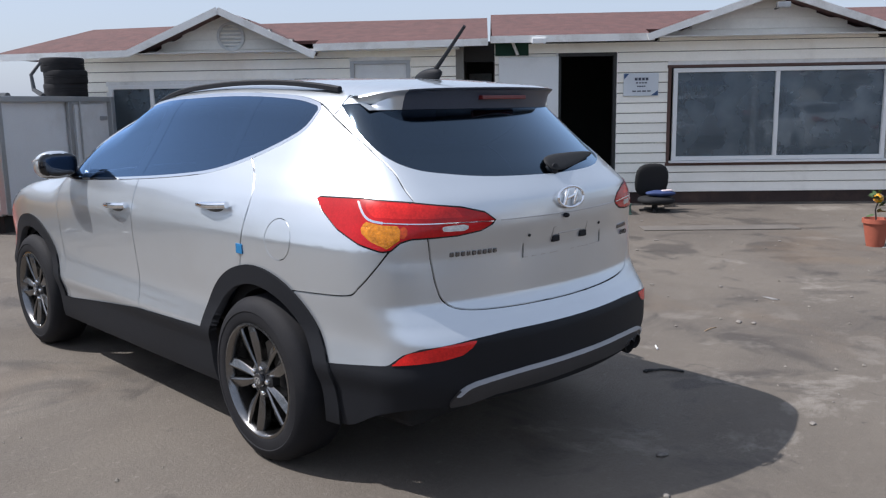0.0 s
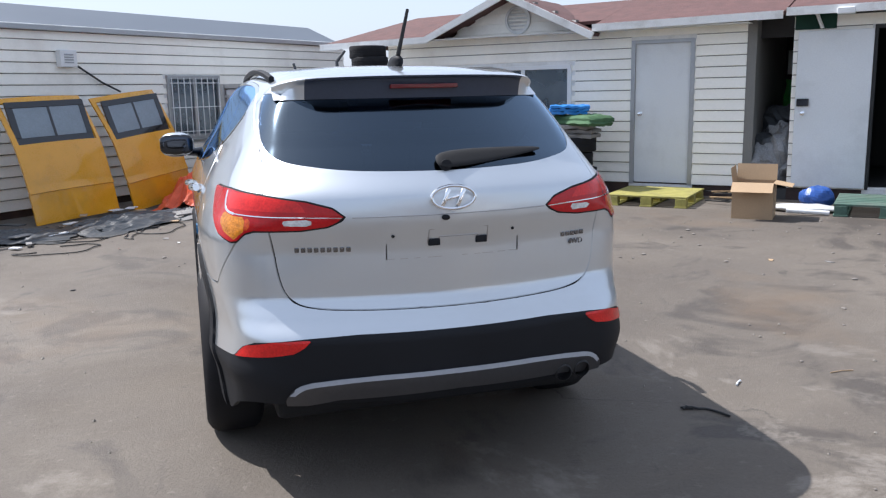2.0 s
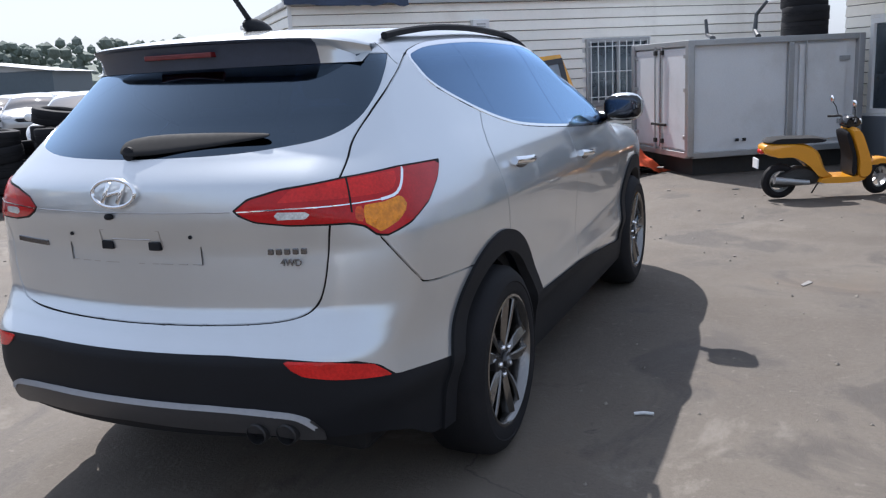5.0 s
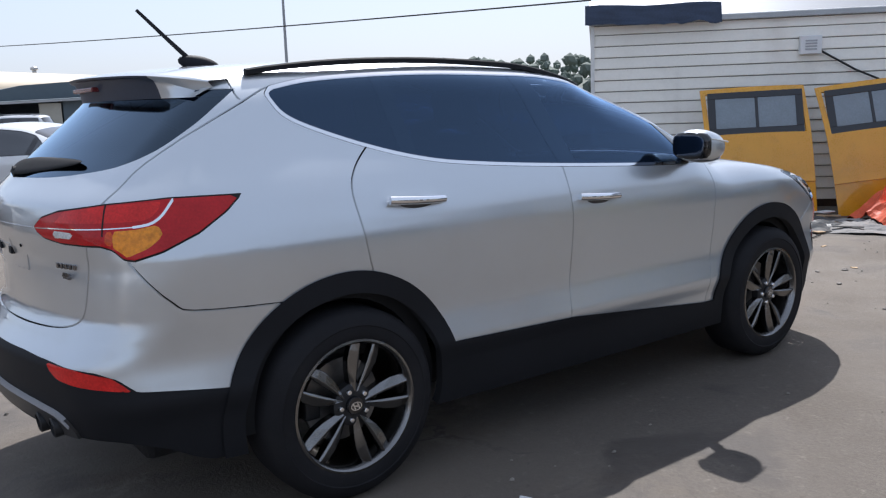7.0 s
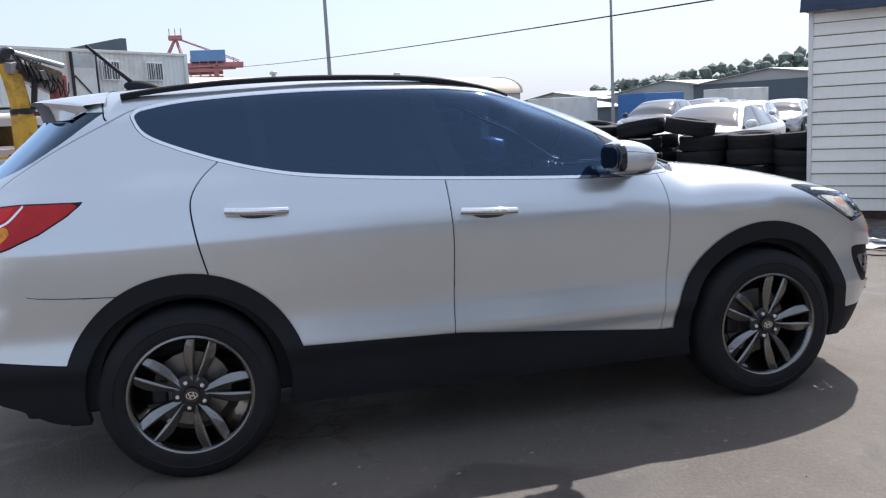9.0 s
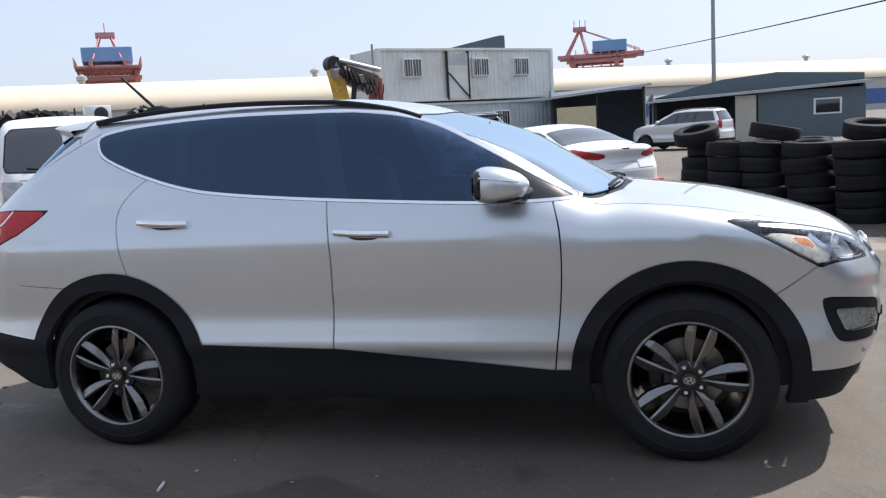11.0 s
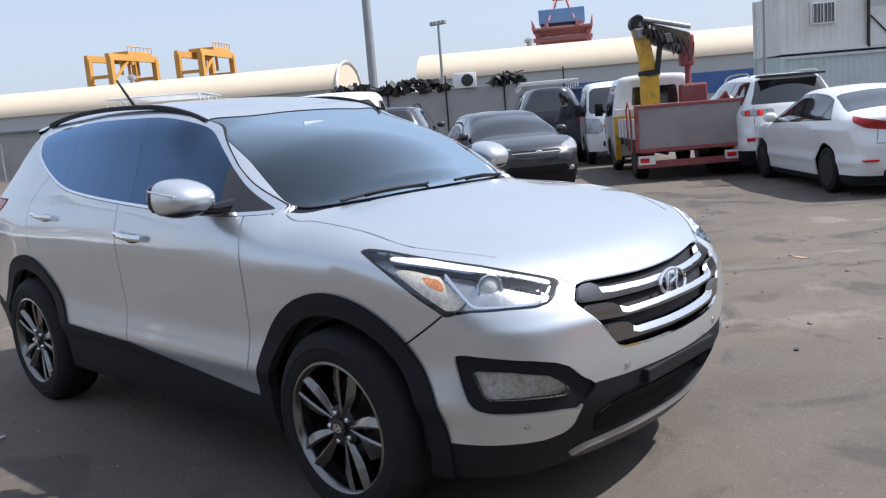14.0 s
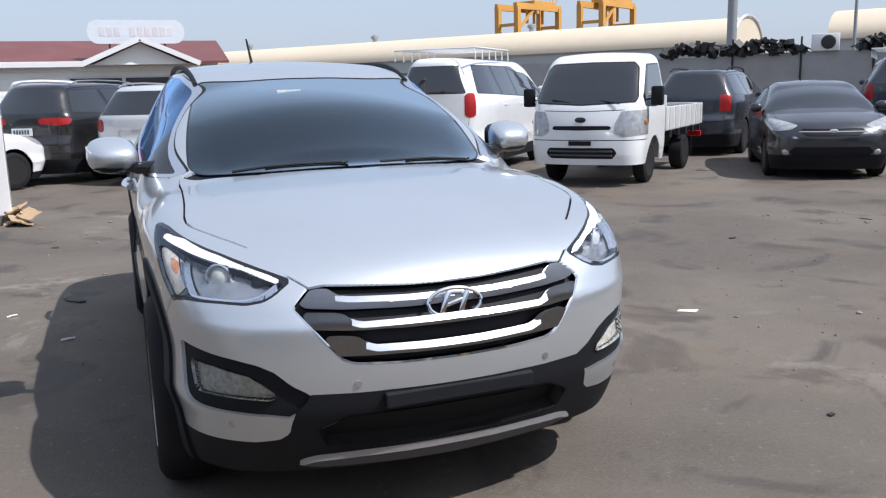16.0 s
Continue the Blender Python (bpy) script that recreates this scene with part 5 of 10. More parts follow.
def _concrete(m):
    n, l = m.node_tree.nodes, m.node_tree.links
    b = n["Principled BSDF"]
    tc = n.new("ShaderNodeTexCoord")

    def tex(scale, detail, rough=0.6, dist=0.0):
        t = n.new("ShaderNodeTexNoise")
        t.inputs["Scale"].default_value, t.inputs["Detail"].default_value = scale, detail
        t.inputs["Roughness"].default_value, t.inputs["Distortion"].default_value = rough, dist
        l.new(tc.outputs["Object"], t.inputs["Vector"])
        return t.outputs["Fac"]

    def band(src, lo, hi, a=0.0, c=1.0):
        r = n.new("ShaderNodeMapRange")
        r.inputs["From Min"].default_value, r.inputs["From Max"].default_value = lo, hi
        r.inputs["To Min"].default_value, r.inputs["To Max"].default_value = a, c
        l.new(src, r.inputs["Value"])
        return r.outputs[0]

    def mix(fac, c1, c2):
        x = n.new("ShaderNodeMixRGB")
        l.new(fac, x.inputs[0])
        for k, c in ((1, c1), (2, c2)):
            if isinstance(c, tuple):
                x.inputs[k].default_value = (*c, 1)
            else:
                l.new(c, x.inputs[k])
        return x.outputs[0]
    grain = tex(55, 6, 0.7)
    sand = tex(210, 3, 0.8)
    patch = tex(0.35, 8, 0.6, 0.4)
    stain = tex(1.1, 9, 0.62, 0.8)
    pale = tex(0.9, 12, 0.72, 0.3)
    where = tex(0.16, 3)
    base = mix(band(patch, 0.40, 0.60), (0.080, 0.066, 0.054), (0.1328, 0.112, 0.0896))
    base = mix(band(grain, 0.35, 0.70, 0.0, 0.55), base, (0.152, 0.1304, 0.1064))
    base = mix(band(sand, 0.56, 0.70, 0.0, 0.55), base, (0.216, 0.192, 0.16))
    base = mix(band(sand, 0.42, 0.30, 0.0, 0.6), base, (0.036, 0.0304, 0.0264))
    fleck = tex(17, 8, 0.75, 0.2)
    base = mix(band(fleck, 0.58, 0.66, 0.0, 0.55), base, (0.2, 0.176, 0.1496))
    base = mix(band(fleck, 0.40, 0.30, 0.0, 0.6), base, (0.044, 0.0368, 0.032))
    # trodden oil and damp
    base = mix(band(stain, 0.54, 0.62, 0.0, 0.70), base, (0.0496, 0.0408, 0.0344))
    drip = tex(3.4, 7, 0.7, 0.5)
    base = mix(band(drip, 0.66, 0.71, 0.0, 0.65), base, (0.032, 0.0272, 0.024))
    # rust-brown dust
    rust = tex(0.5, 6, 0.6, 0.2)
    base = mix(band(rust, 0.55, 0.75, 0.0, 0.55), base, (0.16, 0.1104, 0.068))
    # scoured pale patches with ragged edges
    mul = n.new("ShaderNodeMath")
    mul.operation = "MULTIPLY"
    l.new(band(pale, 0.55, 0.62, 0.0, 0.7), mul.inputs[0])
    l.new(band(where, 0.50, 0.60), mul.inputs[1])
    base = mix(mul.outputs[0], base, (0.248, 0.2216, 0.1896))
    # hairline cracks
    warp, vec, cell = n.new("ShaderNodeTexNoise"), n.new("ShaderNodeVectorMath"), n.new("ShaderNodeTexVoronoi")
    warp.inputs["Scale"].default_value, warp.inputs["Detail"].default_value = 1.6, 6
    l.new(tc.outputs["Object"], warp.inputs["Vector"])
    vec.operation = "MULTIPLY_ADD"
    l.new(warp.outputs["Color"], vec.inputs[0])
    vec.inputs[1].default_value = (0.9, 0.9, 0.9)
    l.new(tc.outputs["Object"], vec.inputs[2])
    cell.feature, cell.inputs["Scale"].default_value = "DISTANCE_TO_EDGE", 0.33
    l.new(vec.outputs[0], cell.inputs["Vector"])
    crack = n.new("ShaderNodeMath")
    crack.operation = "MULTIPLY"
    l.new(band(cell.outputs["Distance"], 0.0035, 0.001), crack.inputs[0])
    l.new(band(patch, 0.52, 0.60, 0.0, 0.55), crack.inputs[1])
    base = mix(crack.outputs[0], base, (0.036, 0.0304, 0.0264))
    l.new(base, b.inputs["Base Color"])
    l.new(band(stain, 0.35, 0.75, 0.92, 0.62), b.inputs["Roughness"])
    bp = n.new("ShaderNodeBump")
    bp.inputs["Strength"].default_value, bp.inputs["Distance"].default_value = 0.4, 0.02
    l.new(grain, bp.inputs["Height"])
    l.new(bp.outputs[0], b.inputs["Normal"])


_concrete(CONCRETE)
SIDING = mat("cream_vinyl_siding", (0.92, 0.89, 0.81), 0.45, vary=0.04, scale=1.2, grain=40, dirt=(0.60, 0.55, 0.48), dirt_amount=0.35, island=0.04)
# darkened so that slits between boards draw the laps' shadow lines
BACKING = mat("wall_backing", (0.20, 0.195, 0.18), 0.8)
SKIRT = mat("dark_brown_steel_beam", (0.045, 0.028, 0.024), 0.7, vary=0.3, dirt=(0.12, 0.07, 0.05), dirt_amount=0.5)
SHINGLE = mat("red_asphalt_shingle", (0.115, 0.058, 0.052), 0.9, vary=0.35, scale=6, grain=90, bump=0.5, dirt=(0.075, 0.045, 0.042), dirt_amount=0.5)
FASCIA = mat("white_painted_fascia", (0.76, 0.76, 0.74), 0.5, vary=0.08, dirt=(0.35, 0.32, 0.28), dirt_amount=0.5)
DOOR_GREY = mat("pale_grey_steel_door", (0.70, 0.72, 0.73), 0.4, vary=0.05, scale=1.5, dirt=(0.38, 0.38, 0.38), dirt_amount=0.3)
PVC = mat("white_pvc_frame", (0.74, 0.75, 0.75), 0.35, vary=0.04)
# near-black: the dimness indoors and in the gap is in the colour
DARK_ROOM = mat("room_shade_wall", (0.05, 0.05, 0.05), 0.9)
PANE = glass("window_pane", (0.34, 0.40, 0.44), 0.02, 1.5, 0.15)
BROWN_FRAME = mat("brown_window_board", (0.10, 0.055, 0.045), 0.6)
GREY_PANEL = mat("grey_roof_panel", (0.13, 0.15, 0.175), 0.5, 0.2, vary=0.1, scale=0.6)
BLUE_TARP = mat("blue_tarpaulin", (0.03, 0.20, 0.55), 0.45, vary=0.25, bump=0.2)
NAVY_TARP = mat("faded_navy_tarpaulin", (0.035, 0.05, 0.085), 0.7, vary=0.3, bump=0.2)
ORANGE_TARP = mat("orange_tarpaulin", (0.62, 0.09, 0.03), 0.55, vary=0.25, bump=0.2)
GREEN_NET = mat("dark_green_netting", (0.008, 0.042, 0.028), 0.85, vary=0.4, grain=160, bump=0.6)
GREEN_CLOTH = mat("green_canvas", (0.06, 0.13, 0.06), 0.85, vary=0.35, bump=0.3)
GREY_CLOTH = mat("grey_felt", (0.23, 0.22, 0.21), 0.95, vary=0.25, bump=0.4)
DARK_SHEET = mat("dark_plastic_sheet", (0.045, 0.05, 0.055), 0.45, vary=0.4, bump=0.3)
YELLOW_VAN = mat("yellow_van_paint", (0.72, 0.33, 0.012), 0.28, vary=0.06, coat=0.7, dirt=(0.35, 0.2, 0.05), dirt_amount=0.3)
YELLOW_SCOOT = mat("orange_yellow_plastic", (0.70, 0.30, 0.02), 0.25, vary=0.06, coat=0.6)
YELLOW_PALLET = mat("faded_yellow_plastic", (0.34, 0.31, 0.085), 0.6, vary=0.25, scale=8, dirt=(0.2, 0.18, 0.08), dirt_amount=0.6)
GREEN_PALLET = mat("dull_green_plastic", (0.07, 0.13, 0.10), 0.6, vary=0.3, dirt=(0.16, 0.16, 0.14), dirt_amount=0.5)
CARDBOARD = mat("brown_cardboard", (0.40, 0.28, 0.17), 0.85, vary=0.08, scale=4)
WOOD = mat("raw_pine_planks", (0.46, 0.31, 0.17), 0.75, vary=0.25, scale=5, grain=60, island=0.25)
TERRACOTTA = mat("terracotta_plastic", (0.36, 0.10, 0.06), 0.6, vary=0.12)
BLACK_CLOTH = mat("black_upholstery", (0.012, 0.012, 0.013), 0.85, bump=0.2)
BLUE_BAG = mat("blue_plastic_bag", (0.03, 0.09, 0.32), 0.35, vary=0.3, bump=0.2)
WHITE_PAINT = mat("white_vehicle_paint", (0.72, 0.72, 0.71), 0.25, vary=0.04, coat=1.0, dirt=(0.5, 0.47, 0.42), dirt_amount=0.15)
WHITE_PANEL = mat("white_box_panel", (0.60, 0.62, 0.64), 0.4, vary=0.06, scale=1.5, dirt=(0.38, 0.37, 0.35), dirt_amount=0.4)
ALU = mat("dull_aluminium", (0.40, 0.41, 0.42), 0.42, 0.7, vary=0.12)
IRON = mat("dark_iron", (0.05, 0.05, 0.05), 0.6, 0.6, vary=0.3)
SIGN_WHITE = mat("white_sign_board", (0.62, 0.66, 0.70), 0.4, vary=0.05)
SIGN_INK = mat("dark_sign_ink", (0.05, 0.06, 0.09), 0.6)
SIGN_BLUE = mat("blue_sign_corner", (0.05, 0.10, 0.22), 0.5)
LEAF = mat("green_leaf", (0.055, 0.10, 0.03), 0.6, vary=0.4)

# ---------------------------------------------------------------- ground
_bm = bmesh.new()
bmesh.ops.create_grid(_bm, x_segments=2, y_segments=2, size=900)
tagged(link("ground", _bm, CONCRETE), "worn dusty concrete yard with oil stains and pale patches", "ground", kind="structure")

YU = Vector((-0.6806, 0.7326, 0))
YN = Vector((-0.7326, -0.6806, 0))
YARD = Matrix(((YU.x, YN.x, 0, -YN.x * 7.774), (YU.y, YN.y, 0, -YN.y * 7.774), (0, 0, 1, 0), (0, 0, 0, 1)))


def yard(a, v, z=0.0, turn=0.0):
    """A pose in the yard: a along the long workshop, v out from its wall."""
    return YARD @ pose(a, v, z, 0, 0, turn)


def slab(quad, thick):
    """A flat four-cornered sheet with thickness below it."""
    bm = bmesh.new()
    q = [Vector(p) for p in quad]
    n = (q[1] - q[0]).cross(q[3] - q[0]).normalized()
    if n.z < 0:
        n = -n
    top = [bm.verts.new(p) for p in q]
    low = [bm.verts.new(p - n * thick) for p in q]
    bm.faces.new(top)
    bm.faces.new(low[::-1])
    for k in range(4):
        bm.faces.new((top[k], low[k], low[(k + 1) % 4], top[(k + 1) % 4]))
    bmesh.ops.recalc_face_normals(bm, faces=bm.faces)
    return bm


def beam(p, q, w, h, up=Vector((0, 0, 1))):
    """A square-cut bar from p to q, w wide and h high."""
    p, q = Vector(p), Vector(q)
    d = (q - p).normalized()
    if abs(d.dot(up)) > 0.999:
        up = Vector((1, 0, 0))
    s = d.cross(up).normalized()
    u = s.cross(d)
    bm = bmesh.new()
    c = [[bm.verts.new(e + s * a * w / 2 + u * b * h / 2) for a, b in ((-1, -1), (1, -1), (1, 1), (-1, 1))] for e in (p, q)]
    bm.faces.new(c[0][::-1])
    bm.faces.new(c[1])
    for k in range(4):
        bm.faces.new((c[0][k], c[0][(k + 1) % 4], c[1][(k + 1) % 4], c[1][k]))
    bmesh.ops.recalc_face_normals(bm, faces=bm.faces)
    return bm


def spans(lo, hi, cuts):
    out = [(lo, hi)]
    for a, b in cuts:
        nxt = []
        for s, e in out:
            if b <= s or a >= e:
                nxt.append((s, e))
            else:
                if a - s > 0.02:
                    nxt.append((s, a))
                if e - b > 0.02:
                    nxt.append((b, e))
        out = nxt
    return out


BOARD_CACHE = {}


def sided_wall(parent, s0, s1, z0, z1, holes=(), gable=None, pitch=0.148, m=None):
    """A wall clad in lapped boards, each a piece of its own, on a thick backing; holes (s0, s1, z0, z1) go right through."""
    back = bmesh.new()
    rows = []
    z = z0
    top = gable[1] if gable else z1
    while z < top - 0.02:
        h = min(pitch, top - z)
        a, b = s0, s1
        if z + h / 2 > z1 and gable:
            t = (z + h / 2 - z1) / (gable[1] - z1)
            a, b = gable[2] + (gable[0] - gable[2]) * t, gable[3] + (gable[0] - gable[3]) * t
        cut = [(q[0], q[1]) for q in holes if q[2] < z + h * 0.6 and q[3] > z + h * 0.4]
        for x, y in spans(min(a, b), max(a, b), cut):
            rows.append((x, y, z, h))
            add_box(back, (x, -0.14, z), (y, -0.012, z + h))
        z += pitch
    if not holes and not gable:
        back = boxm((s0, -0.14, z0), (s1, -0.012, z1))
    wall = part("wall", back, BACKING, parent)
    if m is not None:
        wall.matrix_basis = m
    if gable:
        part("gable_panel", prism([(gable[2], z1 - 0.05), (gable[3], z1 - 0.05), (gable[0], gable[1] + 0.02)], -0.05, -0.002, Matrix(((1, 0, 0, 0), (0, 0, 1, 0), (0, 1, 0, 0), (0, 0, 0, 1)))), SIDING, wall)
    for a, b, c, d in holes:
        for lo, hi in ((d, d + 0.10), (c - 0.10, c)):
            part("casing", boxm((a - 0.05, -0.10, lo), (b + 0.05, 0.010, hi), 0.003), FASCIA, wall)
        for lo, hi in ((a - 0.05, a), (b, b + 0.05)):
            part("casing", boxm((lo, -0.10, c), (hi, 0.010, d), 0.003), FASCIA, wall)
    for x, y, z, h in rows:
        key = (round(y - x, 2), round(h, 3))
        if key not in BOARD_CACHE:
            w = key[0]
            bm = bmesh.new()
            # board ends short at the top; the dark slit replaces the lap's shadow
            add_prism(bm, [(-0.012, 0), (0.016, 0), (0.019, 0.008), (0.003, h - 0.011), (-0.012, h - 0.011)], 0, 1)
            for v in bm.verts:
                o, zz, s = v.co
                v.co = Vector((s * w, o, zz))
            bmesh.ops.recalc_face_normals(bm, faces=bm.faces)
            me = bpy.data.meshes.new("siding_board")
            bm.to_mesh(me)
            bm.free()
            me.materials.append(SIDING)
            BOARD_CACHE[key] = me
        ob = new("siding_board", BOARD_CACHE[key])
        ob.parent = wall
        ob.location = (x, 0, z)
    return wall


def window(parent, s0, s1, z0, z1, stiles, m=None, label="", frame_mat=PVC, fr=0.06, depth=0.05):
    """A sliding window: frame, sill, upright stiles and a pane between each two."""
    w = new("window")
    w.parent = parent
    if m is not None:
        w.matrix_basis = m
    if label:
        w["label"] = label
    for lo, hi in (((s0, -0.02, z0), (s1, depth, z0 + fr)), ((s0, -0.02, z1 - fr), (s1, depth, z1)), ((s0, -0.02, z0 + fr), (s0 + fr, depth, z1 - fr)), ((s1 - fr, -0.02, z0 + fr), (s1, depth, z1 - fr))):
        part("window_frame", boxm(lo, hi, 0.004), frame_mat, w)
    xs = [s0 + fr] + list(stiles) + [s1 - fr]
    for s in stiles:
        part("stile", boxm((s - 0.03, -0.015, z0 + fr), (s + 0.03, depth - 0.01, z1 - fr), 0.003), frame_mat, w)
    for a, b in zip(xs, xs[1:]):
        part("pane", boxm((a + 0.0, 0.0, z0 + fr), (b, 0.006, z1 - fr)), PANE, w)
    part("sill", boxm((s0 - 0.04, -0.02, z0 - 0.035), (s1 + 0.04, depth + 0.03, z0 - 0.004), 0.004), frame_mat, w)
    return w


def door_leaf(parent, lo, hi, knob_s, label):
    d = part("door", boxm(lo, hi, 0.004), DOOR_GREY, parent, label)
    z = 1.15
    bm = lathe([(0.028, 0), (0.028, 0.008), (0.012, 0.012), (0.012, 0.04), (0.026, 0.05), (0.026, 0.07), (0.001, 0.075)], 16, pose(knob_s, hi[1], z, -90, 0, 0))
    part("door_knob", bm, CHROME, d, "", True)
    return d


def workshops():
    # ---- left workshop
    h = thing("white_workshop", "low white clapboard workshop with a red shingle roof", "building", YARD)
    winB, doorB = (1.55, 4.35, 0.66, 1.88), (-0.22, 0.60, 0.15, 2.16)
    sided_wall(h, -0.94, 4.82, 0.16, 2.34, (winB, doorB), (2.5, 2.90, 1.25, 3.75))
    part("skirting_beam", boxm((-0.94, -0.14, -0.02), (4.82, -0.01, 0.16)), SKIRT, h)
    part("end_wall", boxm((4.70, -3.4, 0.0), (4.82, -0.14, 2.34)), BACKING, h)
    part("end_wall", boxm((-1.06, -3.4, 0.0), (-0.94, 0.0, 2.40)), BACKING, h)
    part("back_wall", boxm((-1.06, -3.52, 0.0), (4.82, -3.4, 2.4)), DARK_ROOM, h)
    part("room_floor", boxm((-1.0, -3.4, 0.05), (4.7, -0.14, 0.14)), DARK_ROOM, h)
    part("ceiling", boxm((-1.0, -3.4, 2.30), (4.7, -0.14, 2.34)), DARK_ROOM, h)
    window(h, *winB, (2.34, 2.87, 3.69), label="white sliding window with dim glass")
    part("window_base", boxm((1.75, 0.0, 0.02), (4.7, 0.10, 0.62), 0.01), GREY_PANEL, h, "grey panel under the window")
    door_leaf(h, (-0.20, -0.05, 0.17), (0.58, 0.0, 2.13), 0.50, "closed pale grey steel door")
    for lo, hi in (((0.58, -0.02, 0.15), (0.64, 0.03, 2.18)), ((-0.26, -0.02, 0.15), (-0.20, 0.03, 2.18)), ((-0.20, -0.02, 2.13), (0.58, 0.03, 2.18))):
        part("door_frame", boxm(lo, hi, 0.003), ALU, h)
    # round vent
    v = new("gable_vent")
    v.parent = h
    bm = lathe([(0.17, 0.0), (0.21, 0.0), (0.21, 0.04), (0.17, 0.05)], 28, pose(2.42, 0.016, 2.57, -90, 0, 0), close=True)
    part("vent_ring", bm, FASCIA, v, "", True)
    for k in range(6):
        z = 2.43 + k * 0.055
        w = math.sqrt(max(0.0, 0.165**2 - (z - 2.57 + 0.0) ** 2))
        part("louvre", boxm((-w, -0.02, -0.004), (w, 0.02, 0.004), 0, pose(2.42, 0.03, z, 35, 0, 0)), FASCIA, v)
    # roof
    r = new("roof")
    r.parent = h
    ez, rz = 2.37, 2.93
    for quad in (((6.0, 0.32, ez - 0.03), (3.86, 0.32, ez - 0.01), (3.86, -1.7, rz - 0.03), (5.3, -1.7, rz - 0.06)), ((3.86, -0.06, ez + 0.095), (1.12, -0.06, ez + 0.13), (1.12, -1.7, rz - 0.01), (3.86, -1.7, rz - 0.03)),
                 ((1.12, 0.32, ez + 0.03), (-1.42, 0.32, ez + 0.06), (-1.42, -1.7, rz), (1.12, -1.7, rz - 0.01)), ((5.3, -1.7, rz - 0.06), (-1.42, -1.7, rz), (-1.42, -3.8, ez), (6.0, -3.8, ez)),
                 ((6.0, 0.32, ez - 0.03), (5.3, -1.7, rz - 0.06), (5.31, -1.71, rz - 0.06), (6.0, -3.8, ez)),
                 ((3.85, 0.36, 2.37), (2.5, 0.36, 2.945), (2.5, -1.75, 2.945), (3.85, -1.75, 2.37)), ((2.5, 0.36, 2.945), (1.12, 0.36, 2.30), (1.12, -1.75, 2.36), (2.5, -1.75, 2.945))):
        part("roof_slope", slab(quad, 0.05), SHINGLE, r)
    for p, q in (((6.0, 0.33, ez - 0.07), (3.85, 0.33, ez - 0.04)), ((3.87, 0.37, 2.33), (2.5, 0.37, 2.915)), ((2.5, 0.37, 2.915), (1.10, 0.37, 2.255)), ((1.12, 0.33, ez - 0.0), (-1.42, 0.33, ez + 0.03))):
        part("fascia_board", beam(p, q, 0.035, 0.10), FASCIA, r)
    part("soffit", boxm((-1.0, 0.0, 2.325), (6.0, 0.31, 2.335)), FASCIA, r)
    # ---- right workshop
    h2 = thing("white_office", "white clapboard site office with an open door", "building", YARD)
    winA, doorA = (-7.28, -4.12, 0.62, 2.01), (-3.28, -2.48, 0.20, 2.20)
    sided_wall(h2, -9.5, -1.52, 0.17, 2.45, (winA, doorA), (-5.5, 2.98, -3.9, -7.1))
    part("skirting_beam", boxm((-9.5, -0.14, -0.02), (-1.52, -0.01, 0.17)), SKIRT, h2)
    for x0 in (-9.5, -1.64):
        part("end_wall", boxm((x0, -3.4, 0.0), (x0 + 0.12, -0.14, 2.45)), BACKING, h2)
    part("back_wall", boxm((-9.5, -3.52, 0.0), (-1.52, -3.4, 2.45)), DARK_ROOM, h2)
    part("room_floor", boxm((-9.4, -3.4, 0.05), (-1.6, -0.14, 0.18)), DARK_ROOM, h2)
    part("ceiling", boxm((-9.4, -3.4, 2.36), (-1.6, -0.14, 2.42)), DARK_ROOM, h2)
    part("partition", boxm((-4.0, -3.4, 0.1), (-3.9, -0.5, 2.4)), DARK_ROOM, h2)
    window(h2, -7.25, -4.15, 0.64, 1.99, (-5.66,), label="wide white sliding window with dark glass")
    for lo, hi in (((-7.34, -0.02, 0.56), (-4.06, 0.022, 0.60)), ((-7.34, -0.02, 2.0), (-4.06, 0.022, 2.04)), ((-4.12, -0.02, 0.60), (-4.07, 0.022, 2.0)), ((-7.34, -0.02, 0.60), (-7.29, 0.022, 2.0))):
        part("window_board", boxm(lo, hi, 0.003), BROWN_FRAME, h2)
    d = door_leaf(h2, (-2.46, 0.03, 0.19), (-1.58, 0.07, 2.19), -1.68, "pale grey steel door folded open against the wall")
    part("door_lock", boxm((-1.75, 0.07, 1.24), (-1.60, 0.10, 1.34), 0.01), GLOSS_BLACK, d, "black digital door lock")
    for lo, hi in (((-2.5, -0.1, 0.17), (-2.46, 0.02, 2.24)), ((-3.32, -0.1, 0.17), (-3.27, 0.02, 2.24)), ((-3.27, -0.1, 2.19), (-2.5, 0.02, 2.24))):
        part("door_frame", boxm(lo, hi, 0.003), IRON, h2)
    sgn = part("sign_board", boxm((-3.93, 0.018, 1.60), (-3.42, 0.035, 1.93), 0.004), SIGN_WHITE, h2, "white company sign with unreadable writing")
    for a0, a1, z in ((-3.78, -3.57, 1.845), (-3.76, -3.59, 1.79), (-3.74, -3.61, 1.74), (-3.82, -3.53, 1.67)):
        hgt = 0.02 if z > 1.8 else 0.009
        n = 4
        for i in range(n):
            s = a0 + (a1 - a0) * i / n
            part("sign_bar", boxm((s, 0.035, z - hgt), (s + (a1 - a0) / n * 0.75, 0.038, z + hgt)), SIGN_INK, sgn)
    part("sign_corner", prism([(-3.425, 1.925), (-3.50, 1.925), (-3.425, 1.84)], 0.035, 0.038, Matrix(((1, 0, 0, 0), (0, 0, 1, 0), (0, 1, 0, 0), (0, 0, 0, 1)))), SIGN_BLUE, sgn)
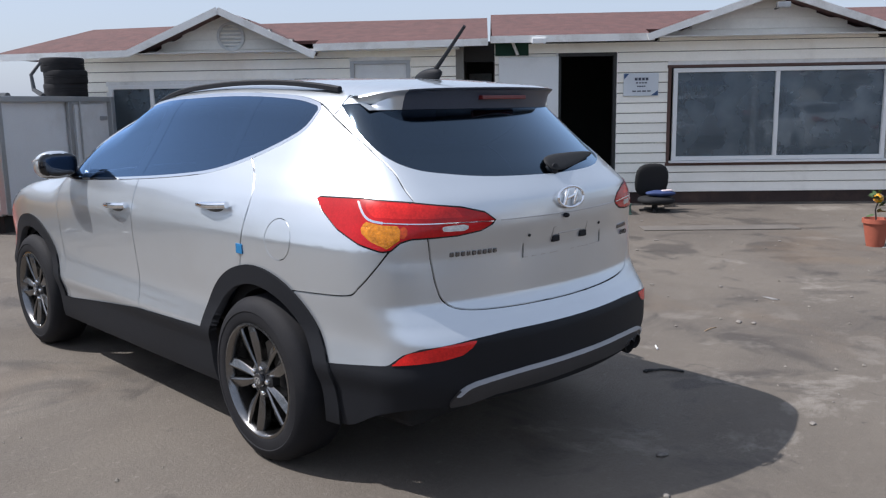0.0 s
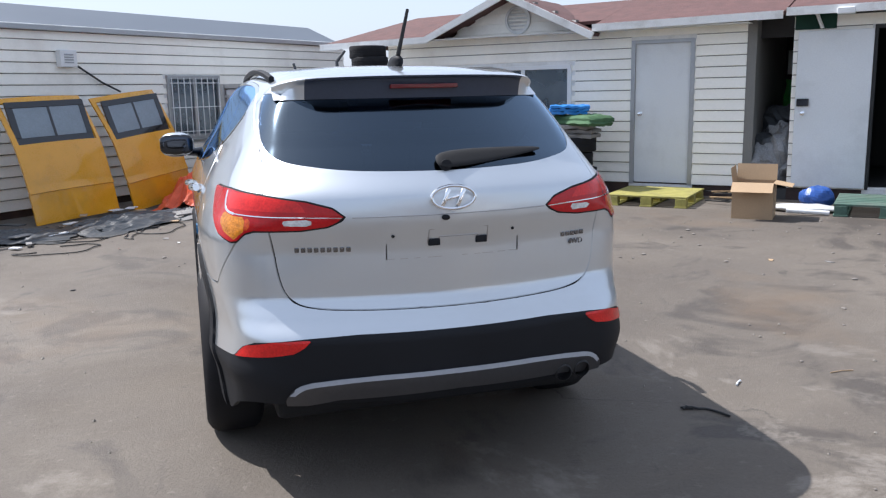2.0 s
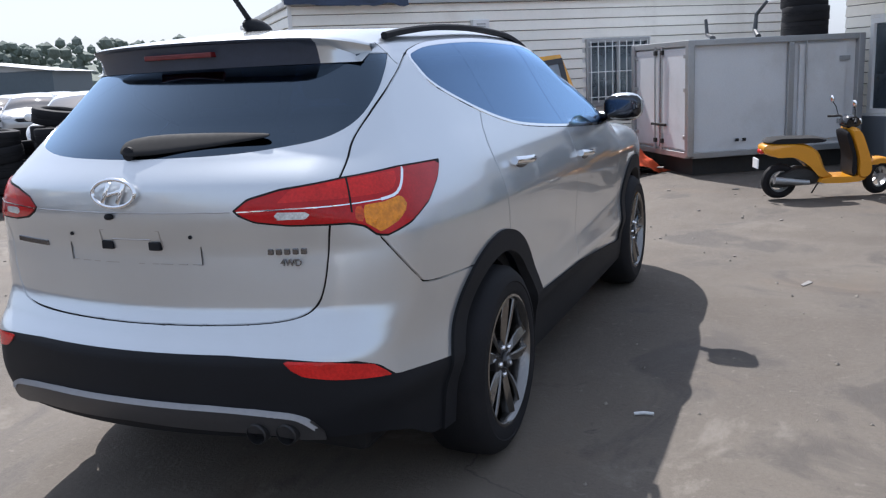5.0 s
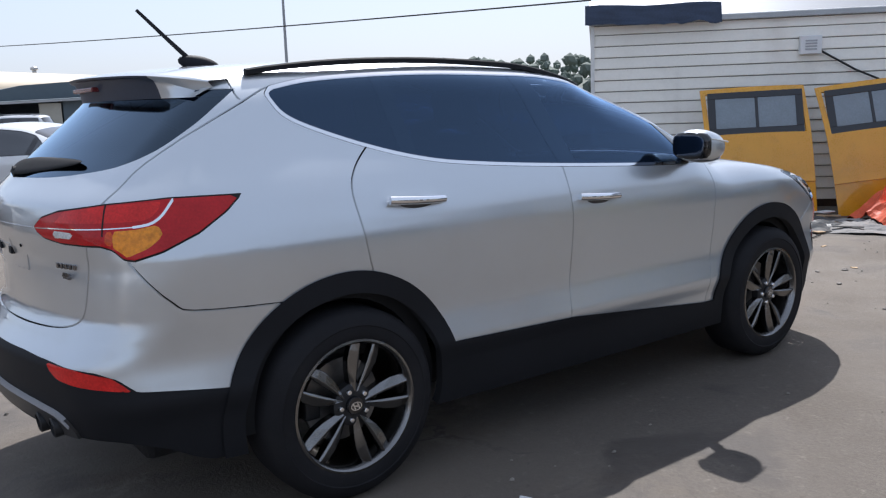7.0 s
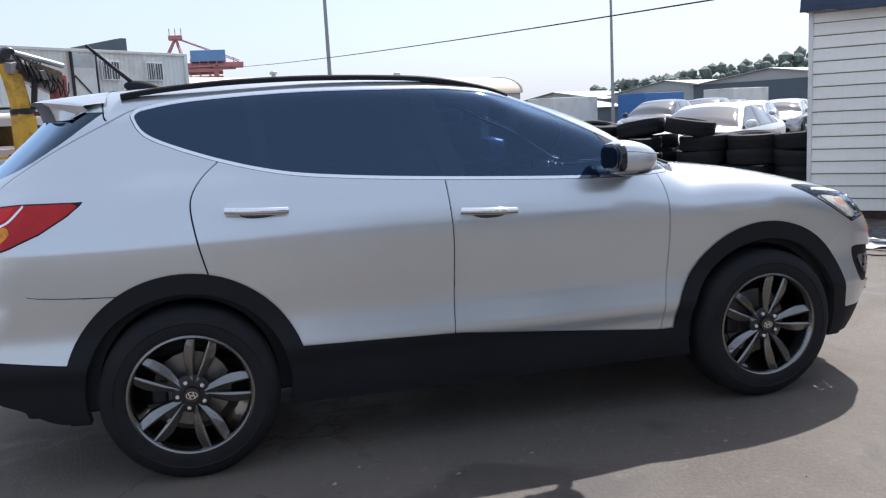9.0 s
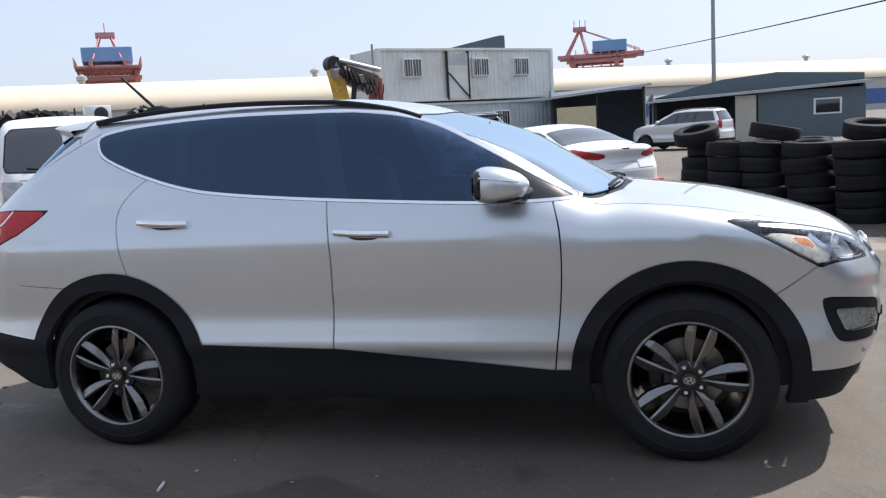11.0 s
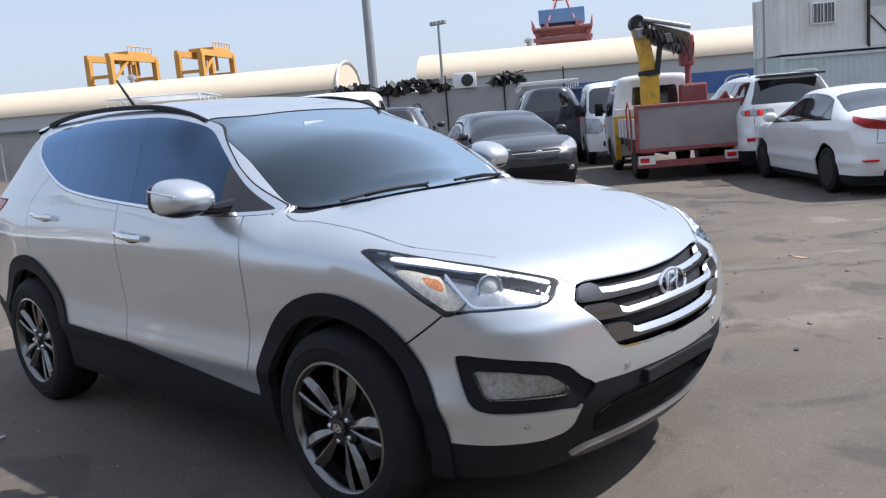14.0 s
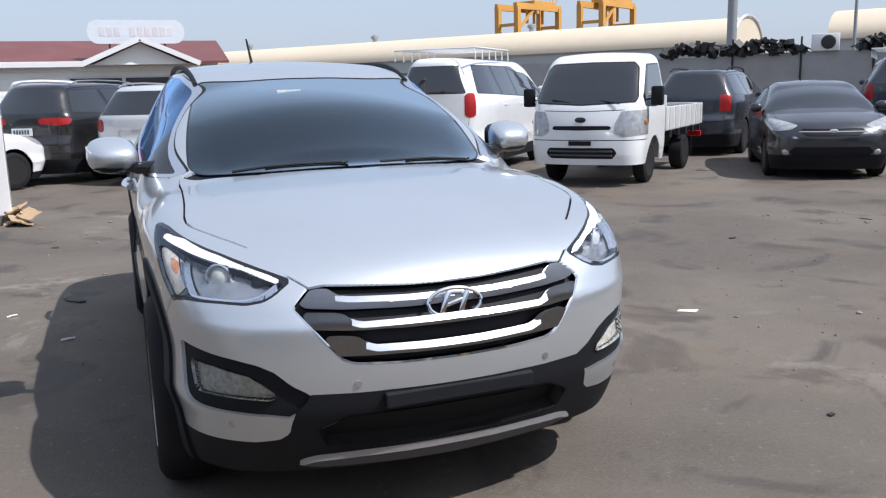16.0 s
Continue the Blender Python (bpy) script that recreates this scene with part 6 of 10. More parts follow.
    part("sign_corner", prism([(-3.925, 1.605), (-3.82, 1.605), (-3.925, 1.68)], 0.035, 0.038, Matrix(((1, 0, 0, 0), (0, 0, 1, 0), (0, 1, 0, 0), (0, 0, 0, 1)))), SIGN_BLUE, sgn)
    r = new("roof")
    r.parent = h2
    ez, rz = 2.47, 2.98
    for quad in (((-1.48, 0.32, ez), (-3.74, 0.32, ez), (-3.74, -1.7, rz), (-1.48, -1.7, rz)), ((-3.74, -0.06, ez + 0.096), (-7.26, -0.06, ez + 0.096), (-7.26, -1.7, rz), (-3.74, -1.7, rz)), ((-7.26, 0.32, ez), (-10.2, 0.32, ez), (-10.2, -1.7, rz), (-7.26, -1.7, rz)), ((-1.48, -1.7, rz), (-10.2, -1.7, rz), (-10.2, -3.8, ez), (-1.48, -3.8, ez)),
                 ((-3.72, 0.36, 2.46), (-5.5, 0.36, 3.05), (-5.5, -1.75, 3.05), (-3.72, -1.75, 2.46)), ((-5.5, 0.36, 3.05), (-7.28, 0.36, 2.46), (-7.28, -1.75, 2.46), (-5.5, -1.75, 3.05))):
        part("roof_slope", slab(quad, 0.05), SHINGLE, r)
    for p, q in (((-1.46, 0.33, ez - 0.04), (-3.8, 0.33, ez - 0.04)), ((-3.70, 0.37, 2.42), (-5.5, 0.37, 3.02)), ((-5.5, 0.37, 3.02), (-7.30, 0.37, 2.42)), ((-7.2, 0.33, ez - 0.04), (-10.2, 0.33, ez - 0.04))):
        part("fascia_board", beam(p, q, 0.035, 0.10), FASCIA, r)
    part("soffit", boxm((-10.2, 0.0, 2.43), (-1.48, 0.31, 2.44)), FASCIA, r)
    fl = part("flood_lamp", boxm((-5.66, 0.32, 2.79), (-5.48, 0.42, 2.87), 0.01), ALU, h2, "small outdoor flood lamp")
    part("lamp_bracket", boxm((-5.58, 0.02, 2.80), (-5.56, 0.34, 2.82)), IRON, fl)
    part("gutter_box", boxm((-2.25, 0.30, 2.36), (-2.05, 0.40, 2.44), 0.01), PVC, h2)
    part("awning_end", boxm((-2.02, 0.004, 2.215), (-1.53, 0.03, 2.40), 0.006), GREEN_NET, h2, "dark green awning end above the open door")
    part("drain_pipe", tube([(-1.78, 0.06, 2.42), (-1.86, 0.06, 2.22)], 0.022, 8), PVC, h2, "", True)
    # the gap between the two, its shade put into near-black boards
    g = thing("storage_gap", "dark gap between the workshops heaped with black sacks", "alcove", YARD, kind="structure")
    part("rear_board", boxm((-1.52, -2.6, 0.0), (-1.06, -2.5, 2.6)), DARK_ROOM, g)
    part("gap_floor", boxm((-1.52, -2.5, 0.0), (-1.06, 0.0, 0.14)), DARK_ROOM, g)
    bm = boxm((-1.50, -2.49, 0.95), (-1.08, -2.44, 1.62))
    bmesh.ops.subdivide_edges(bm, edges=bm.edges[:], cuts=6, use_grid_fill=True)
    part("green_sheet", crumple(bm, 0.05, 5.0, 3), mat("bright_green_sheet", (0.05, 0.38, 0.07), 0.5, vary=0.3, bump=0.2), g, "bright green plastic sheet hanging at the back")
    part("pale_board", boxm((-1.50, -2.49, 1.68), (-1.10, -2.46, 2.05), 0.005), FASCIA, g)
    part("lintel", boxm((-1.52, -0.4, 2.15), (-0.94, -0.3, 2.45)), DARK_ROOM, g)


workshops()


def white_shed():
    """The second building, square to the first."""
    B = YARD @ Matrix(((0, -1, 0, 7.2), (1, 0, 0, 0), (0, 0, 1, 0), (0, 0, 0, 1)))
    h = thing("white_shed", "white clapboard shed with a barred window and grey roof edge", "building", B)
    hole = (1.58, 2.70, 0.87, 1.86)
    sided_wall(h, -1.9, 7.17, 0.10, 2.44, (hole,))
    sided_wall(h, 0.0, 4.9, 0.10, 2.44, (), m=Matrix(((0, 1, 0, 7.17), (-1, 0, 0, 0.0), (0, 0, 1, 0), (0, 0, 0, 1))))
    part("plinth", boxm((-1.9, -0.14, -0.02), (7.17, -0.01, 0.10)), SKIRT, h)
    part("inner_wall", boxm((-1.9, -4.9, 0.0), (7.1, -4.8, 2.4)), DARK_ROOM, h)
    part("room_floor", boxm((-1.9, -4.8, 0.0), (7.0, -0.14, 0.08)), DARK_ROOM, h)
    part("corner_trim", boxm((7.15, -0.02, 0.0), (7.20, 0.03, 2.44), 0.004), FASCIA, h)
    w = window(h, *hole, (2.14,), frame_mat=ALU, label="barred window with grey frame")
    for k in range(9):
        s = 1.64 + k * 0.125
        part("bar", tube([(s, 0.075, 0.90), (s, 0.075, 1.82)], 0.008, 6), PVC, w)
    for z in (0.98, 1.36, 1.74):
        part("bar", tube([(1.60, 0.075, z), (2.68, 0.075, z)], 0.008, 6), PVC, w)
    part("roof_deck", boxm((-1.95, -5.0, 2.44), (7.22, 0.02, 2.52), 0.01), FASCIA, h)
    part("parapet", slab(((-1.95, -0.12, 2.52), (7.22, -0.12, 2.52), (7.22, -0.9, 2.86), (-1.95, -0.9, 2.86)), 0.04), GREY_PANEL, h, "grey sheet-metal roof edge")
    part("roof_slope", slab(((-1.95, -0.9, 2.86), (7.22, -0.9, 2.86), (7.22, -4.9, 3.15), (-1.95, -4.9, 3.15)), 0.05), GREY_PANEL, h)
    part("gutter", beam((-1.95, 0.05, 2.47), (7.22, 0.05, 2.47), 0.07, 0.06), ALU, h)
    ac = part("meter_box", boxm((4.32, 0.02, 1.96), (4.58, 0.12, 2.19), 0.008), PVC, h, "white outdoor vent box")
    for k in range(4):
        part("slat", boxm((4.38, 0.12, 2.01 + 0.035 * k), (4.52, 0.126, 2.03 + 0.035 * k)), ALU, ac)
    part("drain_pipe", tube([(4.42, 0.05, 2.06), (3.9, 0.06, 1.75), (3.62, 0.08, 1.62)], 0.014, 6), IRON, h)
    # torn navy sheet over the corner of the roof
    bm = bmesh.new()
    bmesh.ops.create_grid(bm, x_segments=24, y_segments=10, size=0.5)
    for v in bm.verts:
        s, t = v.co.x + 0.5, v.co.y + 0.5
        zz = 2.66 + 0.03 * s - 0.25 * t + 0.012 * math.sin(9 * s) - (0.05 * noise.noise(Vector((s * 9, 1, 0))) if t > 0.8 else 0)
        v.co = Vector((5.55 + 1.72 * s, 0.10 + 0.10 * t + 0.02 * noise.noise(Vector((s * 8, t * 5, 2))), zz))
    bmesh.ops.solidify(bm, geom=bm.faces[:], thickness=0.006)
    part("roof_sheet", bm, NAVY_TARP, h, "torn navy tarpaulin over the roof corner", True)


white_shed()


def cargo_box():
    """A truck's box body on sledges; its tail doors look into the yard."""
    t = thing("cargo_box", "white truck cargo box with twin tail doors used as store", "truck box", yard(4.58, 2.70, 0, -9.4))
    W, D, z0, z1 = 1.68, 2.36, 0.30, 1.68
    part("body", boxm((0.03, -D, z0), (W - 0.03, -0.03, z1), 0.01), WHITE_PANEL, t)
    for x in (0, W):
        for v in (-D, 0):
            part("corner_post", boxm((x - 0.045, v - 0.045, z0 - 0.04), (x + 0.045, v + 0.045, z1 + 0.03), 0.008), ALU, t)
    for z in (z0 - 0.02, z1):
        part("rail", boxm((0.045, -0.045, z - 0.045), (W - 0.045, 0.03, z + 0.03), 0.006), ALU, t)
        for x in (0, W):
            part("rail", boxm((x - 0.035, -D + 0.045, z - 0.045), (x + 0.035, -0.045, z + 0.03), 0.006), ALU, t)
    for k in (0, 1):
        a = 0.06 + k * 0.79
        d = part("tail_door", boxm((a, -0.03, z0 + 0.04), (a + 0.77, 0.012, z1 - 0.06), 0.008), WHITE_PANEL, t, "white tail door")
        b = a + (0.68 if k == 0 else 0.09)
        part("lock_bar", tube([(b, 0.035, z0), (b, 0.035, z1 - 0.02)], 0.014, 8), ALU, d)
        part("bar_handle", boxm((b - 0.14, 0.03, 0.62), (b + 0.10, 0.055, 0.655), 0.006), IRON, d)
        for z in (0.5, 1.1, 1.52):
            h = 0.06 if k == 0 else 1.62
            part("hinge", boxm((h - 0.07, 0.0, z - 0.025), (h + 0.07, 0.03, z + 0.025), 0.006), ALU, d)
        for z in (0.42, 1.58):
            part("bar_bracket", boxm((b - 0.03, 0.012, z - 0.03), (b + 0.03, 0.05, z + 0.03), 0.006), IRON, d)
    part("seal", boxm((0.835, -0.02, z0 + 0.04), (0.845, 0.014, z1 - 0.06)), SEAL, t)
    part("upright", boxm((-0.03, -1.42, z0), (0.02, -1.34, z1), 0.005), ALU, t)
    part("side_door", boxm((-0.012, -2.16, z0 + 0.08), (0.03, -1.50, z1 - 0.08), 0.006), WHITE_PANEL, t, "white hinged side door")
    part("side_bar", tube([(-0.035, -1.58, z0 + 0.02), (-0.035, -1.58, z1 - 0.04)], 0.012, 8), ALU, t)
    for z in (0.6, 1.4):
        part("hinge", boxm((-0.04, -2.2, z - 0.03), (0.0, -2.06, z + 0.03), 0.004), ALU, t)
    for y in (-0.75, -0.65):
        part("bolt", boxm((-0.03, y - 0.02, 0.42), (0.0, y + 0.02, 0.46), 0.004), SEAL, t)
    part("sledge", boxm((0.15, -D + 0.1, 0.0), (W - 0.15, -0.12, z0)), IRON, t)
    return t


cargo_box()
# bent rubber strips and scrap lying on the box
for k, pts in enumerate(([(0.10, -0.35, 1.72), (0.35, -0.5, 1.73), (0.62, -0.55, 1.78), (0.72, -0.58, 1.98)], [(0.05, -0.95, 1.72), (0.22, -1.0, 1.80), (0.28, -1.05, 2.0), (0.20, -1.15, 2.16)])):
    o = tagged(link("rubber_strip", tube(pts, 0.035, 8, 0.02), DARK_SHEET), "bent dark rubber strip on the cargo box", "strip", "scrap on the box")
    o.matrix_world = yard(4.58, 2.70, 0, -9.4)


# ---------------------------------------------------------------- tyres, pallets and clutter along the workshop
def tyre_mesh(r=0.32, w=0.205):
    h = w / 2
    prof = [(r * 0.60, -h * 0.8), (r * 0.66, -h), (r * 0.90, -h), (r * 0.97, -h * 0.94), (r, -h * 0.80), (r, -h * 0.22), (r * 0.985, -h * 0.2), (r * 0.985, -h * 0.1), (r, -h * 0.08),
            (r, h * 0.08), (r * 0.985, h * 0.1), (r * 0.985, h * 0.2), (r, h * 0.22), (r, h * 0.80), (r * 0.97, h * 0.94), (r * 0.90, h), (r * 0.66, h), (r * 0.60, h * 0.8)]
    return lathe(prof, 28, close=True)


TYRE_THING = None


def loose_tyre(m, label="used black rubber tyre lying in a stack", group="stacked tyres"):
    global TYRE_THING
    if TYRE_THING is None:
        TYRE_THING = tagged(link("tyre", tyre_mesh(), TYRE, smooth=True), label, "tyre", group)
        TYRE_THING.matrix_world = m
        return TYRE_THING
    ob = copy_thing(TYRE_THING, m)
    return tagged(ob, label, "tyre", group)


rnd = random.Random(4)
for k in range(4):
    loose_tyre(yard(1.26 + rnd.uniform(-0.03, 0.03), 0.62 + rnd.uniform(-0.03, 0.03), 0.11 + 0.213 * k, rnd.uniform(0, 90)) @ Matrix.Scale(0.96, 4, (1, 0, 0)) @ Matrix.Scale(0.96, 4, (0, 1, 0)), "worn black tyre stacked beside the workshop window", "tyre stack by the window")
for k, (a, v, z) in enumerate(((4.56, 0.95, 1.80), (4.54, 0.96, 1.98), (4.58, 0.95, 2.15))):
    loose_tyre(yard(a, v, z, 30 * k) @ Matrix.Diagonal((0.94, 0.94, 0.95, 1)), "old tyre piled on the white cargo box", "tyres on the cargo box")


def folded_cloth(name, m, size, layers, material, label, category, seed, droop=0.0):
    bm = bmesh.new()
    for k in range(layers):
        r = bmesh.ops.create_grid(bm, x_segments=22, y_segments=16, size=0.5)
        rr = random.Random(seed + k)
        ox, oy, tw = rr.uniform(-0.05, 0.05), rr.uniform(-0.04, 0.04), rr.uniform(-0.25, 0.25)
        for v in r["verts"]:
            s, t = v.co.x, v.co.y
            e = max(abs(s), abs(t)) * 2
            z = size[2] * (k + 0.5) / layers + 0.022 * noise.noise(Vector((s * 7 + seed, t * 7, k))) - droop * max(0, e - 0.75) ** 2 * 8
            x, y = s * size[0] + ox, t * size[1] + oy
            v.co = Vector((x * math.cos(tw) - y * math.sin(tw), x * math.sin(tw) + y * math.cos(tw), z))
    bmesh.ops.solidify(bm, geom=bm.faces[:], thickness=size[2] / layers * 0.75)
    ob = tagged(link(name, bm, material, smooth=True), label, category)
    ob.matrix_world = m
    return ob


folded_cloth("felt_sheet", yard(1.28, 0.62, 0.865, 8), (0.62, 0.50, 0.20), 3, GREY_CLOTH, "folded grey felt sheets lying on the tyres", "cloth", 3, 0.02)
folded_cloth("canvas_sheet", yard(1.16, 0.64, 1.065, -12), (0.78, 0.50, 0.13), 2, GREEN_CLOTH, "folded green canvas hanging over the tyres", "cloth", 8, 0.10)
folded_cloth("tarpaulin", yard(1.38, 0.62, 1.19, 20), (0.55, 0.42, 0.13), 3, BLUE_TARP, "folded bright blue tarpaulin on the heap", "tarpaulin", 12, 0.02)


def net_heap():
    bm = bmesh.new()
    bmesh.ops.create_uvsphere(bm, u_segments=40, v_segments=24, radius=1)
    for v in bm.verts:
        c = v.co
        k = (abs(c.x)**3 + abs(c.y)**3 + abs(c.z)**3) ** (-1 / 3)
        v.co = Vector((c.x * k * 0.40, c.y * k * 0.26, 0.31 + c.z * k * 0.31))
        v.co.z *= 1 - 0.25 * (v.co.x > 0) * min(1, v.co.x / 0.4)
        v.co += 0.035 * noise.noise_vector(Vector((v.co.x * 5, v.co.y * 5, v.co.z * 2))) + 0.02 * noise.noise_vector(v.co * 16)
        v.co.z = max(0.0, v.co.z)
    ob = tagged(link("safety_net", bm, GREEN_NET, smooth=True), "heap of dark green netting on the ground", "netting")
    ob.matrix_world = yard(2.0, 0.68, 0)
    t = thing("trolley_frame", "bent white tubular trolley frame leaning on netting", "trolley", yard(1.83, 0.95, 0))
    part("handle_tube", tube([(0.0, 0.0, 0.05), (-0.02, 0.02, 0.45), (-0.05, 0.02, 0.66), (-0.12, 0.0, 0.72), (-0.22, -0.05, 0.70)], 0.018, 8), PVC, t, "", True)
    part("cross_tube", tube([(0.30, -0.05, 0.50), (0.0, 0.0, 0.62), (-0.12, 0.0, 0.72)], 0.016, 8), PVC, t, "", True)
    part("base_tube", boxm((-0.05, -0.04, 0.08), (0.30, 0.0, 0.13), 0.005), PVC, t)


net_heap()


def plank_pile():
    for k in range(14):
        rr = random.Random(50 + k)
        row, col = divmod(k, 3)
        w, l = 0.13 + rr.uniform(-0.02, 0.02), 0.85 + rr.uniform(-0.15, 0.12)
        ob = tagged(link("plank", boxm((-l / 2, -w / 2, 0), (l / 2, w / 2, 0.022), 0.003), WOOD), "raw pine plank stacked below the window", "plank", "pine planks by the window")
        ob.matrix_world = yard(2.95 + rr.uniform(-0.06, 0.06), 0.20 + col * 0.15, 0.626 + row * 0.027, rr.uniform(-5, 5))
    b = tagged(link("trestle", boxm((-0.6, -0.1, 0), (0.6, 0.36, 0.60), 0.01), GREY_PANEL), "low grey plank stand under the window", "stand")
    b.matrix_world = yard(2.95, 0.22, 0)


plank_pile()


def pallet(m, size, material, label):
    L, W, H = size
    t = thing("pallet", label, "pallet", m)
    for k in range(7):
        y = -W / 2 + (k + 0.5) * W / 7
        part("deck_slat", boxm((-L / 2, y - W / 17, H - 0.025), (L / 2, y + W / 17, H), 0.004), material, t)
    for x in (-L / 2 + 0.08, 0, L / 2 - 0.08):
        for y in (-W / 2 + 0.07, 0, W / 2 - 0.07):
            part("block", boxm((x - 0.07, y - 0.06, 0.02), (x + 0.07, y + 0.06, H - 0.025), 0.006), material, t)
        part("runner", boxm((x - 0.08, -W / 2, 0.0), (x + 0.08, W / 2, 0.02), 0.003), material, t)
    return t


pallet(yard(-0.0, 0.82, 0, 2), (1.05, 1.1, 0.145), YELLOW_PALLET, "faded yellow plastic pallet on the concrete")
pallet(yard(-2.78, 0.80, 0, 2), (1.12, 1.1, 0.15), GREEN_PALLET, "dull green plastic pallet before the door")


def open_carton():
    t = thing("cardboard_box", "open brown cardboard box with raised flaps", "box", yard(-1.42, 1.72, 0, 4))
    w, d, h, th = 0.225, 0.20, 0.42, 0.006
    for name, lo, hi in (("base", (-w, -d, 0), (w, d, th)), ("side", (-w, -d, th), (-w + th, d, h)), ("side", (w - th, -d, th), (w, d, h)), ("side", (-w + th, -d, th), (w - th, -d + th, h)), ("side", (-w + th, d - th, th), (w - th, d, h))):
        part(name, boxm(lo, hi), CARDBOARD, t)
    part("flap", boxm((-w, 0, 0), (w, th, 0.19), 0, pose(0, -d, h, 12, 0, 0)), CARDBOARD, t)
    part("flap", boxm((0, -d, 0), (0.20, d, th), 0, pose(-w, 0, h, 0, 170, 0)), CARDBOARD, t)
    part("flap", boxm((0, -d, 0), (0.17, d, th), 0, pose(w, 0, h, 0, -82, 0)), CARDBOARD, t)
    part("flap", boxm((-w, 0, 0), (w, 0.17, th), 0, pose(0, d, h, -35, 0, 0)), CARDBOARD, t)


open_carton()


def heap(name, m, size, material, label, category, seed, kind="", flat=2.2, seg=28):
    bm = blob((0, 0, size[2] * 0.5), (size[0], size[1], size[2] * 0.5), flat, seg)
    for v in bm.verts:
        v.co += 0.10 * size[2] * noise.noise_vector(v.co * 4 + Vector((seed, 0, 0))) + 0.10 * size[2] * noise.noise_vector(v.co * 11 + Vector((0, seed, 0)))
        v.co.z = max(0.0, v.co.z)
    ob = tagged(link(name, bm, material, smooth=False), label, category, kind=kind)
    ob.matrix_world = m
    return ob


for k, (a, v, z, s) in enumerate(((-1.20, -0.3, 0.14, (0.24, 0.3, 0.5)), (-1.28, -0.6, 0.5, (0.26, 0.3, 0.45)), (-1.22, -0.35, 0.55, (0.22, 0.25, 0.32)), (-1.30, -0.9, 0.75, (0.24, 0.3, 0.5)))):
    heap("rubbish_sack", yard(a, v, z, 30 * k), s, DARK_SHEET, "crumpled black plastic sack piled in the gap", "sack", k + 1)
JUNK_GREY = mat("grey_crumpled_sheet", (0.20, 0.205, 0.21), 0.5, vary=0.4, scale=6, bump=0.3)
for k, (a, v, z, s) in enumerate(((-1.22, -0.16, 0.14, (0.22, 0.16, 0.62)), (-1.38, -0.22, 0.14, (0.14, 0.18, 0.95)))):
    heap("rubbish_sack", yard(a, v, z, 50 * k), s, JUNK_GREY, "crumpled grey plastic sack standing in the gap", "sack", k + 21)
heap("plastic_bag", yard(-1.98, 0.62, 0, 10), (0.20, 0.16, 0.26), BLUE_BAG, "knotted blue plastic bag on the ground", "bag", 9)
heap("plastic_sheet", yard(-1.9, 1.05, 0, 5), (0.42, 0.18, 0.09), mat("white_plastic_sheet", (0.55, 0.56, 0.56), 0.4, bump=0.2), "crumpled white plastic sheet on the ground", "sheet", 4)
_p = tagged(link("plastic_pipe", tube([(-0.22, 0, 0.03), (0.25, 0.02, 0.05)], 0.028, 12), PVC, smooth=True), "short white plastic pipe on the ground", "pipe")
_p.matrix_world = yard(-1.98, 1.36, 0.002, 10)
for k in range(9):
    rr = random.Random(70 + k)
    L = rr.uniform(0.3, 0.7)
    s = tagged(link("wood_scrap", boxm((-L / 2, -0.015, 0), (L / 2, 0.015, 0.016), 0.002), WOOD if k % 2 else IRON), "thin scrap stick lying by the wall", "stick", "scrap sticks")
    s.matrix_world = yard(-0.85 + rr.uniform(-0.25, 0.25), 0.55 + rr.uniform(-0.35, 0.25), 0.001 + 0.017 * k, rr.uniform(-40, 40))


def desk_chair():
    t = thing("office_chair", "black office chair shell set on the concrete", "chair", yard(-3.74, 0.95, 0, 8))
    bm = blob((0, 0, 0), (0.24, 0.05, 0.24), 3.0, 24, pose(0, -0.16, 0.42, -10, 0, 0))
    part("backrest", bm, BLACK_CLOTH, t, "", True)
    part("seat", blob((0, 0.05, 0.16), (0.24, 0.22, 0.06), 3.0, 24), BLACK_CLOTH, t, "", True)
    part("back_bracket", boxm((-0.03, -0.20, 0.12), (0.03, -0.16, 0.40), 0.005), IRON, t)
    part("base", lathe([(0.06, 0), (0.05, 0.02), (0.035, 0.10), (0.001, 0.11)], 16), IRON, t, "", True)
    for k in range(5):
        c, s = math.cos(1.257 * k), math.sin(1.257 * k)
        part("foot", beam((0, 0, 0.035), (0.22 * c, 0.22 * s, 0.02), 0.035, 0.03), IRON, t)
    j = heap("jacket", yard(-3.80, 1.03, 0.215, 0), (0.20, 0.13, 0.09), mat("dark_blue_cloth", (0.03, 0.05, 0.14), 0.8, bump=0.2), "blue cloth bundle lying on the chair seat", "cloth", 6)
    g = heap("work_glove", yard(-3.88, 1.06, 0.285, 20), (0.09, 0.05, 0.03), mat("pale_cloth", (0.6, 0.5, 0.5), 0.8), "pale work glove on the blue bundle", "glove", 7)


desk_chair()


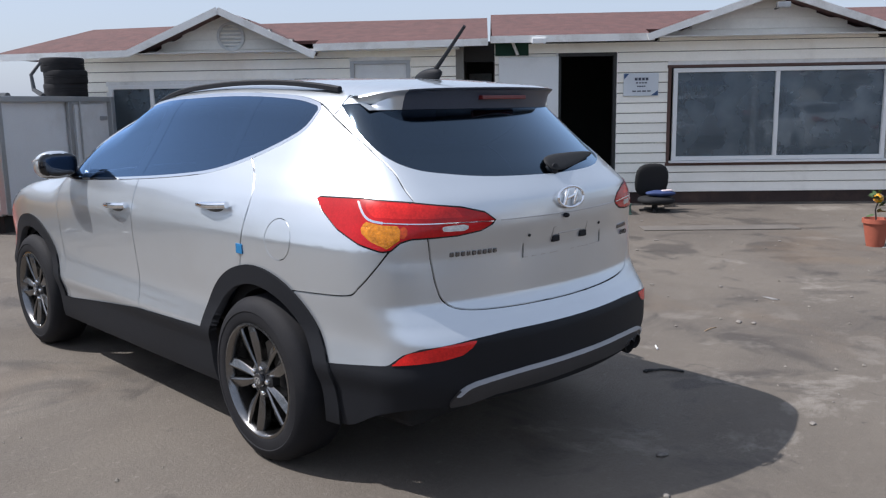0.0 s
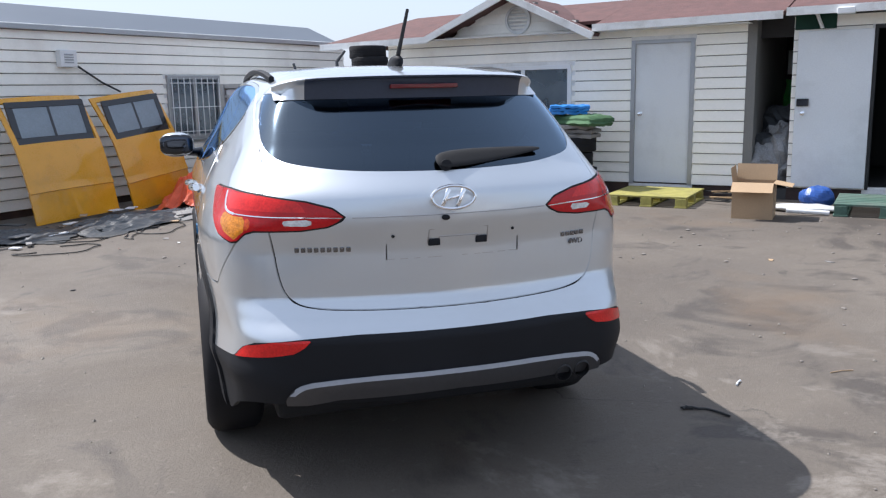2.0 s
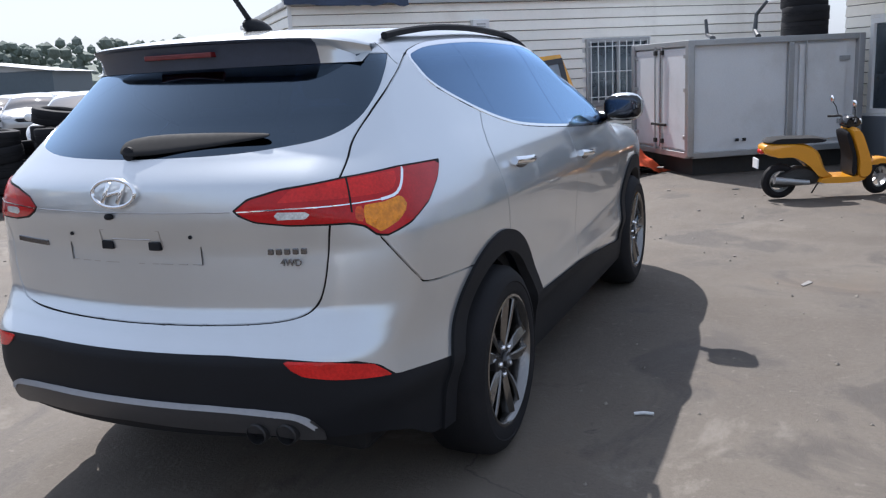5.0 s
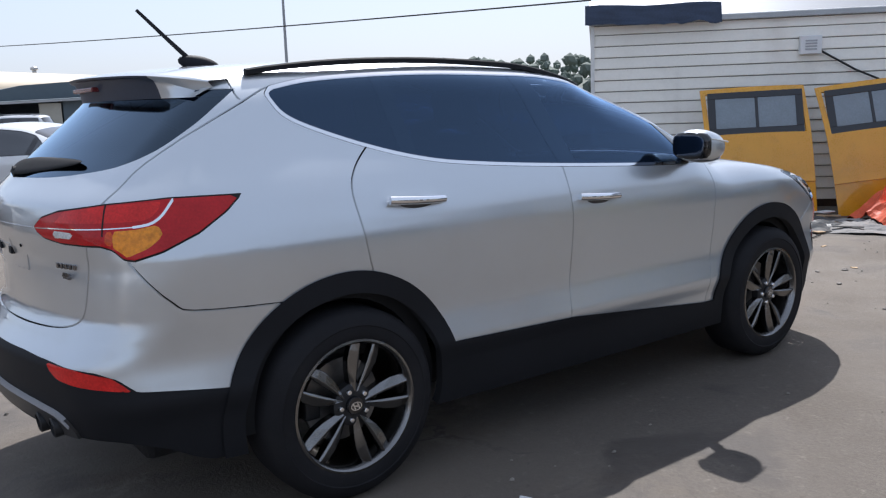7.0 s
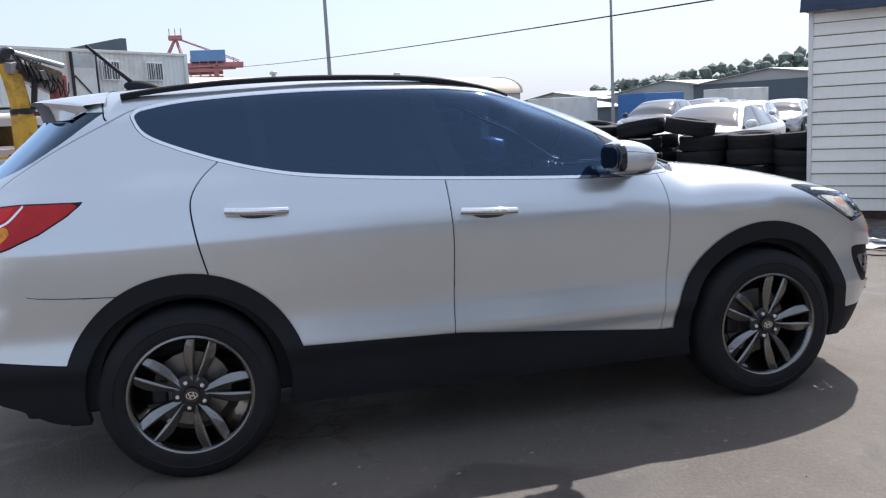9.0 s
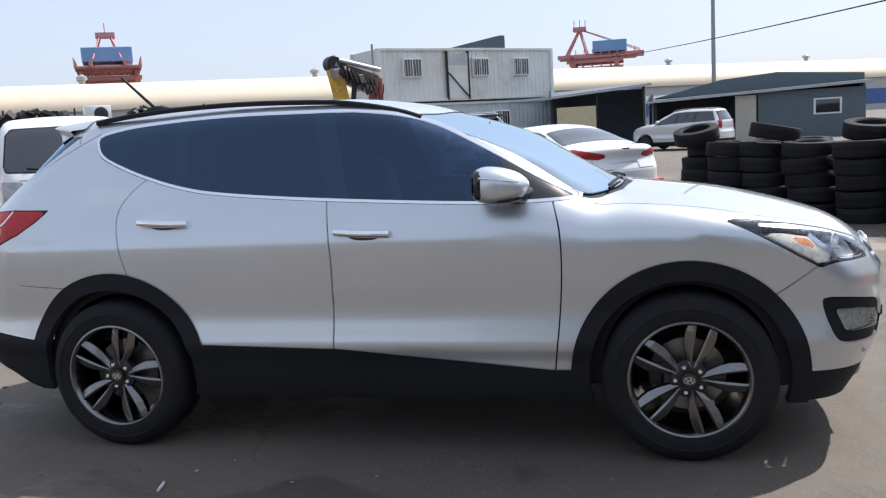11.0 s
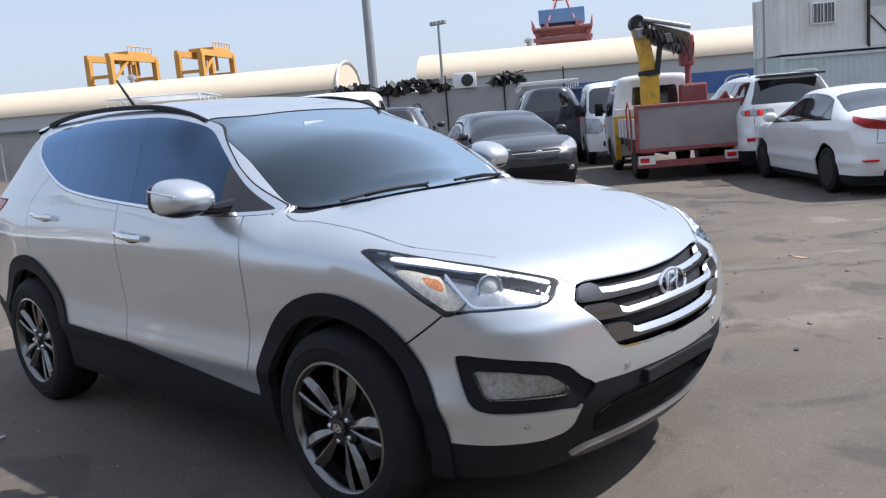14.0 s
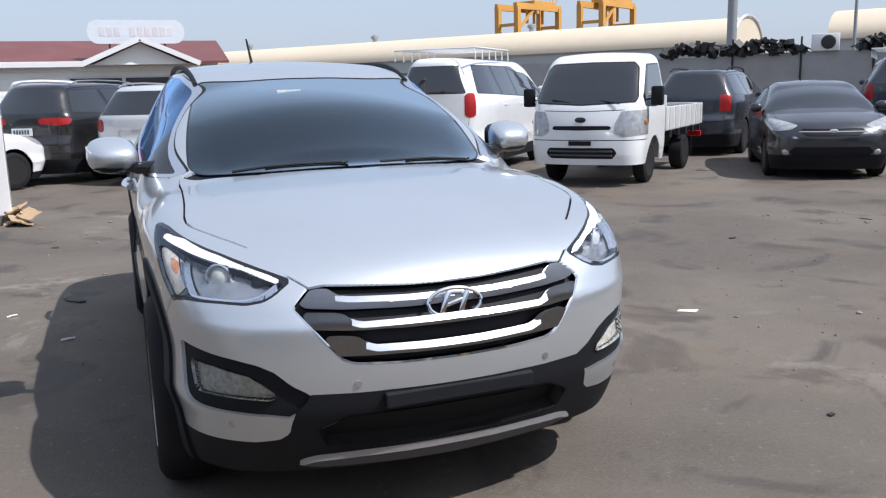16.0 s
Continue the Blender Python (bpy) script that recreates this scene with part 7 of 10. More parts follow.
def flower_pot():
    t = thing("flower_pot", "terracotta plastic pot with a small leafy plant", "plant pot", yard(-5.42, 3.95, 0))
    part("pot", lathe([(0.085, 0.0), (0.125, 0.24), (0.14, 0.245), (0.14, 0.29), (0.125, 0.29), (0.12, 0.25), (0.001, 0.24)], 28), TERRACOTTA, t, "", True)
    part("stem", tube([(0, 0, 0.22), (0.02, 0, 0.38), (-0.01, 0.01, 0.52)], 0.008, 6), IRON, t)
    for k in range(22):
        rr = random.Random(k)
        a, z, r = rr.uniform(0, 6.3), rr.uniform(0.33, 0.56), rr.uniform(0.03, 0.10)
        lf = prism([(0, 0), (0.02, 0.018), (0.06, 0.02), (0.085, 0), (0.06, -0.02), (0.02, -0.018)], 0, 0.002, pose(r * 0.3 * math.cos(a), r * 0.3 * math.sin(a), z, rr.uniform(-30, 30), rr.uniform(-40, 20), math.degrees(a)))
        part("leaf", lf, LEAF, t)
    part("flower_bag", blob((0.0, 0.0, 0.50), (0.05, 0.05, 0.05), 2.2, 12), YELLOW_VAN, t, "", True)


flower_pot()
for a0, a1, v0, v1, l in ((-5.1, -3.25, 2.45, 2.78, "flat grey-brown board lying on the concrete"), (-4.1, -3.95, 0.25, 0.55, "small concrete block against the wall")):
    hgt = 0.012 if v0 > 1 else 0.1
    o = tagged(link("flat_board" if v0 > 1 else "concrete_block", boxm((-(a1 - a0) / 2, -(v1 - v0) / 2, 0), ((a1 - a0) / 2, (v1 - v0) / 2, hgt), 0.004), mat("weathered_board", (0.13, 0.115, 0.10), 0.8, vary=0.25, scale=4) if v0 > 1 else CONCRETE), l, "board" if v0 > 1 else "block")
    o.matrix_world = yard((a0 + a1) / 2, (v0 + v1) / 2, 0, 1)


# ---------------------------------------------------------------- yellow scooter
def scooter():
    f, r = Vector((2.66, 5.50, 0)), Vector((1.70, 5.08, 0))
    d = (f - r).normalized()
    m = Matrix.Translation((f + r) / 2) @ pose(0, 0, 0, 0, 0, math.degrees(math.atan2(d.y, d.x)))
    t = thing("motor_scooter", "orange-yellow motor scooter parked on its stand", "scooter", m @ pose(0, 0, 0, 4, 0, 0) @ Matrix.Scale(0.86, 4))
    R, wb = 0.215, 0.60
    for x in (-wb, wb):
        w = new("wheel")
        w.parent = t
        w.matrix_basis = pose(x, 0, R + 0.012, 90, 0, 18 if x > 0 else 0)
        part("tyre", lathe([(0.13, -0.045), (0.17, -0.055), (0.205, -0.035), (0.215, 0), (0.205, 0.035), (0.17, 0.055), (0.13, 0.045)], 32, close=True), TYRE, w, "", True)
        part("rim", lathe([(0.13, -0.03), (0.135, 0.0), (0.13, 0.03), (0.115, 0.03), (0.115, -0.03)], 28, close=True), ALU, w, "", True)
        part("hub", lathe([(0.001, -0.05), (0.045, -0.05), (0.045, 0.05), (0.001, 0.05)], 16), ALU, w, "", True)
        for k in range(5):
            part("spoke", beam((0.03 * math.cos(k * 1.257), 0.03 * math.sin(k * 1.257), 0), (0.122 * math.cos(k * 1.257), 0.122 * math.sin(k * 1.257), 0), 0.025, 0.02), ALU, w)

    def sheet(name, outline, half, material, taper=0.75, label=""):
        bm = bmesh.new()
        pts = smooth_line(outline, 4, True)
        ctr = pts.mean(0)
        rings = [[bm.verts.new((ctr[0] + (x - ctr[0]) * k, y, ctr[1] + (z - ctr[1]) * k)) for x, z in pts] for y, k in ((-half, taper), (-half * 0.75, 0.95), (0, 1.0), (half * 0.75, 0.95), (half, taper))]
        n = len(pts)
        for a, b in zip(rings, rings[1:]):
            for i in range(n):
                bm.faces.new((a[i], a[(i + 1) % n], b[(i + 1) % n], b[i]))
        bm.faces.new(rings[0][::-1])
        bm.faces.new(rings[-1])
        bmesh.ops.recalc_face_normals(bm, faces=bm.faces)
        return part(name, bm, material, t, label, True)
    sheet("tail_body", [(-0.86, 0.62), (-0.80, 0.70), (-0.45, 0.70), (-0.20, 0.60), (-0.08, 0.36), (0.02, 0.26), (-0.12, 0.24), (-0.28, 0.40), (-0.50, 0.53), (-0.74, 0.54)], 0.135, YELLOW_SCOOT, 0.82, "glossy orange-yellow rear fairing")
    sheet("footboard", [(-0.16, 0.20), (0.32, 0.20), (0.42, 0.30), (0.34, 0.31), (0.26, 0.27), (-0.10, 0.27)], 0.15, YELLOW_SCOOT, 0.92)
    sheet("leg_shield", [(0.30, 0.24), (0.42, 0.24), (0.44, 0.40), (0.30, 0.78), (0.22, 0.86), (0.16, 0.82), (0.27, 0.50)], 0.18, YELLOW_SCOOT, 0.85)
    sheet("inner_shield", [(0.21, 0.28), (0.27, 0.28), (0.255, 0.50), (0.15, 0.80), (0.11, 0.78), (0.20, 0.5)], 0.145, BLACK_TRIM, 0.9)
    sheet("front_mudguard", [(0.36, 0.36), (0.50, 0.46), (0.66, 0.46), (0.80, 0.36), (0.82, 0.28), (0.72, 0.37), (0.58, 0.40), (0.46, 0.34)], 0.075, YELLOW_SCOOT, 0.8)
    sheet("seat", [(-0.80, 0.70), (-0.72, 0.755), (-0.45, 0.755), (-0.15, 0.74), (-0.10, 0.69), (-0.40, 0.68)], 0.125, BLACK_CLOTH, 0.85, "black vinyl seat")
    sheet("engine_case", [(-0.70, 0.16), (-0.62, 0.30), (-0.40, 0.40), (-0.16, 0.34), (-0.14, 0.20), (-0.40, 0.17)], 0.10, IRON, 0.8)
    part("steering_column", tube([(0.60, 0, 0.25), (0.42, 0, 0.55), (0.20, 0, 0.90)], 0.03, 10), IRON, t, "", True)
    hb = part("handlebar", tube([(0.10, -0.34, 0.93), (0.18, -0.20, 0.95), (0.20, 0, 0.93), (0.18, 0.20, 0.95), (0.10, 0.34, 0.93)], 0.015, 8), BLACK_TRIM, t, "", True)
    sheet("headset", [(0.10, 0.88), (0.14, 0.97), (0.24, 0.98), (0.31, 0.90), (0.26, 0.84), (0.16, 0.83)], 0.10, GLOSS_BLACK, 0.8)
    part("headlight", blob((0.315, 0, 0.90), (0.02, 0.06, 0.04), 2.2, 14), WHITE_LENS, t, "", True)
    for s in (-1, 1):
        part("mirror_stalk", tube([(0.16, s * 0.20, 0.95), (0.14, s * 0.24, 1.06), (0.10, s * 0.27, 1.13)], 0.006, 6), IRON, t)
        part("rear_view_mirror", blob((0.10, s * 0.28, 1.15), (0.014, 0.06, 0.038), 2.2, 14), CHROME, t, "", True)
    part("tail_light", blob((-0.84, 0, 0.60), (0.035, 0.07, 0.035), 2.4, 12), RED_LENS, t, "", True)
    part("number_plate", boxm((-0.90, -0.08, 0.40), (-0.885, 0.08, 0.52), 0.003, None), PVC, t, "blank white plate")
    part("silencer", tube([(-0.72, -0.16, 0.27), (-0.30, -0.15, 0.22)], 0.045, 12, 0.03), ALU, t, "", True)
    part("side_stand", tube([(-0.05, 0.08, 0.22), (-0.10, 0.20, 0.01)], 0.010, 6), IRON, t)


scooter()


# ---------------------------------------------------------------- yellow van side panels leaning on the shed
# opaque grey: the pale reflection in the panes is put into the colour
PALE_PANE = mat("pale_reflection_glass", (0.20, 0.24, 0.27), 0.12, vary=0.15, scale=4, coat=0.6)


def van_panel(m, w, label):
    t = thing("van_side_panel", label, "vehicle panel", m, "yellow van panels")
    H, b0, b1 = 1.61, 0.99, 1.54
    bm = bmesh.new()
    n, k = 14, 20

    def bow(x, z):
        return 0.05 * (1 - (2 * x / w - 1) ** 2) + 0.10 * math.sin(math.pi * min(1, z / H) * 0.9) - 0.10 * max(0, z - b0) * 0.9 + (0.012 if 0.40 < z < 0.46 else 0)
    xs = sorted({round(w * i / n, 4) for i in range(n + 1)} | {0.055, w - 0.06})
    zs = sorted({round(H * i / k, 4) for i in range(k + 1)} | {b0, b1, 0.40, 0.46})
    grid = {(i, j): bm.verts.new((x + 0.05 * (z / H), bow(x, z), z)) for i, x in enumerate(xs) for j, z in enumerate(zs)}
    for i in range(len(xs) - 1):
        for j in range(len(zs) - 1):
            cx, cz = (xs[i] + xs[i + 1]) / 2, (zs[j] + zs[j + 1]) / 2
            if not (0.055 < cx < w - 0.06 and b0 < cz < b1):
                bm.faces.new((grid[i, j], grid[i + 1, j], grid[i + 1, j + 1], grid[i, j + 1]))
    bmesh.ops.delete(bm, geom=[v for v in bm.verts if not v.link_faces], context="VERTS")
    bmesh.ops.solidify(bm, geom=bm.faces[:], thickness=0.03)
    part("skin", bm, YELLOW_VAN, t, "", True)
    y0 = bow(w / 2, 1.2) - 0.015

    def strip(x0, x1, z0, z1, mat_, name, d=0.0):
        return part(name, boxm((x0 + 0.04, y0 - 0.012 + d, z0), (x1 + 0.04, y0 + 0.012 + d, z1), 0.004), mat_, t)
    strip(0.055, w - 0.06, b0, b0 + 0.09, GLOSS_BLACK, "window_band")
    strip(0.055, w - 0.06, b1 - 0.08, b1, GLOSS_BLACK, "window_band")
    strip(0.055, 0.14, b0 + 0.09, b1 - 0.08, GLOSS_BLACK, "window_band")
    strip(w - 0.15, w - 0.06, b0 + 0.09, b1 - 0.08, GLOSS_BLACK, "window_band")
    strip(w * 0.47, w * 0.47 + 0.035, b0 + 0.09, b1 - 0.08, GLOSS_BLACK, "window_post")
    for x0, x1 in ((0.14, w * 0.47), (w * 0.47 + 0.035, w - 0.15)):
        strip(x0, x1, b0 + 0.09, b1 - 0.08, PALE_PANE, "pane", -0.004)
    part("door_catch", boxm((0.14, bow(0.14, 0.85) - 0.003, 0.80), (0.22, bow(0.14, 0.85) + 0.012, 0.88), 0.006), BROWN_FRAME, t)
    return t


# base on the ground, top resting towards the shed's wall
def leaning(a, v, a2, lean, turn, slew):
    return YARD @ pose(a, v, a2, 0, 0, turn) @ pose(0, 0, 0, lean, 0, 0) @ pose(0, 0, 0, 0, slew, 0)


van_panel(leaning(6.30, 4.50, 0.03, 17, 91, 1.5), 1.24, "yellow van side panel with windows leaning on the shed")
van_panel(leaning(6.32, 3.14, 0.10, 16, 91, 6), 1.12, "second yellow van panel leaning beside an orange tarpaulin")


def tarp_heap(name, m, size, material, label, seed):
    bm = bmesh.new()
    bmesh.ops.create_grid(bm, x_segments=46, y_segments=36, size=1)
    for v in bm.verts:
        x, y = v.co.x, v.co.y
        r = math.hypot(x, y)
        o = Vector((seed, seed * 2.0, 0))
        ridge = abs(noise.noise(Vector((x * 2.2, y * 2.2, 0)) + o)) + 0.5 * abs(noise.noise(Vector((x * 5, y * 5, 3)) + o)) + 0.22 * abs(noise.noise(Vector((x * 11, y * 11, 3)) + o))
        h = max(0.0, 1 - r * r * 0.72) * (0.62 + 0.75 * (0.55 - ridge)) + 0.03 * (1 - min(1, r))
        v.co = Vector((x * size[0] * (1 + 0.15 * noise.noise(Vector((x * 3, y * 3, 9)) + o)), y * size[1] * (1 + 0.15 * noise.noise(Vector((x * 3, y * 3, 5)) + o)), max(0.004, h * size[2])))
    bmesh.ops.solidify(bm, geom=bm.faces[:], thickness=-0.004)
    ob = tagged(link(name, bm, material, smooth=False), label, "tarpaulin")
    ob.matrix_world = m
    return ob


tarp_heap("tarpaulin", yard(5.62, 3.42, 0, 20), (0.62, 0.85, 0.62), ORANGE_TARP, "crumpled orange tarpaulin heaped on the ground", 3)
tarp_heap("plastic_sheet", yard(5.35, 5.2, 0, 10), (0.55, 0.9, 0.13), DARK_SHEET, "dusty dark plastic sheeting spread by the shed", 8)
tarp_heap("plastic_sheet", yard(5.25, 4.2, 0, 70), (0.6, 0.55, 0.09), GREY_CLOTH, "grey sheeting lying among the scraps", 14)
tarp_heap("plastic_sheet", yard(5.6, 6.4, 0, 40), (0.6, 0.5, 0.10), DARK_SHEET, "dark sheeting bunched on the concrete", 19)
for k in range(60):
    rr = random.Random(200 + k)
    L, W = rr.uniform(0.06, 0.38), rr.uniform(0.03, 0.16)
    o = link("scrap_board", boxm((-L / 2, -W / 2, 0), (L / 2, W / 2, 0.012), 0.002), rr.choice((GREY_CLOTH, WOOD, DARK_SHEET, CARDBOARD, PVC, IRON)))
    tagged(o, "flat scrap of board or plastic on the ground", "scrap", "scraps by the shed")
    o.matrix_world = yard(rr.uniform(4.9, 6.3), rr.uniform(2.3, 6.9), 0.002 + 0.0132 * (k % 6), rr.uniform(0, 180))
for k in range(6):
    rr = random.Random(300 + k)
    c0 = Vector((rr.uniform(4.4, 5.4), rr.uniform(4.0, 6.6), 0.012))
    pts = [c0 + Vector((0.22 * math.cos(t) * (1 + 0.3 * math.sin(3 * t + k)), 0.30 * math.sin(t * 0.9 + k) + 0.05 * t, 0.0)) for t in np.linspace(0, 7, 24)]
    o = tagged(link("loose_cable", tube(pts, 0.007, 5), IRON), "loose black cable lying on the concrete", "cable", "loose cables")
    o.matrix_world = YARD


# small litter on the open concrete: stones, chips and stains kept tiny
def litter():
    bm = bmesh.new()
    rr = random.Random(11)
    for k in range(260):
        a, rad = rr.uniform(0, 6.283), rr.uniform(2.6, 9.5)
        x, y = rad * math.cos(a), rad * math.sin(a)
        s = rr.uniform(0.006, 0.022)
        add_blob(bm, (0, 0, 0), (s * rr.uniform(0.8, 1.8), s, s * 0.45), 2.0, 6, pose(x, y, s * 0.3, 0, 0, rr.uniform(0, 180)))
    tagged(link("stone_chips", bm, mat("stone_chip", (0.20, 0.18, 0.16), 0.9, vary=0.5, scale=2)), "scattered stone chips on the concrete", "gravel", kind="stuff")
    for k in range(22):
        a, rad = rr.uniform(0, 6.283), rr.uniform(2.4, 7.5)
        L, W = rr.uniform(0.02, 0.09), rr.uniform(0.015, 0.04)
        o = link("litter_scrap", prism([(-L, -W), (L * 0.7, -W * 0.8), (L, W * 0.5), (-L * 0.6, W)], 0, 0.004, None), rr.choice((PVC, CARDBOARD, IRON, GREY_CLOTH)))
        tagged(o, "small scrap of paper or plastic on the ground", "litter", "yard litter")
        o.matrix_world = pose(rad * math.cos(a), rad * math.sin(a), 0.002, 0, 0, rr.uniform(0, 360))


litter()


# a knotted black cord, two sticks and scraps beside the parked SUV
_cord = [(1.27, -1.92), (1.30, -1.89), (1.31, -1.93), (1.27, -1.90), (1.32, -1.91), (1.34, -1.94), (1.37, -1.95), (1.39, -1.98), (1.41, -2.03), (1.42, -2.07)]
tagged(link("cord", tube([(x, y, 0.008) for x, y in _cord], 0.006, 6), IRON, smooth=True), "knotted black cord on the concrete", "cord")
for a, b, w, m in (((1.71, -1.72), (1.77, -1.67), 0.006, PVC), ((2.30, -1.72), (2.44, -1.73), 0.003, CARDBOARD), ((1.39, -0.88), (1.31, -0.90), 0.007, PVC)):
    tagged(link("stick", tube([(*a, w), ((a[0] + b[0]) / 2, (a[1] + b[1]) / 2 + 0.004, w + 0.003), (*b, w)], w, 6), m), "short pale splinter lying on the concrete", "stick", "splinters on the yard")
for x, y, w, m in ((-4.48, -1.72, 0.045, IRON), (-1.90, 1.99, 0.022, IRON)):
    o = tagged(link("yard_scrap", prism([(-w, -w * 0.5), (w * 0.6, -w * 0.6), (w, w * 0.4), (-w * 0.7, w * 0.5)], 0, 0.006, None), m), "small torn scrap lying on the concrete", "litter", "torn scraps")
    o.matrix_world = pose(x, y, 0.002, 0, 0, 20)


# fine grit over the open concrete
def grit():
    rr = random.Random(23)
    V, F = [], []
    for k in range(2600):
        x, y_ = rr.uniform(-9, 10), rr.uniform(-10, 10)
        if abs(x) < 1.0 and abs(y_) < 2.5:
            continue
        r = rr.choice((0.004, 0.005, 0.006, 0.008, 0.012))
        o = len(V)
        for a, b, c in ((1, 0, 0.3), (0, 1, 0.4), (-1, 0, 0.3), (0, -1, 0.2), (0.1, 0.1, 1.1), (0, 0, -0.1)):
            V.append((x + a * r * rr.uniform(0.7, 1.3), y_ + b * r * rr.uniform(0.7, 1.3), max(0.0, c * r)))
        for a, b in ((0, 1), (1, 2), (2, 3), (3, 0)):
            F += [(o + a, o + b, o + 4), (o + b, o + a, o + 5)]
    me = bpy.data.meshes.new("grit")
    me.from_pydata(V, [], F)
    me.materials.append(GRIT)
    tagged(new("grit", me), "fine pale and dark grit scattered over the concrete", "grit", "", "stuff")


GRIT = mat("grit", (0.22, 0.20, 0.17), 0.9, vary=0.6, scale=1.5, grain=5)
grit()

# ---------------------------------------------------------------- parked vehicles
WHITE_CAR = mat("white_car_paint", (0.74, 0.75, 0.75), 0.25, 0.0, vary=0.03, scale=1.5, grain=300, coat=0.8, dirt=(0.5, 0.47, 0.42), dirt_amount=0.12)
GREY_CAR = mat("dark_grey_car_paint", (0.045, 0.048, 0.056), 0.3, 0.5, vary=0.06, scale=1.5, grain=300, coat=0.8, dirt=(0.22, 0.20, 0.17), dirt_amount=0.25)
BLACK_CAR = mat("black_car_paint", (0.012, 0.012, 0.014), 0.25, 0.2, vary=0.06, scale=1.5, grain=300, coat=0.9, dirt=(0.12, 0.11, 0.1), dirt_amount=0.2)
NAVY_CAR = mat("dark_blue_grey_car_paint", (0.035, 0.04, 0.055), 0.28, 0.4, vary=0.06, scale=1.5, grain=300, coat=0.9, dirt=(0.16, 0.15, 0.13), dirt_amount=0.2)
TIN_CAR = mat("dull_silver_car_paint", (0.45, 0.46, 0.47), 0.32, 0.6, vary=0.05, scale=1.5, grain=300, coat=0.8)
ALLOY_BRIGHT = mat("bright_cast_alloy", (0.58, 0.59, 0.60), 0.38, 0.45, vary=0.08)
LIGHT_TIN = mat("pale_silver_car_paint", (0.62, 0.63, 0.635), 0.3, 0.35, vary=0.04, scale=1.5, grain=300, coat=0.8)
LAMP_CLEAR = mat("clear_lamp", (0.36, 0.37, 0.38), 0.12, 0.2, vary=0.35, scale=14, grain=80, coat=1.0)
DARK_GLASS = mat("dark_car_glass", (0.012, 0.014, 0.017), 0.04, 0.0, vary=0.05, spec=0.9, coat=1.0)
RED_IRON = mat("faded_red_iron", (0.25, 0.06, 0.06), 0.6, 0.0, vary=0.25, scale=5, bump=0.1, dirt=(0.25, 0.17, 0.13), dirt_amount=0.5)
YELLOW_IRON = mat("worn_yellow_paint", (0.62, 0.34, 0.03), 0.5, 0.0, vary=0.18, scale=5, dirt=(0.12, 0.08, 0.05), dirt_amount=0.7)
BROWN_IRON = mat("oil_stained_brown_iron", (0.10, 0.075, 0.05), 0.5, 0.4, vary=0.4, scale=8, dirt=(0.30, 0.18, 0.05), dirt_amount=0.6)
OILY = mat("oily_black_iron", (0.02, 0.02, 0.02), 0.45, 0.4, vary=0.3)
BLUE_IRON = mat("blue_paint", (0.05, 0.16, 0.40), 0.5, vary=0.15, scale=4)
GATE_GREY = mat("scuffed_grey_steel", (0.27, 0.25, 0.25), 0.5, 0.3, vary=0.18, scale=2.5, dirt=(0.36, 0.26, 0.22), dirt_amount=0.6)

LAMPS = {
    "suv_tail": [(0.34, 0.98), (0.42, 1.10), (0.66, 1.14), (0.98, 1.12), (0.86, 0.94), (0.66, 0.83), (0.44, 0.86)],
    "sedan_tail": [(0.30, 1.02), (0.36, 1.10), (0.66, 1.18), (1.02, 1.23), (0.92, 1.10), (0.72, 0.98), (0.50, 0.97)],
    "bar_tail": [(0.28, 1.00), (0.30, 1.09), (0.66, 1.10), (0.98, 1.08), (0.92, 0.99), (0.66, 0.97)],
    "tall_tail": [(0.55, 0.86), (0.56, 1.16), (0.68, 1.18), (0.84, 1.17), (0.82, 0.86), (0.68, 0.84)],
    "mid_tail": [(0.60, 0.90), (0.61, 1.08), (0.70, 1.11), (0.90, 1.10), (0.86, 0.92), (0.70, 0.89)],
    "slim_tail": [(0.34, 1.03), (0.40, 1.09), (0.66, 1.14), (1.02, 1.19), (1.16, 1.20), (1.05, 1.11), (0.80, 1.02), (0.52, 0.99)],
    "head": [(1.50, 1.03), (1.20, 1.01), (0.85, 0.965), (0.60, 0.915), (0.66, 0.85), (0.90, 0.825), (1.16, 0.84), (1.38, 0.94)],
}
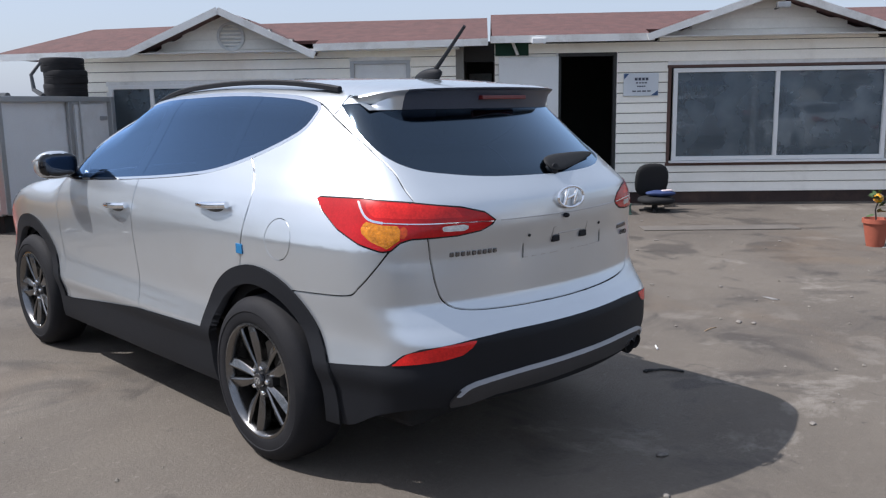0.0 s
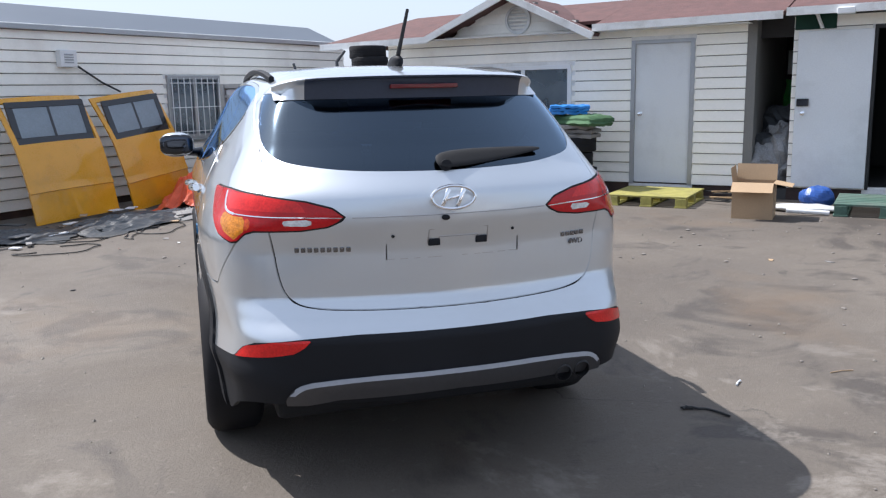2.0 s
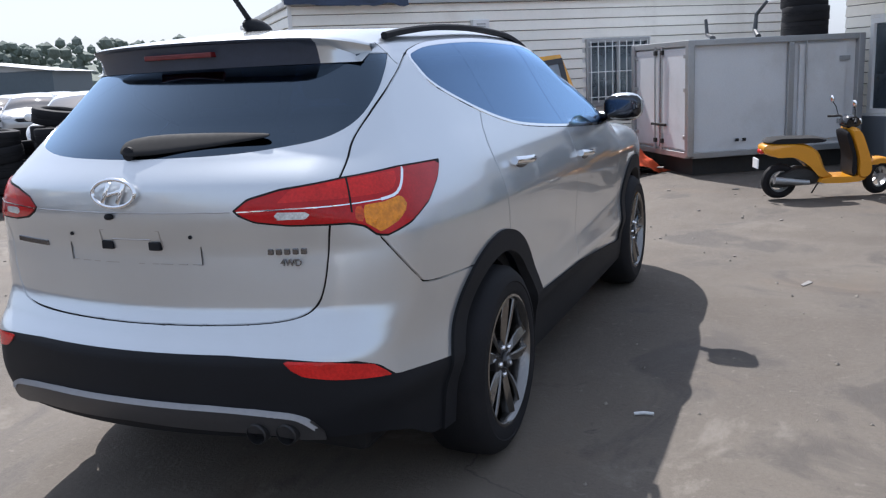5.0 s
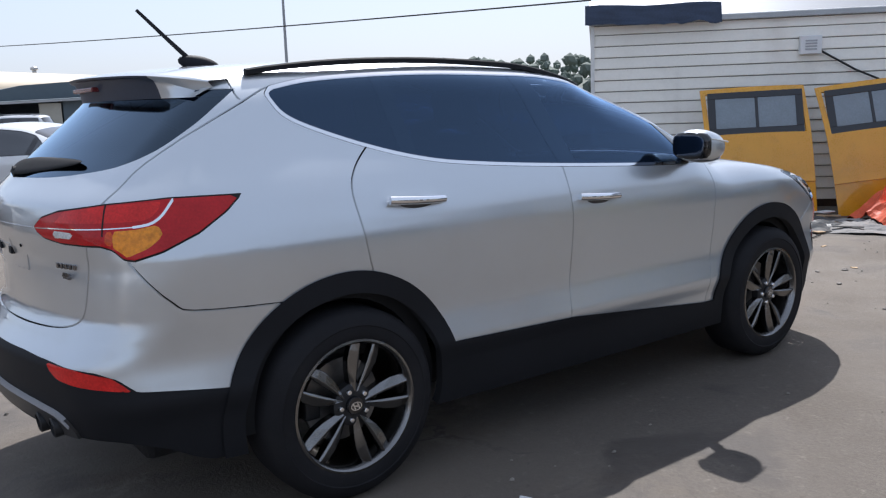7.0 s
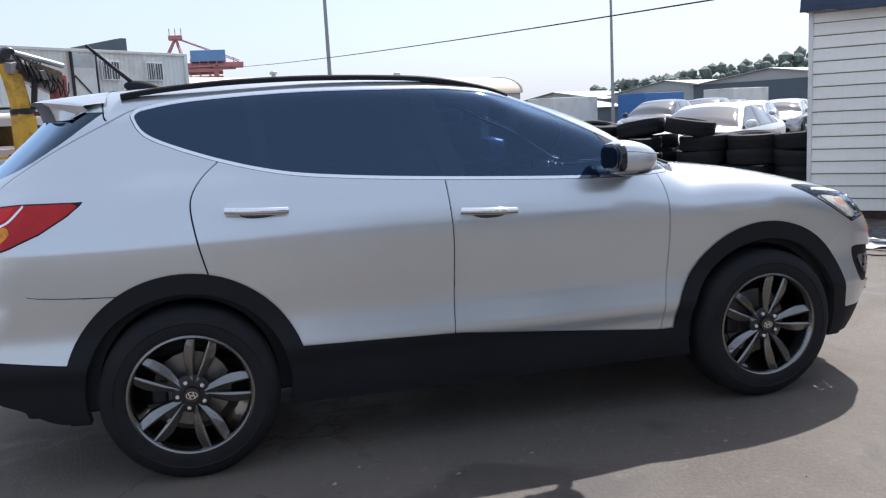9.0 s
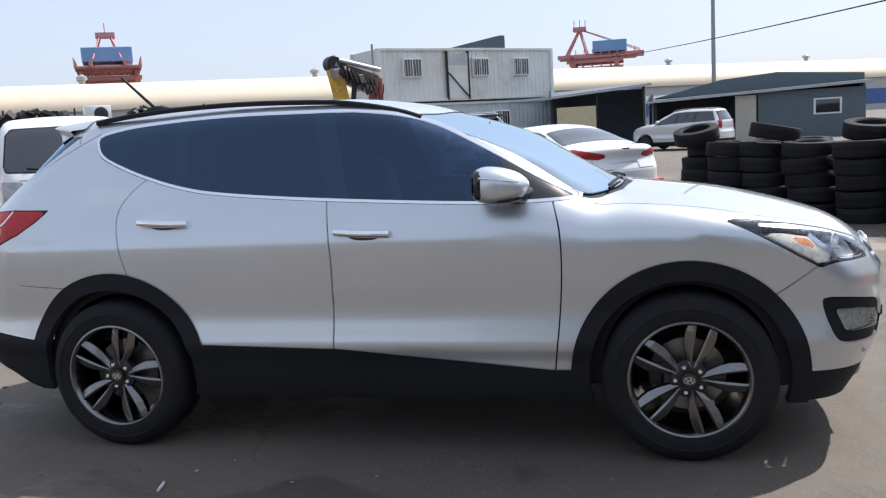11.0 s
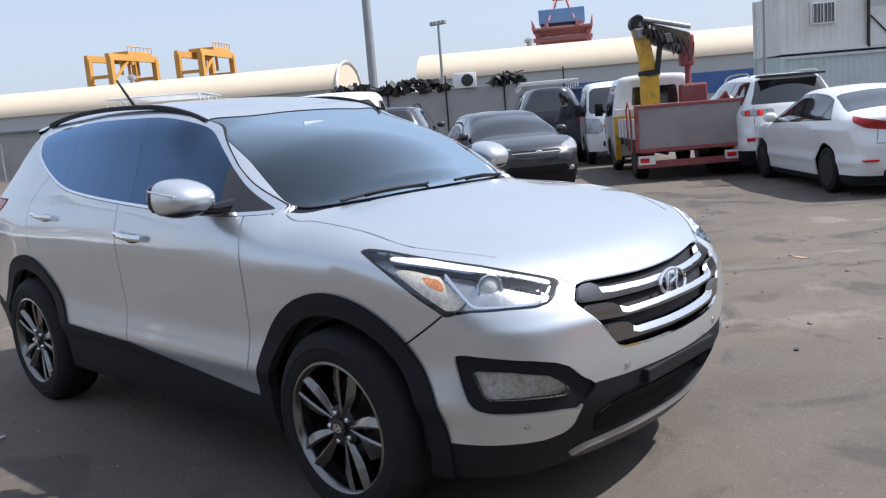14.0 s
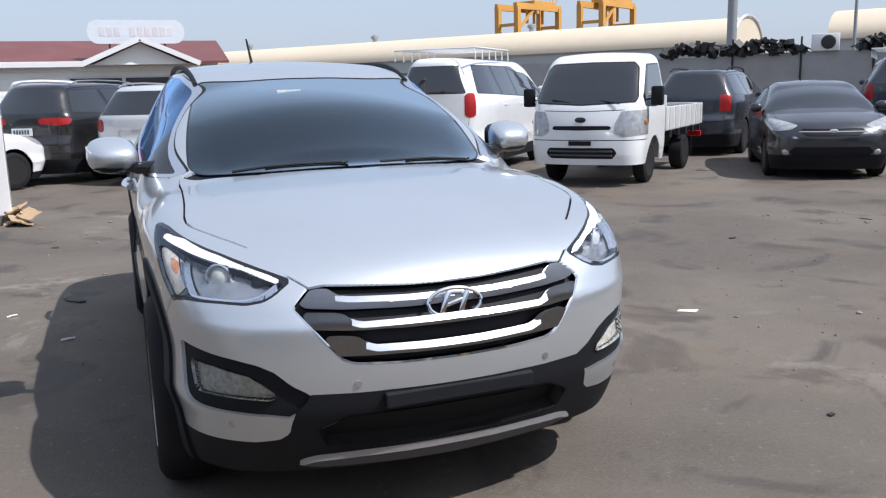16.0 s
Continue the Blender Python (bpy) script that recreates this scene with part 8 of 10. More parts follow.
SHAPES = {
    "boxy": {"tail": [(0.2, -2.28), (0.45, -2.39), (0.68, -2.385), (0.8, -2.33), (1.1, -2.32), (1.25, -2.25), (1.55, -2.08), (1.75, -2.02)],
             "roof": [(-2.6, 1.60), (-2.1, 1.635), (-1.4, 1.662)] + SUV["roof"][4:], "tail_round": [(0.2, 0.24), (1.1, 0.24), (1.7, 0.35)],
             "k_tail": [(0.2, 0.14), (1.7, 0.12)]},
    "sedan": {"tail": [(0.2, -2.26), (0.5, -2.38), (0.75, -2.375), (1.0, -2.30), (1.15, -2.335), (1.26, -2.34), (1.7, -2.2)],
              "roof": [(-2.6, 1.17), (-2.3, 1.235), (-2.05, 1.25), (-1.8, 1.275), (-1.5, 1.37), (-1.1, 1.535), (-0.75, 1.635), (-0.35, 1.672), (0.0, 1.655),
                       (0.3, 1.575), (0.7, 1.39), (1.05, 1.19), (1.2, 1.15), (1.53, 1.10), (1.8, 1.04), (2.07, 0.955), (2.2, 0.90), (2.5, 0.7)],
              "crown": [(-2.4, 0.06), (-1.7, 0.10), (-1.0, 0.17), (0.0, 0.12), (0.3, 0.18), (0.95, 0.22), (1.1, 0.10), (1.4, 0.07), (2.2, 0.10)],
              "cabin": [(-2.2, 0.0), (-1.7, -0.06), (-1.0, -0.05), (-0.4, 0.0), (0.6, -0.03), (1.0, -0.05)], "k_tail": [(0.2, 0.14), (1.7, 0.10)]},
    "van": {"tail": [(0.2, -2.3), (0.5, -2.39), (1.2, -2.37), (1.75, -2.30)], "tail_round": [(0.2, 0.16), (1.7, 0.2)], "k_tail": [(0.2, 0.14), (1.7, 0.12)],
            "roof": [(-2.6, 1.66), (-1.8, 1.672), (0.75, 1.672), (1.1, 1.62), (1.45, 1.42), (1.85, 1.12), (2.05, 1.03), (2.3, 0.9)],
            "crown": [(-2.4, 0.10), (1.0, 0.10), (1.5, 0.15), (2.2, 0.10)]},
}
SHAPES["wagon"] = {}


def plain_wheel(parent, at, side, r, width, alloy):
    hub = new("wheel")
    hub.parent = parent
    hub.matrix_basis = pose(*at, 0, 90 * side, 0)
    w, k = width / 2, r * 0.68
    part("tyre", lathe([(k, -w), (r - 0.05, -w), (r - 0.012, -w + 0.02), (r, 0), (r - 0.012, w - 0.02), (r - 0.05, w), (k, w - 0.004)], 26, close=True), TYRE, hub, "", True)
    part("rim", lathe([(k + 0.002, w - 0.004), (k - 0.02, w - 0.01), (k - 0.03, w - 0.06), (0.001, w - 0.07)], 26), RIM_DARK, hub, "", True)
    bm = lathe([(0.06, w - 0.06), (0.055, w - 0.015), (0.001, w - 0.01)], 14)
    for i in range(5):
        add_box(bm, (0.03, -0.032, w - 0.05), (k - 0.012, 0.032, w - 0.014), 0, pose(0, 0, 0, 0, 0, 90 + 72 * i))
    bmesh.ops.recalc_face_normals(bm, faces=bm.faces)
    part("alloy_face", bm, alloy, hub)


def parked_car(name, label, at, f, size, shape, paint, tail="suv_tail", wheel_r=0.33, axles=(-1.32, 1.36), step=0.05, alloy=ALLOY_BRIGHT, cladding=None, rails=None, group="parked vehicles", belt=1.10, lamp_tail=FAR_RED):
    """A parked car; at: its middle on the ground, f: where it points, size: length, width, height."""
    c = dict(SUV)
    c.update(SHAPES[shape])
    sx, sy, sz = size[1] / 1.815, size[0] / 4.66, size[2] / 1.672
    car = thing(name, label, "van" if shape == "van" else "car", pose(at[0], at[1], 0, 0, 0, math.degrees(math.atan2(-f[0], f[1]))) @ Matrix.Translation((0, 0.065 * sy, 0)), group)
    V, N, F = car_mesh(c, step)
    net = Net(V, N, F, "body")
    A = lambda: np.abs(net.V[:, 0])
    Y = lambda: net.V[:, 1]
    Z = lambda: net.V[:, 2]
    QZ = lambda: np.stack([A() + Y() + 2.27, Z()], 1)
    RZ = lambda: np.stack([A() + 2.2 - Y(), Z()], 1)
    roof = lambda: curve(Y(), c["roof"])
    end = {"boxy": -2.0, "sedan": -1.36, "van": -2.05, "wagon": -1.6}[shape]
    tall = curve(Y(), [(-2.4, 0.12), (0, 0.12), (0.4, 0.20), (1.0, 0.22)])
    side = lambda: (np.abs(net.N[:, 0]) > 0.55) & (Z() > 1.0)
    g = np.maximum.reduce([belt + 0.03 * (0.6 - Y()) - Z(), Z() - roof() + tall, end + (Z() - 1.2) * (0.5 if shape != "sedan" else 1.3) - Y(), Y() - 1.75])
    net.cut(g - 0.014, "trim", only={"body"}, where=side())
    tall = curve(Y(), [(-2.4, 0.12), (0, 0.12), (0.4, 0.20), (1.0, 0.22)])
    g = np.maximum.reduce([belt + 0.03 * (0.6 - Y()) - Z(), Z() - roof() + tall, end + (Z() - 1.2) * (0.5 if shape != "sedan" else 1.3) - Y(), Y() - 1.75])
    net.cut(g, "side_glass", only={"trim"}, where=side())
    for py in (-0.2, -1.05):
        net.cut(np.abs(Y() - py + (Z() - 1.2) * 0.2) - 0.045, "trim", only={"side_glass"})
    y0, y1 = (0.98, 1.82) if shape == "van" else (0.26, 1.05)
    half = lambda: curve(Z(), c["flank"]) + curve(Y(), c["plan"]) - 0.075
    net.cut(np.maximum.reduce([y0 - Y(), Y() - y1 + 0.25 * A() ** 2, A() - half()]), "windscreen", only={"body"}, where=(net.N[:, 1] > 0.2) & (net.N[:, 2] > 0.1) & (Z() > 1.05))
    if shape == "sedan":
        net.cut(np.maximum.reduce([Y() + 0.98, -1.64 - Y(), A() - half() + 0.02]), "rear_glass", only={"body"}, where=(net.N[:, 1] < -0.15) & (net.N[:, 2] > 0.1) & (Z() > 1.25))
    else:
        net.cut(np.maximum.reduce([Z() - 1.555, 1.17 - Z(), A() - half() + 0.02]), "rear_glass", only={"body"}, where=(net.N[:, 1] < -0.3) & (Y() < -1.7))
    net.cut(poly_dist(QZ(), LAMPS[tail]), "tail_lamp", only={"body"}, where=(Y() < -1.5) & (Z() > 0.7))
    net.cut(poly_dist(RZ(), LAMPS["head"]), "head_lamp", only={"body"}, where=(Y() > 1.3) & (Z() < 1.1))
    XZ = lambda: np.stack([A(), Z()], 1)
    net.cut(poly_dist(XZ(), [(-0.05, 0.86), (0.42, 0.865), (0.47, 0.82), (0.36, 0.74), (-0.05, 0.735)]), "grille", only={"body"}, where=Y() > 1.6)
    net.cut(poly_dist(XZ(), [(-0.05, 0.56), (0.52, 0.56), (0.60, 0.48), (0.52, 0.40), (-0.05, 0.39)]), "intake", only={"body"}, where=Y() > 1.6)
    net.cut(poly_dist(XZ(), [(-0.05, 0.93), (0.27, 0.93), (0.27, 0.80), (-0.05, 0.80)]), "plate_recess", only={"body"}, where=Y() < -1.8)
    skirt = np.where(np.abs(Y()) > 1.7, 0.42, 0.36) - (0.10 if shape == "sedan" else 0.0)
    net.cut(Z() - skirt, "skirt", only={"body"})
    if cladding is not None:
        net.cut(Z() - 0.47, "skirt", only={"body"})
    seams = [("YZ", [(-0.17, 0.40), (-0.19, 0.8), (-0.17, 1.13)]), ("YZ", [(0.86, 0.40), (0.93, 0.8), (0.86, 1.1)]), ("YZ", [(-0.82, 0.62), (-1.06, 0.8), (-1.12, 1.0), (-1.06, 1.13)])]
    for k, (_, ln) in enumerate(seams):
        net.strip(lambda: net.V[:, 1:], np.array(ln), 0.006, "seam%d" % k, {"body"}, lambda: (A() > 0.6))
    gate = [(0.62, 0.80), (0.64, 0.98), (0.66, 1.12)] if shape == "sedan" else [(0.60, 0.66), (0.64, 0.80), (0.66, 1.0), (0.68, 1.18)]
    net.strip(QZ, np.array(gate), 0.006, "seam3", {"body"}, lambda: (Y() < -1.8))
    net.strip(XZ, np.array([(-0.1, gate[0][1]), (0.60, gate[0][1])]), 0.006, "seam4", {"body"}, lambda: (Y() < -1.9))
    bl = [(0.74, 1.02), (0.76, 1.3), (0.74, 1.7)]
    net.strip(lambda: np.stack([A(), Y()], 1), np.array(bl), 0.006, "seam5", {"body"}, lambda: (net.N[:, 2] > 0.6) & (Y() > 0.95) & (Z() > 0.9))
    net.V = net.V * np.array([sx, sy, sz])
    net.N = net.N / np.array([sx, sy, sz])
    net.N = net.N / np.linalg.norm(net.N, axis=1, keepdims=True)
    for wy in axles:
        net.cut(np.hypot(Y() - wy * sy, Z() - wheel_r) - wheel_r - 0.05, None, where=A() > 0.5)
        if cladding is not None:
            net.cut(np.hypot(Y() - wy * sy, Z() - wheel_r) - wheel_r - 0.11, "skirt", where=A() > 0.5)
    P = net.panel
    P("body", "body", paint, car, 0, 0.02)
    P("skirt", "skirt", cladding or BLACK_TRIM, car, 0.002, 0.02)
    P("trim", "window_trim", GLOSS_BLACK, car, 0.001, 0.006)
    for k in range(6):
        for sd in ((0,) if k == 4 else (-1, 1)):
            P("seam%d" % k, "panel_gap", SEAL, car, -0.008, 0.0, sd)
    P("windscreen", "windscreen", DARK_GLASS, car, 0.001, 0.006)
    P("rear_glass", "rear_window", DARK_GLASS, car, 0.001, 0.006)
    P("grille", "grille", BLACK_TRIM, car, -0.01, 0.02)
    P("intake", "air_intake", BLACK_TRIM, car, -0.01, 0.02)
    P("plate_recess", "number_plate_recess", paint, car, -0.012, 0.0)
    for s in (-1, 1):
        P("side_glass", "side_window", DARK_GLASS, car, -0.001, 0.006, s)
        P("tail_lamp", "tail_lamp", lamp_tail, car, 0.004, 0.02, s, "red tail lamp")
        P("head_lamp", "head_lamp", LAMP_CLEAR, car, 0.004, 0.02, s, "clear head lamp")
        for hy in (0.0 - 0.06, -0.95):
            z = 0.99 * sz
            part("door_handle", boxm((s * 0.90 * sx - 0.02, hy * sy - 0.09, z - 0.012), (s * 0.90 * sx + 0.02, hy * sy + 0.09, z + 0.012), 0.006), paint, car)
        mz = 1.19 * sz
        mir = blob((s * (0.97 * sx), (0.66 if shape != "van" else 1.25) * sy, mz), (0.10, 0.07, 0.075), 2.6, 16)
        part("door_mirror", mir, paint, car, "", True)
        for wy in axles:
            plain_wheel(car, (s * (size[1] / 2 - 0.13), wy * sy, wheel_r), s, wheel_r, 0.21, alloy)
        if rails is not None:
            zt = lambda y: float(curve(np.array(y), c["roof"])) * sz
            part("roof_rail", tube([(s * 0.56 * sx, y * sy, zt(y) - 0.02 + (0.05 if -1.6 < y < 0 else 0.0)) for y in (-1.75, -1.55, -1.0, -0.4, -0.05, 0.1)], 0.016, 6), rails, car, "", True)
    part("underbody", boxm((-0.66 * sx, -2.0 * sy, 0.22), (0.66 * sx, 1.85 * sy, 0.42), 0.02), SEAL, car)
    car["sx"], car["sy"], car["sz"] = sx, sy, sz
    return car


def plate(car, y, z, w=0.42, h=0.13, m=None):
    """A number plate with its signs as plain bars."""
    p = part("number_plate", boxm((-w / 2, y - 0.008, z - h / 2), (w / 2, y + 0.008, z + h / 2), 0.003), m or WHITE_LENS, car, "white number plate")
    bm = bmesh.new()
    for i in range(6):
        x = -w / 2 + 0.04 + i * (w - 0.08) / 6
        add_box(bm, (x, y - 0.012, z - h * 0.28), (x + (w - 0.08) / 9, y + 0.012, z + h * 0.28))
    part("plate_bars", bm, SIGN_INK, p)


sedan = parked_car("sedan", "white four-door saloon car with red tail lamps", (-10.71, -0.36), (-0.767, -0.641), (4.53, 1.79, 1.435), "sedan", WHITE_CAR, "slim_tail", 0.315, step=0.035)
part("boot_badge", boxm((-0.07, -2.265, 0.99), (0.07, -2.235, 1.02), 0.006), CHROME, sedan)
part("lower_bumper", boxm((-0.52, -2.25, 0.25), (0.52, -2.17, 0.36), 0.03), BLACK_TRIM, sedan, "", True)
for s in (-1, 1):
    part("reflector", boxm((s * 0.68 - 0.09, -2.25, 0.46), (s * 0.68 + 0.09, -2.16, 0.485), 0.006, None), RED_LENS, sedan)
suv = parked_car("sport_utility_vehicle", "white older sport utility vehicle with clear round tail lamps", (-13.72, -2.98), (-0.8, -0.6), (4.68, 1.89, 1.74), "boxy", WHITE_CAR, "bar_tail", 0.35, step=0.04, rails=SATIN, lamp_tail=LAMP_CLEAR)
for s in (-1, 1):
    for x, y in ((0.55, -2.285), (0.74, -2.215)):
        part("round_lamp", lathe([(0.05, -0.03), (0.05, 0.012), (0.036, 0.02), (0.001, 0.022)], 18, pose(s * x, y, 1.078, 90, 0, s * -25)), RED_LENS, suv, "round red light", True)
    part("reflector", boxm((s * 0.70 - 0.08, -2.31, 0.60), (s * 0.70 + 0.08, -2.22, 0.66), 0.01), RED_LENS, suv)
part("rear_spoiler", boxm((-0.55, -2.22, 1.655), (0.55, -1.95, 1.70), 0.015), GLOSS_BLACK, suv, "dark rear spoiler", True)
hatch = parked_car("hatchback", "dusty dark grey hatchback with its bonnet towards the yard", (-10.1, -6.49), (0.59, 0.806), (4.25, 1.775, 1.48), "wagon", GREY_CAR, "suv_tail", 0.31, step=0.035)
part("grille_bar", tube([(x * 0.46, 2.105 - 0.32 * (x * 0.46) ** 2, 0.725) for x in (-1, -0.5, 0, 0.5, 1)], 0.010, 6), CHROME, hatch, "", True)
part("bonnet_badge", blob((0, 2.10, 0.735), (0.06, 0.015, 0.03), 2.2, 14), CHROME, hatch, "", True)
for s in (-1, 1):
    part("fog_lamp", blob((s * 0.62, 1.93, 0.42), (0.06, 0.03, 0.045), 2.4, 14), LAMP_CLEAR, hatch, "", True)
dark = parked_car("estate_car", "dark blue-grey sport utility vehicle with tall red tail lamps", (-11.83, -11.09), (-0.774, -0.633), (4.75, 1.87, 1.76), "boxy", NAVY_CAR, "tall_tail", 0.36, step=0.045, rails=BLACK_TRIM)
black = parked_car("sport_utility_vehicle", "large glossy black sport utility vehicle with wide red tail lamps", (1.05, -13.7), (-0.58, -0.81), (4.88, 1.915, 1.78), "boxy", BLACK_CAR, "bar_tail", 0.37, step=0.04, rails=SATIN)
plate(black, -2.44, 0.93)
silver = parked_car("sport_utility_vehicle", "pale silver sport utility vehicle parked beside a black one", (-0.64, -12.2), (-0.58, -0.81), (4.6, 1.85, 1.70), "boxy", LIGHT_TIN, "mid_tail", 0.35, step=0.05, rails=SATIN)
edge = parked_car("sedan", "white saloon car parked by the porch", (4.16, -10.7), (-0.75, -0.66), (4.6, 1.80, 1.45), "sedan", WHITE_CAR, "sedan_tail", 0.32, step=0.05)
farcar = parked_car("estate_car", "pale silver small sport utility vehicle by the dark sheds", (-33.5, 3.3), (-0.5, -0.86), (4.3, 1.8, 1.68), "boxy", LIGHT_TIN, "tall_tail", 0.34, step=0.05, rails=SATIN)
whitevan = parked_car("van", "white double-cab van with a ladder rack on its roof", (-5.6, -10.3), (-0.68, -0.73), (4.7, 1.72, 2.0), "van", WHITE_CAR, "tall_tail", 0.32, step=0.05)
darkvan = parked_car("van", "dark van with a white ladder rack and a red stripe", (-16.7, -10.2), (-0.77, -0.64), (4.9, 1.90, 1.95), "van", NAVY_CAR, "tall_tail", 0.34, step=0.05)
for car, y0, y1, z in ((whitevan, -2.2, -0.4, 2.02), (darkvan, -2.2, 0.7, 1.99)):
    rack = new("ladder_rack")
    rack.parent = car
    for s in (-0.72, 0.72):
        part("rack_rail", tube([(s, y0, z + 0.12), (s, y1, z + 0.12)], 0.018, 6), WHITE_PAINT, rack)
    for i in range(6):
        y = y0 + (y1 - y0) * i / 5
        part("rack_bar", tube([(-0.72, y, z - 0.06), (-0.72, y, z + 0.12), (0.72, y, z + 0.12), (0.72, y, z - 0.06)], 0.015, 6), WHITE_PAINT, rack)
for s in (-1, 1):
    part("stripe", boxm((s * 0.965 - 0.01, -2.1, 0.86), (s * 0.965 + 0.01, 1.6, 0.92)), RED_LENS, darkvan, "red stripe")

# ---------------------------------------------------------------- light trucks
CAB = {"box": ((-1.0, -1.1, 0.3), (1.0, 1.15, 2.1)),
       "roof": [(-1.2, 1.95), (-0.7, 1.975), (0.1, 1.96), (0.4, 1.9), (1.2, 1.6)],
       "crown": [(-1, 0.08), (1, 0.08)],
       "flank": [(0.3, 0.83), (0.6, 0.865), (1.0, 0.87), (1.2, 0.86), (1.6, 0.795), (1.95, 0.72)],
       "plan": [(-1, 0.0), (0.5, 0.0), (0.9, -0.05)], "lean": [(0, 0), (2, 0)], "cabin": [(-1, 0), (1, 0)],
       "nose": [(0.3, 0.90), (0.5, 0.93), (0.8, 0.92), (1.1, 0.86), (1.3, 0.76), (1.6, 0.56), (1.9, 0.34), (2.1, 0.2)], "nose_round": [(0.3, 0.18), (2, 0.22)],
       "tail": [(0.3, -0.72), (2.1, -0.66)], "tail_round": [(0.3, 0.03), (2, 0.03)], "tail_slope": [(0.3, 1), (2, 1)],
       "k_top": [(-1, 0.14), (1, 0.14)], "k_nose": 0.20, "k_tail": [(0.3, 0.12), (2, 0.12)]}


def light_truck(label, at, f, base=2.3, bed=(-3.45, -0.75), step=0.045, sides=True, name="flatbed_truck", group="light trucks"):
    """A cab-over light truck; at: middle of the front axle on the ground."""
    tr = thing(name, label, "truck", pose(at[0], at[1], 0, 0, 0, math.degrees(math.atan2(-f[0], f[1]))), group)
    V, N, F = car_mesh(CAB, step)
    net = Net(V, N, F, "body")
    A = lambda: np.abs(net.V[:, 0])
    Y = lambda: net.V[:, 1]
    Z = lambda: net.V[:, 2]
    XZ = lambda: np.stack([A(), Z()], 1)
    YZ = lambda: net.V[:, 1:]
    fr = lambda: (net.N[:, 1] > 0.35) & (Y() > 0)
    net.cut(poly_dist(XZ(), [(-0.1, 1.80), (0.62, 1.79), (0.69, 1.72), (0.76, 1.30), (0.74, 1.24), (-0.1, 1.20)]) - 0.02, "seal", where=fr())
    net.cut(poly_dist(XZ(), [(-0.1, 1.80), (0.62, 1.79), (0.69, 1.72), (0.76, 1.30), (0.74, 1.24), (-0.1, 1.20)]), "windscreen", only={"seal"}, where=fr())
    sd = lambda: (np.abs(net.N[:, 0]) > 0.6)
    win = [(-0.50, 1.78), (0.16, 1.76), (0.52, 1.30), (0.52, 1.18), (-0.02, 1.16), (-0.50, 1.20)]
    net.cut(poly_dist(YZ(), win) - 0.015, "seal", only={"body"}, where=sd())
    net.cut(poly_dist(YZ(), win), "side_glass", only={"seal"}, where=sd())
    net.cut(poly_dist(XZ(), [(-0.1, 1.72), (0.45, 1.72), (0.48, 1.35), (-0.1, 1.35)]), "rear_glass", only={"body"}, where=(net.N[:, 1] < -0.6))
    net.cut(poly_dist(XZ(), [(0.50, 0.80), (0.50, 0.92), (0.58, 1.10), (0.90, 1.12), (0.90, 0.76), (0.62, 0.74)]), "head_lamp", only={"body"}, where=(Y() > 0.4))
    net.cut(poly_dist(XZ(), [(-0.1, 0.90), (0.44, 0.90), (0.46, 0.84), (-0.1, 0.83)]), "grille", only={"body"}, where=(Y() > 0.6))
    net.cut(poly_dist(XZ(), [(-0.1, 0.58), (0.50, 0.58), (0.54, 0.50), (0.48, 0.42), (-0.1, 0.42)]), "intake", only={"body"}, where=(Y() > 0.6))
    for ln in ([(-0.58, 0.50), (-0.58, 1.80)], [(0.40, 0.72), (0.56, 0.95), (0.60, 1.15)], [(-0.58, 0.50), (-0.25, 0.50)]):
        net.strip(YZ, np.array(ln), 0.006, "seam", {"body"}, lambda: A() > 0.6)
    for ln in ([(-0.1, 0.69), (0.87, 0.69)], [(-0.1, 1.10), (0.60, 1.12)]):
        net.strip(XZ, np.array(ln), 0.006, "seam", {"body"}, lambda: Y() > 0.4)
    net.cut(np.hypot(Y(), Z() - 0.32) - 0.40, None, where=A() > 0.5)
    net.cut(Z() - 0.33, None)
    P = net.panel
    cab = P("body", "cab", WHITE_CAR, tr, 0, 0.02, 0, "white pressed-steel cab")
    P("seal", "window_seal", SEAL, cab, 0, 0.004)
    P("windscreen", "windscreen", DARK_GLASS, cab, 0.001, 0.006)
    P("rear_glass", "rear_window", DARK_GLASS, cab, 0.001, 0.006)
    P("grille", "grille", BLACK_TRIM, cab, -0.006, 0.01)
    P("intake", "air_intake", BLACK_TRIM, cab, -0.006, 0.01)
    P("seam", "panel_gap", SEAL, cab, -0.008)
    part("badge", blob((0, 0.91, 0.985), (0.085, 0.02, 0.04), 2.2, 16), GLOSS_BLACK, cab, "", True)
    part("number_plate", boxm((-0.17, 0.90, 0.615), (0.17, 0.945, 0.68), 0.003), BLACK_TRIM, tr, "empty black plate holder")
    for z in (0.47, 0.53):
        part("intake_bar", boxm((-0.48, 0.87, z - 0.012), (0.48, 0.925, z + 0.012), 0.004), SKID_GREY, cab)
    for s in (-1, 1):
        P("side_glass", "side_window", DARK_GLASS, cab, 0.001, 0.006, s)
        P("head_lamp", "head_lamp", LAMP_CLEAR, cab, 0.004, 0.02, s, "clear head lamp")
        part("mirror_arm", tube([(s * 0.80, 0.36, 1.25), (s * 0.98, 0.42, 1.28)], 0.014, 6), BLACK_TRIM, cab)
        part("door_mirror", boxm((s * 1.0 - 0.09, 0.36, 1.17), (s * 1.0 + 0.09, 0.46, 1.45), 0.03), BLACK_TRIM, cab, "", True)
        part("wiper", tube([(s * 0.3 - 0.25, 0.80, 1.21), (s * 0.3 + 0.20, 0.745, 1.28)], 0.010, 6), BLACK_TRIM, cab)
        part("side_light", boxm((s * 0.87 - 0.02, 0.50, 0.92), (s * 0.87 + 0.012, 0.60, 0.97), 0.01), AMBER, cab)
